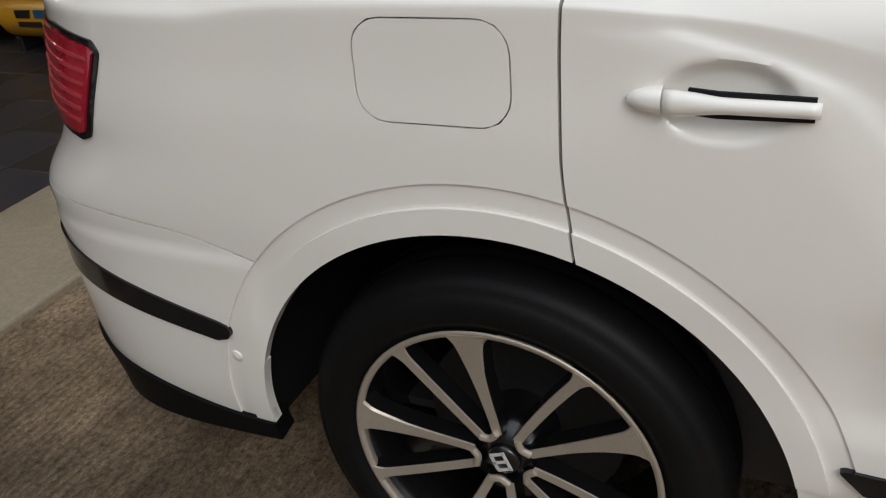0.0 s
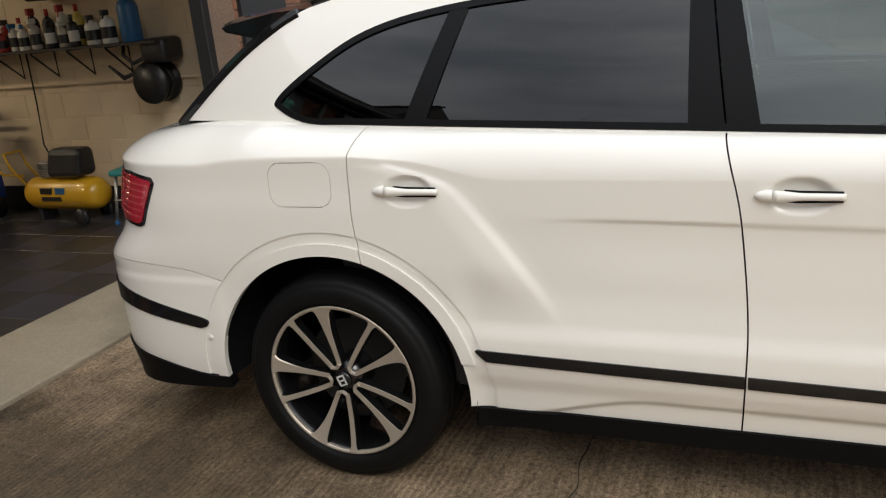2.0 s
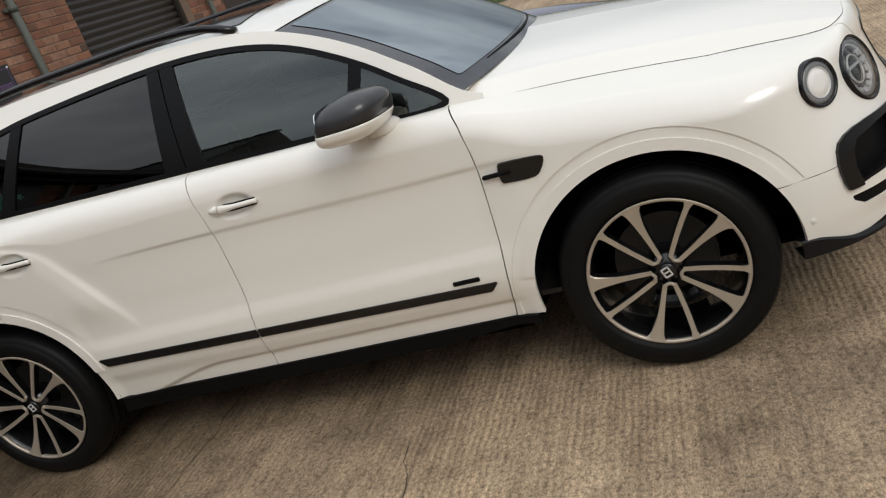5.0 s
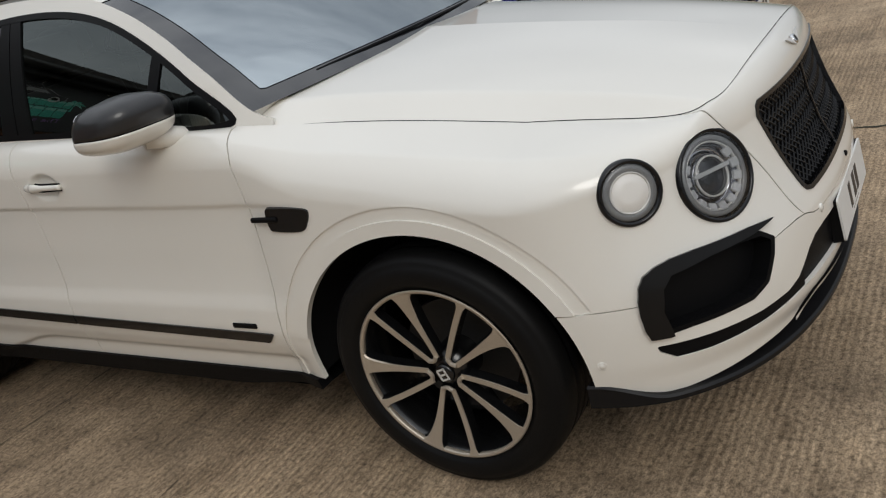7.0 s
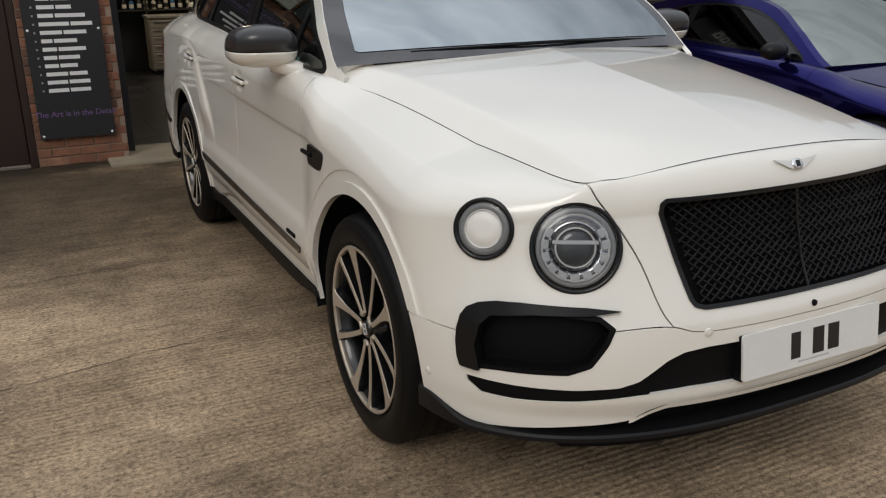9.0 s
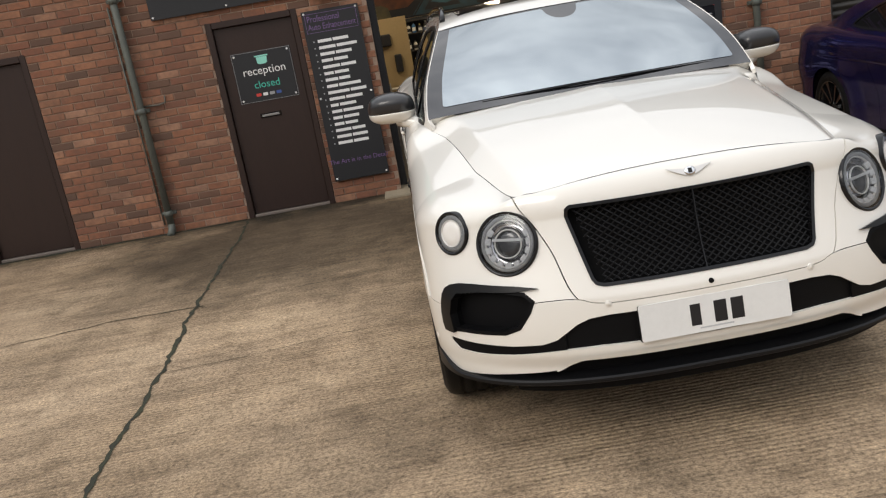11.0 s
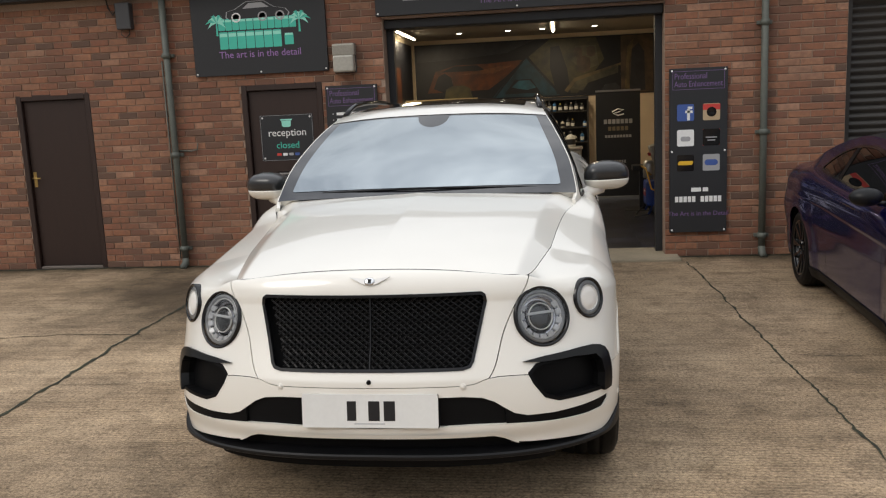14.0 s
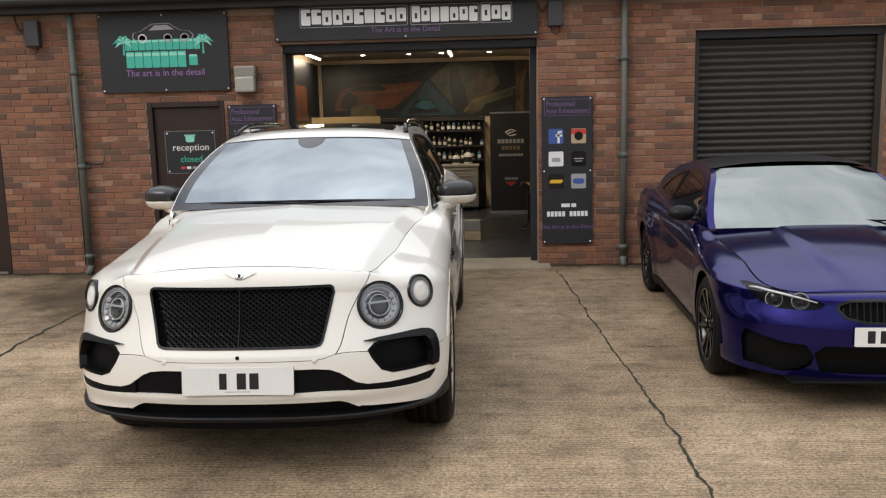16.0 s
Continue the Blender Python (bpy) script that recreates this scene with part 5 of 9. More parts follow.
def skin(u, v):
    """Skin of one half (x >= 0). u: 0 nose centre .. 1 front corner .. 2 rear corner .. 3 tail centre; v: 0 foot .. 1 edge line."""
    u, v = np.broadcast_arrays(np.asarray(u, float), np.asarray(v, float))
    ys = Y0F + (Y0R - Y0F) * np.clip(u - 1, 0, 1)
    zc, zt, tx = roll_z(ys), edge_z(ys), edge_x(ys)
    f = np.clip(1 - u, 0, 1)
    b = np.clip(u - 2, 0, 1)
    cf, cb = np.sin(f * np.pi / 2), np.sin(b * np.pi / 2)
    sf, sb = np.cos(f * np.pi / 2), np.cos(b * np.pi / 2)
    # the front's roll starts a little higher at the middle
    zc = zc + 0.05 * cf ** 2 - 0.0 * cb
    V = 0.74
    low = np.clip(v / V, 0, 1)
    phi = np.clip((v - V) / (1 - V), 0, 1) * np.pi / 2
    z = Z_LOW + (zc - Z_LOW) * low
    w = side_w(ys, z)
    # plan outlines of nose and tail
    nF = 2.55 - 0.55 * sm(0.48, 0.96, z)
    bF = 0.685 + 0.006 * sm(0.3, 0.5, z) - 0.0165 * sm(0.52, 0.84, z) - 0.24 * np.clip(z - 0.66, 0, 1) - 0.0
    bF = bF - 0.02 * sm(0.47, 0.40, z)
    x = np.where(f > 0, w * np.clip(sf, 0, 1) ** (2 / nF), w)
    y = np.where(f > 0, Y0F - bF * np.clip(cf, 0, 1) ** (2 / nF), ys)
    y = np.where(f > 0, y + 0.025 * np.clip(1 - (x / 0.5) ** 2, 0, 1) ** 1.3 * sm(0.62, 0.82, z), y)
    bB = 0.715 - 0.045 * sm(0.78, 0.9, z) - 0.03 * sm(0.5, 0.3, z)
    nB = 3.9 - 0.9 * sm(0.78, 0.95, z) - 0.3 * sm(0.95, 1.15, z)
    x = np.where(b > 0, w * np.clip(sb, 0, 1) ** (2 / nB), x)
    y = np.where(b > 0, Y0R + bB * np.clip(cb, 0, 1) ** (2 / nB), y)
    # roll to the edge line
    den = (np.abs(sf) ** 12 + np.abs(cf) ** 12 + 1e-12) ** (1 / 12)
    my = np.clip(cf, 0, 1) / den
    ey = Y0F - 0.505 * my
    ex = tx * np.clip(sf, 0, 1) / den * (1 - 0.144 * my)
    ex, ey = np.where(f > 0, ex, np.where(b > 0, tx * np.clip(sb, 0, 1) ** (2 / 3.0), tx)), np.where(f > 0, front_bow(ex, ey), np.where(b > 0, Y0R + 0.45 * np.clip(cb, 0, 1) ** (2 / 3.0), ys))
    ez = np.where(f > 0, hood_z(ex, ey), np.where(b > 0, zt - 0.05 * cb, zt))
    c, s = np.cos(phi), np.sin(phi)
    # the shoulder's edge: crisp at the rear, soft along the doors
    kap = 0.13 + 0.30 * sm(2.45, 2.75, ys) * (1 - 0.6 * sm(0.2, 0.8, b))
    kap = kap * (1 - sm(0.0, 0.3, f))
    # the front wing's top is a sloping shelf that ends in a crest
    shelf = sm(0.66, 0.42, ys) * (1 - sm(0.0, 0.4, f))
    c = c + shelf * (np.where(s > 0.72, 0.694 * (1 - s) / 0.28, c) - c)
    c = (1 - kap) * c + kap * (1 - s)
    x = ex + (x - ex) * c
    y = ey + (y - ey) * c
    z = np.where(v > V, zc + (ez - zc) * s, z)
    # cups behind the handles
    for hy, hz in HANDLES:
        q = (np.abs(y - hy + 0.006) / 0.087) ** 2.2 + (np.abs(z - hz) / 0.054) ** 2.2
        x = x - 0.019 * sm(1.0, 0.2, q)
    return np.stack([x, y, z], -1)


def cabin_x(y, z):
    """Half width of the cabin side above the sill."""
    d = np.clip(z - edge_z(y), 0, 1)
    return edge_x(y) - 0.30 * d - 0.43 * d * d


def cant_z(y):
    """Height of the cabin side's upper edge."""
    return ip(y, (0.3, 0.50, 0.70, 0.90, 1.1, 1.30, 1.55, 1.9, 2.4, 2.9, 3.10, 3.3, 3.65, 3.95), (1.13, 1.19, 1.345, 1.475, 1.57, 1.635, 1.675, 1.697, 1.70, 1.678, 1.645, 1.55, 1.285, 1.05))


# ---- cutting panels out of the skin ----
def poly_sd(pts):
    """Signed distance to a closed outline of (a, b) pairs, positive inside."""
    p = np.array(pts, float)
    q = np.roll(p, -1, 0)

    def f(a, b):
        a, b = np.asarray(a, float), np.asarray(b, float)
        best = np.full(a.shape, 1e9)
        inside = np.zeros(a.shape, bool)
        for (x0, y0), (x1, y1) in zip(p, q):
            dx, dy = x1 - x0, y1 - y0
            t = np.clip(((a - x0) * dx + (b - y0) * dy) / (dx * dx + dy * dy + 1e-12), 0, 1)
            best = np.minimum(best, (a - x0 - t * dx) ** 2 + (b - y0 - t * dy) ** 2)
            cross = (y0 > b) != (y1 > b)
            with np.errstate(divide="ignore", invalid="ignore"):
                inside ^= cross & (a < (b - y0) * dx / (dy if dy else 1e-12) + x0)
        return np.where(inside, 1, -1) * np.sqrt(best)
    return f


def round_poly(pts, n=8):
    """A closed Catmull-Rom curve through a few points."""
    p = [Vector(q) for q in pts]
    out = []
    k = len(p)
    for i in range(k):
        a, b, c, d = p[i - 1], p[i], p[(i + 1) % k], p[(i + 2) % k]
        for j in range(n):
            t = j / n
            out.append(0.5 * ((2 * b) + (c - a) * t + (2 * a - 5 * b + 4 * c - d) * t * t + (3 * b - a - 3 * c + d) * t ** 3))
    return [(v[0], v[1]) for v in out]


def grid_faces(nu, nv):
    return [(i * nv + j, (i + 1) * nv + j, (i + 1) * nv + j + 1, i * nv + j + 1) for i in range(nu - 1) for j in range(nv - 1)]


def clip(V, F, phi):
    """Keeps the part of a mesh where phi is above nought, cutting faces along it."""
    ph = phi(V)
    pos = ph > 0
    V = [tuple(v) for v in V]
    cut, out = {}, []
    phl, posl = ph.tolist(), pos.tolist()
    for f in F:
        s = sum(posl[i] for i in f)
        if s == len(f):
            out.append(f)
            continue
        if s == 0:
            continue
        g = []
        for a, b in zip(f, f[1:] + f[:1]):
            if posl[a]:
                g.append(a)
            if posl[a] != posl[b]:
                key = (a, b) if a < b else (b, a)
                if key not in cut:
                    t = phl[a] / (phl[a] - phl[b])
                    cut[key] = len(V)
                    V.append(tuple(p + (q - p) * t for p, q in zip(V[a], V[b])))
                g.append(cut[key])
        if len(g) > 2:
            out.append(tuple(g))
    used = sorted({i for f in out for i in f})
    at = {i: k for k, i in enumerate(used)}
    return np.array([V[i] for i in used]).reshape(-1, 3), [tuple(at[i] for i in f) for f in out]


def vertex_normals(V, F):
    n = np.zeros_like(V)
    for f in F:
        a, b, c = V[f[0]], V[f[1]], V[f[2]]
        m = np.cross(b - a, c - a)
        for i in f:
            n[i] += m
    return n / (np.linalg.norm(n, axis=1)[:, None] + 1e-12)


def sheet(V, F, lift=0.0, flange=0.012, flip=False):
    """Vertices and faces of a panel, lifted off its surface, with a rim turned inwards all round."""
    if not len(F):
        return V, F
    N = vertex_normals(V, F)
    if flip:
        N = -N
    V = V + N * lift
    if flange:
        seen = {}
        for f in F:
            for a, b in zip(f, f[1:] + f[:1]):
                seen[(a, b)] = 1
        rim = [(a, b) for a, b in seen if (b, a) not in seen]
        ids = sorted({i for e in rim for i in e})
        at = {i: len(V) + k for k, i in enumerate(ids)}
        V = np.vstack([V, V[ids] - N[ids] * flange])
        F = list(F) + [(b, a, at[a], at[b]) for a, b in rim]
    return V, F


def mesh_of(name, V, F, mat, parent, mirror=False, both=False, label="", sharp=38, flip=False):
    """One object from arrays; mirror: on the other side (x < 0); both: the two halves as one."""
    V = np.array(V, float).reshape(-1, 3)
    F = [tuple(f) for f in F]
    if flip:
        F = [f[::-1] for f in F]
    M = V * np.array([-1, 1, 1])
    G = [f[::-1] for f in F]
    if both:
        k = len(V)
        V, F = np.vstack([V, M]), F + [tuple(i + k for i in f) for f in G]
    elif mirror:
        V, F = M, G
    me = bpy.data.meshes.new(name)
    me.from_pydata(V.tolist(), [], F)
    if both:
        bm = bmesh.new()
        bm.from_mesh(me)
        bmesh.ops.remove_doubles(bm, verts=[v for v in bm.verts if abs(v.co.x) < 0.002], dist=0.0012)
        bm.to_mesh(me)
        bm.free()
    me.materials.append(mat)
    for p in me.polygons:
        p.use_smooth = True
    me.set_sharp_from_angle(angle=radians(sharp))
    ob = new(name, me)
    ob.parent = parent
    if label:
        ob["label"] = label
    return ob


def skin_grid(u0, u1, nu, v0=0.0, v1=1.0, nv=110):
    u, v = np.meshgrid(np.linspace(u0, u1, nu), np.linspace(v0, v1, nv), indexing="ij")
    return skin(u, v).reshape(-1, 3), grid_faces(nu, nv)


GAP = 0.0024
X, Y, Z = (lambda P: P[:, 0]), (lambda P: P[:, 1]), (lambda P: P[:, 2])
a_gap = lambda z: ip(z, (0.30, 0.50, 0.66, 0.95, 1.10, 1.18, 1.25), (0.597, 0.566, 0.553, 0.548, 0.567, 0.603, 0.65))
b_gap = lambda z: ip(z, (0.30, 0.50, 0.64, 0.99, 1.21, 1.30), (1.672, 1.660, 1.655, 1.677, 1.722, 1.74))
r_gap = lambda z: ip(z, (0.80, 0.87, 0.99, 1.10, 1.18, 1.255, 1.3), (2.842, 2.851, 2.863, 2.864, 2.861, 2.838, 2.82))
SILL = lambda y: 0.334 + 0.0 * y
arch_cut = lambda P: arch(Y(P), Z(P)) - np.where((Y(P) < 0) & (Z(P) < 0.62), ARCH_R, 0.546)
fuel = poly_sd([(3.047 + a, 1.095 + b) for a, b in rounded(0.235, 0.147, 0.045)])
bumper_line = lambda y: ip(y, (3.4, 3.6, 3.85, 4.2), (0.742, 0.788, 0.802, 0.80))

suv = tagged(empty("luxury_suv"), "white luxury SUV with gloss black trim, parked on the concrete", "car")


def half_panels(name, mat, grid, cuts, label="", lift=0.0, flange=0.014):
    V, F = grid
    for c in cuts:
        V, F = clip(V, F, c)
    V, F = sheet(V, F, lift, flange)
    obs = []
    for mir in (True, False):
        obs.append(mesh_of(name, V, F, mat, suv, mirror=mir, label=label))
    return obs


side_u = lambda y: 1 + (y - Y0F) / (Y0R - Y0F)
# doors
half_panels("front_door", PAINT, skin_grid(side_u(0.5), side_u(1.8), 150, nv=150),
            [lambda P: Y(P) - a_gap(Z(P)) - GAP, lambda P: b_gap(Z(P)) - GAP - Y(P), lambda P: Z(P) - SILL(Y(P))])
half_panels("rear_door", PAINT, skin_grid(side_u(1.6), side_u(2.96), 240, nv=230),
            [lambda P: Y(P) - b_gap(Z(P)) - GAP, lambda P: r_gap(Z(P)) - GAP - Y(P), lambda P: Z(P) - SILL(Y(P)), arch_cut])
# rear wing, bumper, fuel flap
half_panels("rear_wing", PAINT, skin_grid(side_u(2.45), 3.0, 230, nv=130),
            [lambda P: np.where(Z(P) > 0.80, Y(P) - r_gap(Z(P)) - GAP, Y(P) - 2.84), arch_cut,
             lambda P: np.where(Y(P) > 3.2, Z(P) - bumper_line(Y(P)) - GAP * 0.6, 1.0), lambda P: -fuel(Y(P), Z(P)) - GAP * 0.4])
half_panels("fuel_flap", PAINT, skin_grid(side_u(2.9), side_u(3.25), 60, 0.6, 0.9, 60), [lambda P: fuel(Y(P), Z(P)) - GAP * 0.6])
half_panels("rear_bumper", PAINT, skin_grid(side_u(3.2), 3.0, 150, nv=120),
            [arch_cut, lambda P: bumper_line(Y(P)) - GAP * 0.6 - Z(P), lambda P: Z(P) - ip(Y(P), (3.3, 3.5, 3.8, 4.1), (0.365, 0.365, 0.41, 0.45))])
# front wing: down to the bumper's joint, in to the nose panel
nose_line = lambda z: ip(z, (0.60, 0.64, 0.662, 0.70, 0.82, 0.924, 0.99, 1.05), (0.40, 0.43, 0.458, 0.48, 0.513, 0.562, 0.603, 0.62))
intake = poly_sd([(0.904, 0.538), (0.909, 0.60), (0.897, 0.660), (0.86, 0.698), (0.74, 0.706), (0.635, 0.692), (0.606, 0.664), (0.625, 0.625), (0.668, 0.566), (0.72, 0.545), (0.86, 0.541), (0.895, 0.536)])
LAMPS = []
for lx, lz in ((0.660, 0.861), (0.849, 0.897)):
    su = np.linspace(0.2, 0.9, 500)
    lu = float(su[np.argmin(np.abs(skin(su, np.full(500, 0.66))[:, 0] - lx))])
    vs = np.linspace(0, 1, 900)
    col = skin(np.full(900, lu), vs)
    i = int(np.argmin(np.abs(col[:, 2] - lz)))
    c = col[i]
    du = skin(np.array([lu + 0.01]), vs[i:i + 1])[0] - skin(np.array([lu - 0.01]), vs[i:i + 1])[0]
    dv = col[i + 8] - col[i - 8]
    nrm = Vector(np.cross(dv, du)).normalized()
    if nrm.y > 0:
        nrm = -nrm
    LAMPS.append((Vector(c), nrm))


def off_axis(P, k):
    c, n = LAMPS[k]
    d = P - np.array(c)
    al = d @ np.array(n)
    return np.sqrt(np.maximum((d * d).sum(1) - al * al, 0))


LAMP_R = (0.117, 0.080)
joint = lambda x: ip(x, (0.0, 0.34, 0.40, 0.455, 0.50, 0.95, 1.1), (0.638, 0.638, 0.643, 0.660, 0.664, 0.622, 0.62))
wing_low = lambda P: np.where(Y(P) < 0.0, Z(P) - joint(X(P)) - GAP * 0.6, Z(P) - SILL(Y(P)))
half_panels("front_wing", PAINT, skin_grid(0.2, side_u(0.62), 225, nv=150),
            [lambda P: np.where(Y(P) < 0.3, 1.0, a_gap(Z(P)) - GAP - Y(P)), arch_cut, wing_low,
             lambda P: np.where(Y(P) < -0.4, X(P) - nose_line(Z(P)) - GAP, 1.0),
             lambda P: off_axis(P, 0) - LAMP_R[0], lambda P: off_axis(P, 1) - LAMP_R[1],
             lambda P: np.where(Y(P) < -0.3, -intake(X(P), Z(P)), 1.0)])


def centre_panel(name, mat, grid, cuts, label="", lift=0.0, flange=0.014):
    V, F = grid
    for c in cuts:
        V, F = clip(V, F, c)
    V, F = sheet(V, F, lift, 0)
    # rim everywhere but on the middle line
    N = vertex_normals(V, F)
    seen = {}
    for f in F:
        for a, b in zip(f, f[1:] + f[:1]):
            seen[(a, b)] = 1
    rim = [(a, b) for a, b in seen if (b, a) not in seen and not (V[a][0] < 0.002 and V[b][0] < 0.002)]
    ids = sorted({i for e in rim for i in e})
    at = {i: len(V) + k for k, i in enumerate(ids)}
    V2 = np.vstack([V, V[ids] - N[ids] * flange])
    F2 = list(F) + [(b, a, at[a], at[b]) for a, b in rim]
    return mesh_of(name, V2, F2, mat, suv, both=True, label=label)


gr_in = poly_sd([(-0.43, 0.978), (0.43, 0.978), (0.446, 0.967), (0.450, 0.94), (0.40, 0.72), (0.388, 0.702), (0.36, 0.694), (-0.36, 0.694)])
front_half = lambda u1, nu, nv: skin_grid(0.0, u1, nu, nv=nv)
centre_panel("nose_panel", PAINT, front_half(0.62, 130, 150),
             [lambda P: nose_line(Z(P)) - GAP - X(P), lambda P: Z(P) - joint(X(P)) - GAP * 0.6, lambda P: -gr_in(X(P), Z(P))], flange=0.02)
band = poly_sd([(-0.1, 0.60), (0.36, 0.597), (0.43, 0.590), (0.475, 0.572), (0.55, 0.520), (0.60, 0.505), (0.70, 0.500), (0.83, 0.502), (0.915, 0.505),
                (0.912, 0.488), (0.89, 0.462), (0.83, 0.460), (0.70, 0.466), (0.55, 0.478), (0.40, 0.484), (-0.1, 0.476)])
low_edge = lambda x: ip(x, (0.0, 0.46, 0.50, 0.56, 0.72, 0.89, 0.96), (0.442, 0.442, 0.43, 0.396, 0.38, 0.355, 0.335))
bumper_cuts = [arch_cut, lambda P: joint(X(P)) - GAP * 0.6 - Z(P),
               lambda P: -band(X(P), Z(P)), lambda P: -intake(X(P), Z(P)), lambda P: Z(P) - low_edge(X(P))]
centre_panel("front_bumper", PAINT, front_half(side_u(-0.12), 260, 170), bumper_cuts, flange=0.03)


def deep(P, d):
    """Points pushed in behind the front skin."""
    return P + np.stack([-0.35 * d * np.sign(X(P)) * np.clip(np.abs(X(P)) * 1.5 - 0.4, 0, 1), np.full(len(P), d), np.zeros(len(P))], 1)


def dark_inset(name, fn, d, mat, label, u1=0.9):
    V, F = front_half(u1, 120, 130)
    V, F = clip(V, F, lambda P: fn(X(P), Z(P)) + 0.012)
    V = deep(V, d)
    return mesh_of(name, V, F, mat, suv, both=True, label=label)


dark_inset("lower_grille", band, 0.014, SATIN_BLACK, "black mesh band behind the number plate")
V, F = front_half(0.95, 120, 130)
V, F = clip(V, F, lambda P: intake(X(P), Z(P)) + 0.012)
for mir in (True, False):
    mesh_of("intake_floor", deep(V, 0.055), F, SATIN_BLACK, suv, mirror=mir, label="black side air intake")
dark_inset("lower_mouth", poly_sd([(-0.1, 0.46), (0.5, 0.46), (0.62, 0.40), (0.7, 0.30), (-0.1, 0.30)]), 0.05, SATIN_BLACK, "black lower mouth")
V, F = front_half(0.95, 240, 220)
for c in (lambda P: intake(X(P), Z(P)) + 0.003, lambda P: 0.010 - intake(X(P), Z(P))):
    V, F = clip(V, F, c)
for mir in (True, False):
    mesh_of("intake_rim", *sheet(V, F, 0.0015, 0.06), SATIN_BLACK, suv, mirror=mir, label="black rim of the side intake")
half_panels("bumper_strip", SATIN_BLACK, skin_grid(0.25, 0.95, 150, 0.2, 0.5, 110), [lambda P: band(X(P), Z(P)) - 0.001, lambda P: X(P) - 0.52], "black strip along the bumper's foot", lift=-0.003, flange=0.02)
# black blades over the side intakes
BLADE_BLACK = material("semi_gloss_black", (0.006, 0.006, 0.0065), 0.28, spec=0.35, grain=0.2, grain_scale=120)
blade = poly_sd([(0.575, 0.706), (0.66, 0.716), (0.80, 0.722), (0.845, 0.720), (0.875, 0.711), (0.897, 0.695), (0.911, 0.670), (0.920, 0.635), (0.924, 0.60), (0.924, 0.56), (0.920, 0.532), (0.890, 0.530), (0.895, 0.60), (0.882, 0.655), (0.86, 0.682), (0.78, 0.694), (0.66, 0.696)])
half_panels("intake_blade", BLADE_BLACK, skin_grid(0.3, 0.95, 150, 0.2, 0.74, 130), [lambda P: blade(X(P), Z(P))], "black blade round the air intake", lift=0.014, flange=0.035)

# arches: a recessed band and a rolled lip, split at the door joints
for outer, lift, z_foot, nm in ((0.549, -0.0045, 0.335, "arch_band"), (0.507, 0.002, 0.50, "arch_lip")):
    lip = [lambda P: arch(Y(P), Z(P)) - ARCH_R, lambda P, outer=outer: outer - arch(Y(P), Z(P))]
    half_panels(nm, PAINT, skin_grid(side_u(2.84), side_u(3.449) + 0.12, 170, nv=190), lip + [lambda P: np.where(Z(P) > 0.7, Y(P) - r_gap(Z(P)) - GAP, Y(P) - 2.9), lambda P: Z(P) - 0.365, lambda P: Y(P) - 2.84], lift=lift, flange=0.016)
    half_panels(nm, PAINT, skin_grid(side_u(2.40), side_u(2.88), 110, nv=190), lip + [lambda P: r_gap(Z(P)) - GAP - Y(P), lambda P, z_foot=z_foot: Z(P) - z_foot], lift=lift, flange=0.016)
    half_panels(nm, PAINT, skin_grid(0.70, side_u(0.60), 230, nv=190), lip + [lambda P, z_foot=z_foot: Z(P) - np.where(Y(P) > 0, z_foot, 0.62), lambda P: np.where(Y(P) > 0.3, a_gap(Z(P)) - GAP - Y(P), 1.0)], lift=lift, flange=0.016)
# black trims on the sides
stripe_t = lambda y: 0.509 + 0.0235 * (y - 0.605)
stripe = lambda P: np.minimum.reduce([stripe_t(Y(P)) + 0.004 - Z(P), Z(P) - stripe_t(Y(P)) + 0.033, Y(P) - 0.607 - 0.9 * np.clip(stripe_t(Y(P)) - Z(P), 0, 1),
                                      2.475 - Y(P) - 1.1 * np.clip(stripe_t(Y(P)) - Z(P), 0, 1)])
for a, b in ((0.6, 1.652), (1.661, 2.5)):
    half_panels("side_stripe", GLOSS_BLACK, skin_grid(side_u(0.55), side_u(2.55), 220, 0.15, 0.36, 70), [stripe, lambda P, a=a: Y(P) - a, lambda P, b=b: b - Y(P)], "gloss black side strip", lift=0.006, flange=0.012)
rear_str = lambda P: np.minimum.reduce([Z(P) - 0.557 - 0.16 * (np.minimum(Y(P), 3.95) - 3.52), 0.596 + 0.22 * (np.minimum(Y(P), 3.95) - 3.50) - Z(P), Y(P) - 3.505])
half_panels("bumper_strip", GLOSS_BLACK, skin_grid(side_u(3.4), 3.0, 120, 0.2, 0.65, 80), [rear_str], "gloss black strip on the rear bumper", lift=0.005, flange=0.012)
half_panels("sill_trim", SATIN_BLACK, skin_grid(side_u(0.40), side_u(2.60), 150, 0.0, 0.2, 24),
            [lambda P: SILL(Y(P)) + 0.001 - Z(P), lambda P: Z(P) - 0.262 - 0.035 * sm(0.95, 0.56, Y(P)), lambda P: arch(Y(P), Z(P)) - 0.488], "black lower sill", lift=0.010, flange=0.05)
half_panels("rear_valance", SATIN_BLACK, skin_grid(side_u(3.38), 3.0, 100, 0.0, 0.3, 40),
            [lambda P: ip(Y(P), (3.3, 3.5, 3.8, 4.1), (0.365, 0.365, 0.41, 0.45)) - Z(P), lambda P: Z(P) - ip(Y(P), (3.4, 3.8, 4.1), (0.325, 0.30, 0.28)), lambda P: arch(Y(P), Z(P)) - ARCH_R], "black rear valance", lift=0.008, flange=0.05)
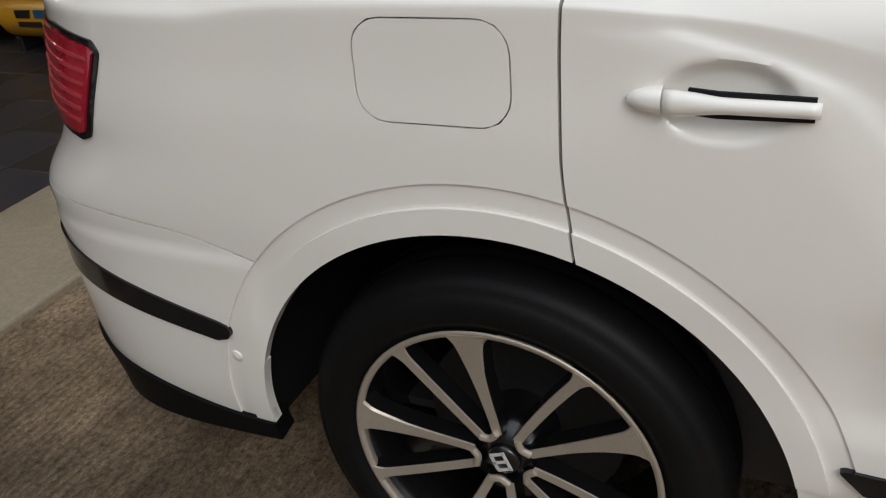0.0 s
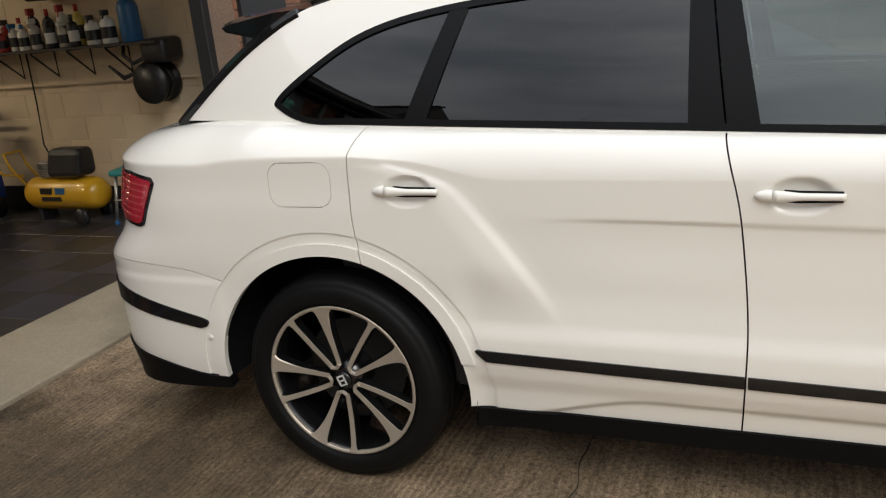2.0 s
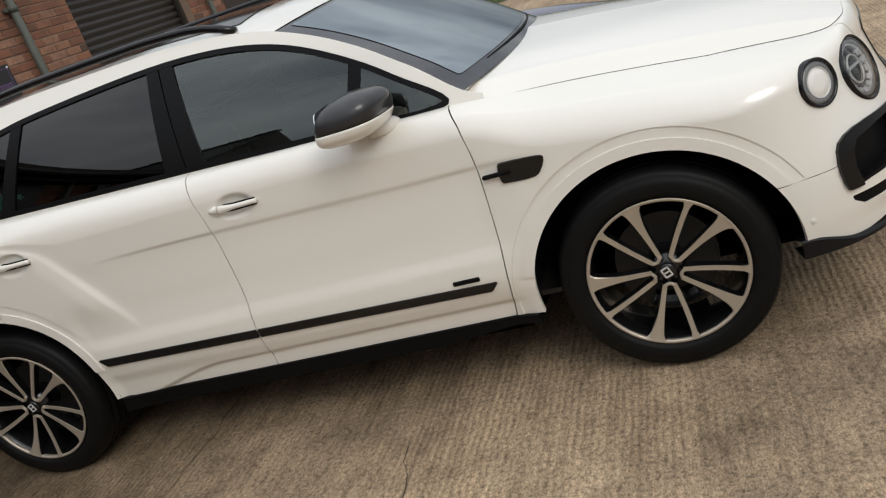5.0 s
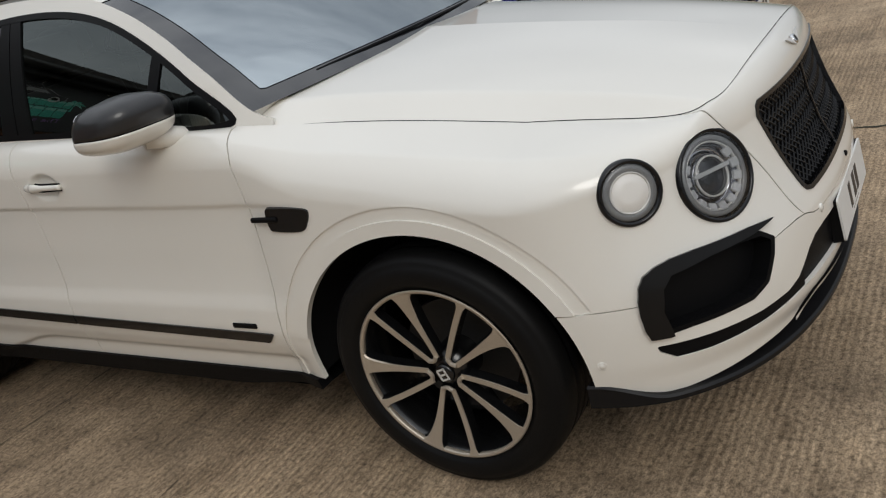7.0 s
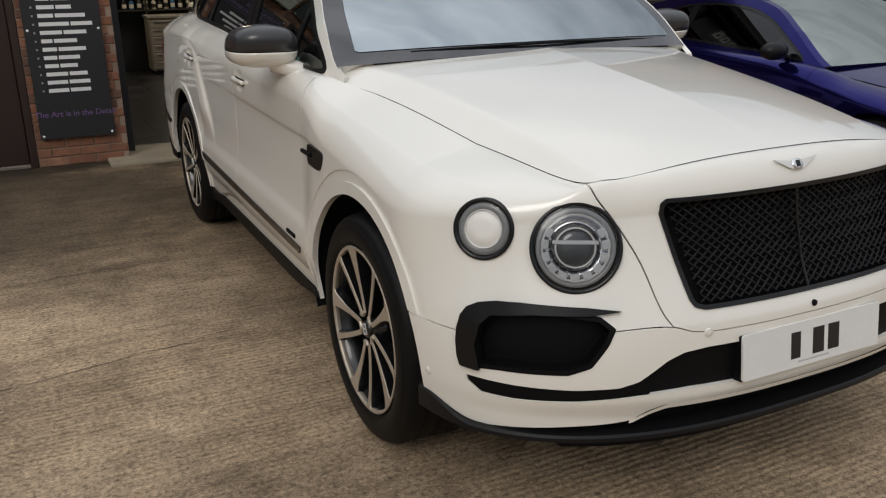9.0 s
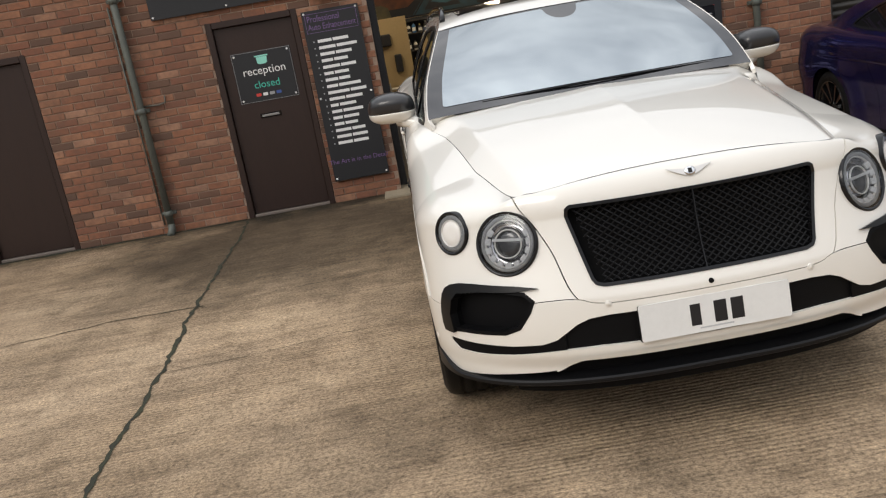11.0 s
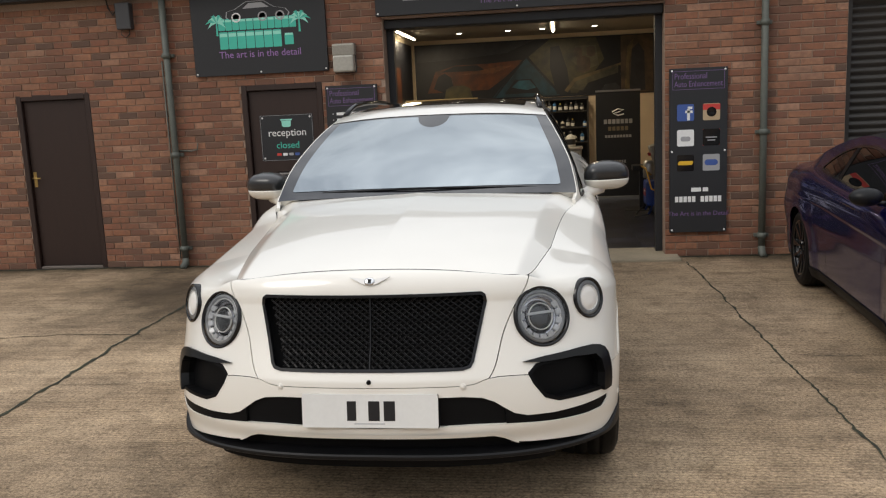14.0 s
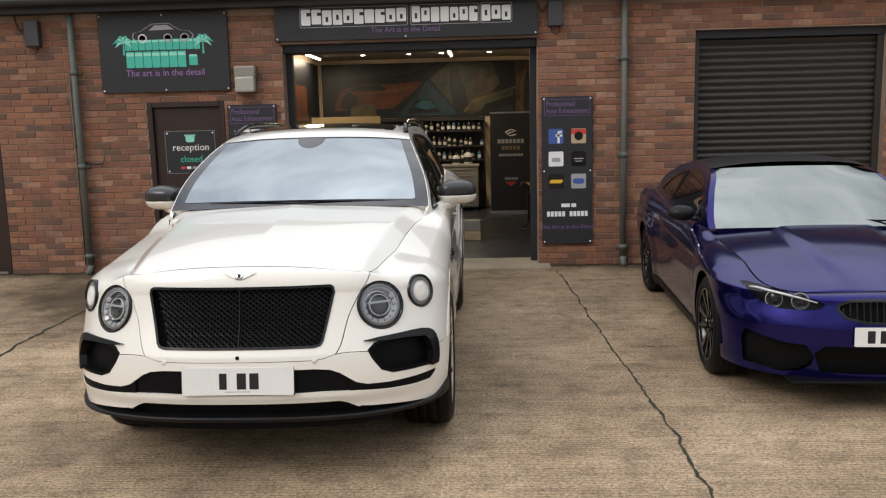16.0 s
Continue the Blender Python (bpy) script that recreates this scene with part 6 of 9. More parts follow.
# tail lamp
TAIL = poly_sd([(3.668, 1.098), (3.676, 1.110), (3.80, 1.125), (3.98, 1.12), (3.98, 0.985), (3.90, 0.948), (3.77, 0.941), (3.746, 0.949), (3.738, 0.962)])
half_panels("tail_lamp_frame", GLOSS_BLACK, skin_grid(side_u(3.3), 3.0, 170, 0.5, 0.95, 110), [lambda P: TAIL(Y(P), Z(P)) + 0.009], "black tail lamp rim", lift=0.004, flange=0.01)
TAIL_RED = material("red_tail_lamp", (0.42, 0.012, 0.03), 0.15, coat=0.8, grain=0.3, grain_scale=80, dark=(0.15, 0.003, 0.01))
TAIL_BAR = material("red_lamp_bars", (0.52, 0.05, 0.07), 0.2, coat=0.8, grain=0.2, grain_scale=60)
half_panels("tail_lamp", TAIL_RED, skin_grid(side_u(3.3), 3.0, 170, 0.5, 0.95, 110), [lambda P: TAIL(Y(P), Z(P)) - 0.004], "red tail lamp", lift=0.008, flange=0.01)
for k in range(7):
    zz = 0.952 + 0.0235 * k
    half_panels("lamp_bar", TAIL_BAR, skin_grid(side_u(3.3), 3.0, 120, 0.5, 0.95, 160),
                [lambda P: TAIL(Y(P), Z(P)) - 0.014, lambda P, zz=zz: 0.0035 - np.abs(Z(P) - zz - 0.05 * (Y(P) - 3.8))], lift=0.010, flange=0.003)

# splitter
us = np.linspace(0, 0.90, 60)
ring = skin(us, np.full(60, 0.14))
N2 = np.gradient(ring[:, :2], axis=0)
N2 = np.stack([-N2[:, 1], N2[:, 0]], 1)
N2 /= np.linalg.norm(N2, axis=1)[:, None]
N2 *= np.where(N2[:, 1:2] > 0, -1, 1)
N2[-1] = N2[-2]
flick = 0.048 * sm(0.70, 0.88, us)
V, F = [], []
for i, (p, n2) in enumerate(zip(ring, N2)):
    o = 0.018 * (1 - 0.5 * sm(0.7, 0.90, us[i]))
    zt = 0.366 - 0.012 * us[i]
    for (k, z) in ((-0.10, zt + 0.012), (o - 0.006, zt + flick[i]), (o, zt - 0.006 + flick[i]), (o, zt - 0.018), (o - 0.01, zt - 0.024), (-0.10, zt - 0.018)):
        V.append((p[0] + n2[0] * k, p[1] + n2[1] * k, z))
for i in range(59):
    for j in range(5):
        F.append((i * 6 + j, i * 6 + j + 1, (i + 1) * 6 + j + 1, (i + 1) * 6 + j))
mesh_of("front_splitter", V, F, CARBON, suv, both=True, label="black carbon front splitter")
# bright line above the splitter
V, F = front_half(0.6, 100, 150)
for c in (lambda P: Z(P) - low_edge(X(P)) + 0.002, lambda P: low_edge(X(P)) + 0.012 - Z(P), lambda P: 0.56 - X(P)):
    V, F = clip(V, F, c)
V, F = sheet(V, F, 0.010, 0.0)
mesh_of("lip_moulding", V, F, PAINT, suv, both=True)

# bonnet
nv = 110
cowl = lambda x: 0.385 + 0.17 * (np.abs(x) / 0.8) ** 2
ny = 130
yy, ss = np.meshgrid(-0.8045 + 1.42 * np.linspace(0, 1, ny) ** 2.0, np.linspace(0, 1, nv), indexing="ij")
my = np.clip((Y0F - yy) / 0.505, 0, 1)
lim = np.where(yy < Y0F, 0.695 * np.clip(1 - my ** 12, 0, 1) ** (1 / 12) * (1 - 0.144 * my), edge_x(yy))
hx = lim * ss
yy = front_bow(hx, yy)
V = np.stack([hx, yy, hood_z(hx, yy)], -1).reshape(-1, 3)
F = grid_faces(ny, nv)
V, F = clip(V, F, lambda P: cowl(X(P)) - Y(P))
V, F = clip(V, F, lambda P: np.where(Y(P) > 0.25, edge_x(Y(P)) - X(P) - 0.04 * np.clip(Y(P) - 0.33, 0, 1), 1.0))
V = V + np.array([0, 0, 0.002])
V[:, 0] *= 0.9975
mesh_of("bonnet", V, F, PAINT, suv, both=True, flip=True)
mesh_of("engine_bay_cover", np.array([(0, -0.75, 0.93), (0.6, -0.68, 0.93), (0.68, 0.3, 1.06), (0.80, 0.62, 1.09), (0, 0.62, 1.12)]), [(0, 1, 2, 3, 4)], LINER, suv, both=True)

# cabin sides
ny, nt = 330, 90
yy, tt = np.meshgrid(np.linspace(0.42, 3.86, ny), np.linspace(0, 1, nt), indexing="ij")
zz = edge_z(yy) + (np.maximum(cant_z(yy), edge_z(yy) + 0.0005) - edge_z(yy)) * tt
CABIN = (np.stack([cabin_x(yy, zz), yy, zz], -1).reshape(-1, 3), grid_faces(ny, nt))
DLO = poly_sd(round_poly([(0.600, 1.180), (0.775, 1.340), (0.98, 1.466), (1.203, 1.562), (1.45, 1.618), (1.765, 1.643), (2.19, 1.637), (2.60, 1.612), (2.88, 1.553), (3.09, 1.44), (3.205, 1.352),
                          (3.185, 1.315), (3.07, 1.272), (2.86, 1.262), (2.3, 1.240), (1.72, 1.217), (1.05, 1.191)], 6))
half_panels("cabin_side", PAINT, CABIN, [lambda P: -DLO(Y(P), Z(P)), lambda P: cant_z(Y(P)) - edge_z(Y(P)) - 0.004, lambda P: Y(P) - 0.475], flange=0.02)
half_panels("window_trim", PILLAR, CABIN, [lambda P: DLO(Y(P), Z(P)) - 0.001, lambda P: 0.021 - DLO(Y(P), Z(P))], "black window surround", lift=0.003, flange=0.015)
GLASS_DARK = clear_glass("dark_privacy_glass", (0.016, 0.018, 0.020), ior=1.62)
GLASS_FRONT = clear_glass("lightly_tinted_glass", (0.30, 0.34, 0.325), ior=1.95, sheen=(0.92, 1.0, 0.97))
GLASS_SCREEN = clear_glass("windscreen_glass", (0.018, 0.020, 0.022), ior=5.4, sheen=(0.86, 0.945, 1.0))
BAND = material("ceramic_band_under_glass", (0.012, 0.012, 0.015), 0.03, grain=0.2, grain_scale=60)
BAND.node_tree.nodes["Principled BSDF"].inputs["IOR"].default_value = 1.9
bp = lambda z: 1.722 + 0.13 * (z - 1.21)            # door joint at the B pillar
qp = lambda z: 2.690 - 0.36 * (z - 1.25)            # joint of rear door and fixed pane
pk = lambda z: (1.64 - z) / 0.42                 # pillars widen downwards
mp = lambda z: 1.00 - 0.28 * (z - 1.2)              # mirror triangle
half_panels("b_pillar", PILLAR, CABIN, [lambda P: DLO(Y(P), Z(P)) - 0.02, lambda P: Y(P) - bp(Z(P)) + 0.066 + 0.025 * pk(Z(P)), lambda P: bp(Z(P)) - 0.003 - Y(P)], "gloss black pillar", lift=0.002)
half_panels("b_pillar", PILLAR, CABIN, [lambda P: DLO(Y(P), Z(P)) - 0.02, lambda P: Y(P) - bp(Z(P)) - 0.003, lambda P: bp(Z(P)) + 0.058 + 0.045 * pk(Z(P)) - Y(P)], "gloss black pillar", lift=0.002)
half_panels("rear_pillar", PILLAR, CABIN, [lambda P: DLO(Y(P), Z(P)) - 0.02, lambda P: Y(P) - qp(Z(P)) + 0.05, lambda P: qp(Z(P)) + 0.008 + 0.022 * pk(Z(P)) - Y(P)], "gloss black pillar", lift=0.002)
half_panels("mirror_pillar", PILLAR, CABIN, [lambda P: DLO(Y(P), Z(P)) - 0.02, lambda P: Y(P) - mp(Z(P)) + 0.05, lambda P: mp(Z(P)) - Y(P)], "black quarter light bar", lift=0.001)
for gm, lo, hi in ((GLASS_FRONT, lambda z: 0 * z + 0.3, lambda z: mp(z) - 0.045), (GLASS_FRONT, mp, lambda z: bp(z) - 0.06), (GLASS_DARK, lambda z: bp(z) + 0.05, lambda z: qp(z) - 0.045), (GLASS_DARK, qp, lambda z: 0 * z + 3.6)):
    for o in half_panels("side_window", gm, CABIN, [lambda P: DLO(Y(P), Z(P)) - 0.02, lambda P, lo=lo: Y(P) - lo(Z(P)), lambda P, hi=hi: hi(Z(P)) - Y(P)], "dark glossy side window", lift=-0.004, flange=0):
        o.visible_shadow = False

# windscreen
nt, ns = 70, 60
tt, s = np.meshgrid(np.linspace(0, 1, nt), np.linspace(0, 1, ns), indexing="ij")
ey = 0.535 + (1.225 - 0.535) * tt
ez = cant_z(ey)
ex = cabin_x(ey, ez)
cy = 0.365 + (1.095 - 0.365) * tt
cz = 1.238 + (1.648 - 1.238) * tt + 0.018 * np.sin(np.pi * tt)
SCREEN = (np.stack([ex * s, cy + (ey - cy) * s ** 2.2, cz + (ez - cz) * s ** 2.4], -1).reshape(-1, 3), grid_faces(nt, ns), (tt.ravel(), s.ravel()))
edge_field = np.minimum.reduce([(1 - SCREEN[2][1]) * 0.66 - 0.066, SCREEN[2][0] * 1.0 - 0.075, (1 - SCREEN[2][0]) * 1.0 - 0.03])
edge_field = np.minimum(edge_field, 0.08 * ((SCREEN[2][1] * 0.62 / 0.085) ** 2 + ((SCREEN[2][0] - 0.97) / 0.17) ** 2 - 1))
Vg, Fg = clip(SCREEN[0], SCREEN[1], lambda P: edge_field)
o = mesh_of("windscreen", Vg, Fg, GLASS_SCREEN, suv, both=True, label="windscreen reflecting the grey sky", flip=True)
o.visible_shadow = False
Vb, Fb = clip(SCREEN[0], SCREEN[1], lambda P: -edge_field)
mesh_of("windscreen_band", Vb + np.array([0, 0.002, -0.002]), Fb, BAND, suv, both=True, label="black ceramic border of the windscreen", flip=True)
# roof
ny, ns = 140, 50
yy, s = np.meshgrid(np.linspace(1.225, 3.20, ny), np.linspace(0, 1, ns), indexing="ij")
xe = cabin_x(yy, cant_z(yy))
fr = 0.13 * (1 - s ** 2.2) * sm(1.75, 1.225, yy)
mid = ip(yy, (1.225, 1.40, 1.9, 2.5, 3.2), (1.648, 1.697, 1.735, 1.73, 1.685))
ROOF = (np.stack([xe * s, yy - fr, cant_z(yy) + (mid - cant_z(yy)) * (1 - s ** 2.6)], -1).reshape(-1, 3), grid_faces(ny, ns))
pano = lambda P: np.minimum.reduce([Y(P) - 1.42, 2.95 - Y(P), 0.53 - X(P)])
Vr, Fr = clip(*ROOF, lambda P: -pano(P))
mesh_of("roof", Vr, Fr, PAINT, suv, both=True, flip=True)
Vr, Fr = clip(*ROOF, pano)
mesh_of("roof_glass", Vr + np.array([0, 0, 0.004]), Fr, GLOSS_BLACK, suv, both=True, label="black panoramic glass roof", flip=True)
# tailgate glass and spoiler
nt, ns = 40, 30
tt, s = np.meshgrid(np.linspace(0, 1, nt), np.linspace(0, 1, ns), indexing="ij")
ey = 3.20 + (3.84 - 3.20) * tt
ez = cant_z(ey)
ex = cabin_x(ey, np.maximum(ez, edge_z(ey)))
V = np.stack([ex * s, ey + 0.09 * (1 - s ** 2.5), ez + 0.03 * (1 - s ** 2)], -1).reshape(-1, 3)
mesh_of("tailgate_glass", V, grid_faces(nt, ns), GLOSS_BLACK, suv, both=True, label="black tailgate glass", flip=True)
tail_top = skin(np.linspace(2.0, 3.0, 40)[:, None], np.array([[1.0]])).reshape(-1, 3)
V = np.vstack([tail_top, np.stack([np.zeros(40), tail_top[:, 1] - 0.0, tail_top[:, 2] + 0.0], 1) * np.array([0, 1, 1])])
mesh_of("tailgate_shelf", V, [(i, i + 1, 40 + i + 1, 40 + i) for i in range(39)], PAINT, suv, both=True)
bm = bmesh.new()
prof = [(3.14, 1.672), (3.30, 1.668), (3.60, 1.640), (3.635, 1.628), (3.62, 1.612), (3.40, 1.575), (3.24, 1.565)]
rows = []
for i in range(13):
    q = -1 + 2 * i / 12
    w = 0.615 * q
    rows.append([bm.verts.new((w * (1 - 0.05 * sm(3.2, 3.6, y)), y - 0.10 * abs(q) ** 4 * sm(3.2, 3.6, y), z - 0.03 * abs(q) ** 3)) for y, z in prof])
for A, B in zip(rows, rows[1:]):
    for j in range(len(prof)):
        bm.faces.new((A[j], A[(j + 1) % len(prof)], B[(j + 1) % len(prof)], B[j]))
bm.faces.new(rows[0])
bm.faces.new(rows[-1][::-1])
part("roof_spoiler", bm, GLOSS_BLACK, suv, "gloss black roof spoiler", smooth=False)
# dark strips beside the tailgate
for sx in (-1, 1):
    pts = [(sx * (cabin_x(y, cant_z(y)) - 0.004), y + 0.012, cant_z(y) - 0.004) for y in np.linspace(3.14, 3.66, 12)]
    part("tailgate_strip", tube(bmesh.new(), pts, 0.020, 8), GLOSS_BLACK, suv)
# roof rails
for sx in (-1, 1):
    ys = np.linspace(1.40, 3.10, 26)
    pts = []
    for i, y in enumerate(ys):
        lift = 0.045 * math.sin(math.pi * min(1, (i + 0.5) / 4) / 2) * math.sin(math.pi * min(1, (25.5 - i) / 4) / 2) ** 1
        pts.append((sx * (cabin_x(y, cant_z(y)) - 0.018), y, cant_z(y) + lift))
    part("roof_rail", tube(bmesh.new(), pts, 0.017, 10), GLOSS_BLACK, suv, "gloss black roof rail", smooth=True)

# underbody and wheel wells
mesh_of("underbody", np.array([(0, -0.80, 0.30), (0.70, -0.55, 0.30), (0.66, -0.5, 0.27), (0.66, 0.5, 0.27), (0.90, 0.55, 0.26), (0.90, 2.45, 0.26), (0.66, 2.5, 0.27), (0.66, 3.5, 0.30), (0.85, 3.6, 0.33), (0.7, 3.95, 0.34), (0, 3.98, 0.34)]),
        [tuple(range(11))], LINER, suv, both=True)
for cyl in (0.0, AX_R):
    for sx in (-1, 1):
        bm = bmesh.new()
        rows = []
        for i in range(33):
            a = radians(-6 + 192 * i / 32)
            rows.append([bm.verts.new((sx * xx, cyl + 1.03 * rr * math.cos(a), HUB_Z + rr * math.sin(a))) for xx, rr in ((0.58, 0.03), (0.58, 0.49), (0.90, 0.488), (0.955, 0.482))])
        for A, B in zip(rows, rows[1:]):
            for j in range(3):
                bm.faces.new((A[j], A[j + 1], B[j + 1], B[j]))
        part("wheel_well", bm, LINER, suv, smooth=True)


# ---- wheels ----
RIM_SILVER = material("machined_bronze_silver", (0.54, 0.475, 0.39), 0.40, metal=0.55, grain=0.25, grain_scale=220, stain=0.15, stain_scale=9)
RIM_BLACK = material("gloss_black_rim", (0.006, 0.006, 0.0065), 0.25, coat=0.4, grain=0.3, grain_scale=120)
DISC = material("brake_steel", (0.035, 0.034, 0.033), 0.45, metal=0.6, grain=0.4, grain_scale=90)
CHROME = material("chrome", (0.75, 0.75, 0.76), 0.08, metal=1.0, grain=0.1, grain_scale=60)
PALE_METAL = material("pale_satin_metal", (0.72, 0.71, 0.69), 0.4, metal=0.2, grain=0.1, grain_scale=60)


def arm(bm, a0, w0, flare, lean, lift, edge, z_of, back=0.03, r0=0.056, r1=0.262, n=18):
    """A spoke from the hub outwards: slim, straight on one side, sweeping wide to the rim on the other; edge widens the black body under the bright face."""
    top, low = [], []
    for i in range(n + 1):
        t = i / n
        r = r0 + (r1 - r0) * t
        a = a0 + lean * t
        fillet = 0.011 * max(0.0, (t - 0.86) / 0.14) ** 2
        wa = w0 + 0.0015 * t + fillet + edge
        wb = w0 + 0.0015 * t + flare * t ** 3.0 + fillet + (0.012 if flare else 0.0) * max(0.0, (t - 0.86) / 0.14) ** 2 + edge
        z = z_of(r) + lift
        c, s = math.cos(a), math.sin(a)
        for lst, k, zz in ((top, 1.0, z), (low, 1.12, z - back)):
            pair = (Vector((r * c - wa * k * s, r * s + wa * k * c, 0)), Vector((r * c + wb * k * s, r * s - wb * k * c, 0)))
            lst.append([p * min(1.0, (r1 - 0.001) / p.length) + Vector((0, 0, zz)) for p in pair])
    tv = [[bm.verts.new(p) for p in q] for q in top]
    lv = [[bm.verts.new(p) for p in q] for q in low]
    for i in range(n):
        bm.faces.new((tv[i][0], tv[i + 1][0], tv[i + 1][1], tv[i][1])[::-1])
        bm.faces.new((tv[i][0], lv[i][0], lv[i + 1][0], tv[i + 1][0])[::-1])
        bm.faces.new((tv[i][1], tv[i + 1][1], lv[i + 1][1], lv[i][1])[::-1])
    bm.faces.new((tv[0][0], tv[0][1], lv[0][1], lv[0][0])[::-1])
    bm.faces.new((tv[n][0], lv[n][0], lv[n][1], tv[n][1])[::-1])


def alloy_wheel(parent, m, face, spoke, spin=0.0, tyre_r=0.395, rim_r=0.289, width=0.285, bright=0.003, units=5, double=True, badge=True, well=None):
    """A tyre on an alloy rim; local z points outwards from the car."""
    w = empty("wheel")
    w.parent = parent
    w.matrix_basis = m
    h = width / 2
    k = tyre_r - rim_r
    tyre_prof = [(rim_r - 0.012, -h + 0.03), (rim_r + 0.01, -h + 0.012), (rim_r + k * 0.5, -h), (tyre_r - 0.022, -h + 0.014), (tyre_r - 0.006, -h + 0.035), (tyre_r, -h + 0.07)]
    for g in (-0.055, 0.0, 0.055):
        tyre_prof += [(tyre_r, g - 0.008), (tyre_r - 0.007, g - 0.005), (tyre_r - 0.007, g + 0.005), (tyre_r, g + 0.008)]
    tyre_prof += [(tyre_r, h - 0.07), (tyre_r - 0.006, h - 0.035), (tyre_r - 0.014, h - 0.022), (tyre_r - 0.024, h - 0.014), (tyre_r - 0.030, h - 0.0135), (tyre_r - 0.036, h - 0.008), (rim_r + k * 0.5, h - 0.002), (rim_r + 0.022, h - 0.004),
                  (rim_r + 0.014, h - 0.007), (rim_r + 0.006, h - 0.016), (rim_r - 0.004, h - 0.02)]
    tyre = part("tyre", lathe(bmesh.new(), tyre_prof, 72), RUBBER, w, "black road tyre", smooth=True)
    rim = part("rim_barrel", lathe(bmesh.new(), [(rim_r - 0.002, h - 0.022), (rim_r - 0.006, h - 0.026), (rim_r - 0.016, h - 0.045), (rim_r - 0.024, h - 0.09), (rim_r - 0.03, -h + 0.05), (rim_r, -h + 0.03)], 64), RIM_BLACK, w, "gloss black barrel", smooth=True)
    part("rim_lip", lathe(bmesh.new(), [(rim_r - 0.004, h - 0.016), (rim_r, h - 0.012), (rim_r - 0.004, h - 0.010), (rim_r - 0.012, h - 0.012), (rim_r - 0.014, h - 0.018), (rim_r - 0.010, h - 0.03)], 72), face, rim, "bright rim edge", smooth=True)
    z_of = lambda r: h - 0.031 + 0.022 * (r / rim_r) ** 2
    step = 2 * math.pi / units
    r1 = rim_r - 0.011
    for i in range(units):
        a = spin + i * step
        for off, flare, nm in ((-step * 0.235, 0.040, "spoke"), (step * 0.235, 0.0, "spoke")) if double else ((0, 0.03, "spoke"),):
            lean = (0.07 if off < 0 else -0.07) if double else 0.0
            b = bmesh.new()
            arm(b, a + off, 0.0078, flare, lean, -0.003, 0.002, z_of, 0.034, r1=r1 + 0.006)
            sp = part(nm, b, spoke, w)
            b = bmesh.new()
            arm(b, a + off, 0.0078, flare, lean, 0.0, 0.0, z_of, 0.004, r1=r1 + 0.006)
            if bright:
                part("spoke_face", b, face, sp, "machined bright spoke face")
            else:
                b.free()
        if double:
            b = bmesh.new()
            arc = []
            for j in range(13):
                q = a + step * 0.235 * (-1 + 2 * j / 12)
                rr = 0.059 - 0.010 * math.sin(math.pi * j / 12)
                arc.append((rr * math.cos(q), rr * math.sin(q), z_of(0.06) + 0.0005))
            tube(b, arc, 0.0068, 8)
            part("spoke_root", b, face, w)
    part("hub", lathe(bmesh.new(), [(0.0, h - 0.038), (0.030, h - 0.038), (0.036, h - 0.042), (0.058, h - 0.048), (0.070, h - 0.09), (0.07, 0.0)], 32), spoke, w, smooth=True)
    if badge:
        cap = part("centre_cap", lathe(bmesh.new(), [(0.0, h - 0.024), (0.026, h - 0.025), (0.031, h - 0.030), (0.031, h - 0.06)], 28), RIM_BLACK, w, "black centre cap with a pale emblem", smooth=True)
        b = bmesh.new()
        for px, py, sx2, sy2 in ((-0.007, 0, 0.004, 0.030), (0.003, 0.0125, 0.02, 0.004), (0.003, 0, 0.02, 0.004), (0.003, -0.0125, 0.02, 0.004), (0.012, 0.006, 0.004, 0.012), (0.012, -0.006, 0.004, 0.012)):
            box(b, (px - sx2 / 2, py - sy2 / 2, h - 0.026), (px + sx2 / 2, py + sy2 / 2, h - 0.0225))
        em = part("emblem", b, PALE_METAL, cap)
        em.matrix_basis = pose(0, 0, 0, 0, 0, badge if badge is not True else 0) @ Matrix.Diagonal((1.35, 1.35, 1, 1))
    part("brake_disc", lathe(bmesh.new(), [(0.06, 0.0), (0.19, 0.0), (0.19, -0.03), (0.06, -0.03)], 40), DISC, w)
    cal = tube(bmesh.new(), [(0.165 * math.cos(radians(150 + 60 * i / 8)), 0.165 * math.sin(radians(150 + 60 * i / 8)), 0.0) for i in range(9)], 0.033, 8)
    part("brake_caliper", cal, RIM_BLACK, w)
    return w


for wy in (0.0, AX_R):
    for sx in (-1, 1):
        m = pose(sx * (0.955 - 0.1425 + 0.028), wy + (0.006 if wy else 0.0), HUB_Z + (-0.006 if wy else 0.003), 0, 90 * sx, 0)
        alloy_wheel(suv, m, RIM_SILVER, RIM_BLACK, spin=radians(25.5 if wy else 31) * (1 if sx < 0 else -1), badge=112.0, tyre_r=0.388 if wy else 0.395, rim_r=0.286 if wy else 0.289)

MIRROR_CAP = material("dark_grey_mirror_cap", (0.026, 0.026, 0.028), 0.3, spec=0.4, coat=0.35, coat_rough=0.05, grain=0.3, grain_scale=200)


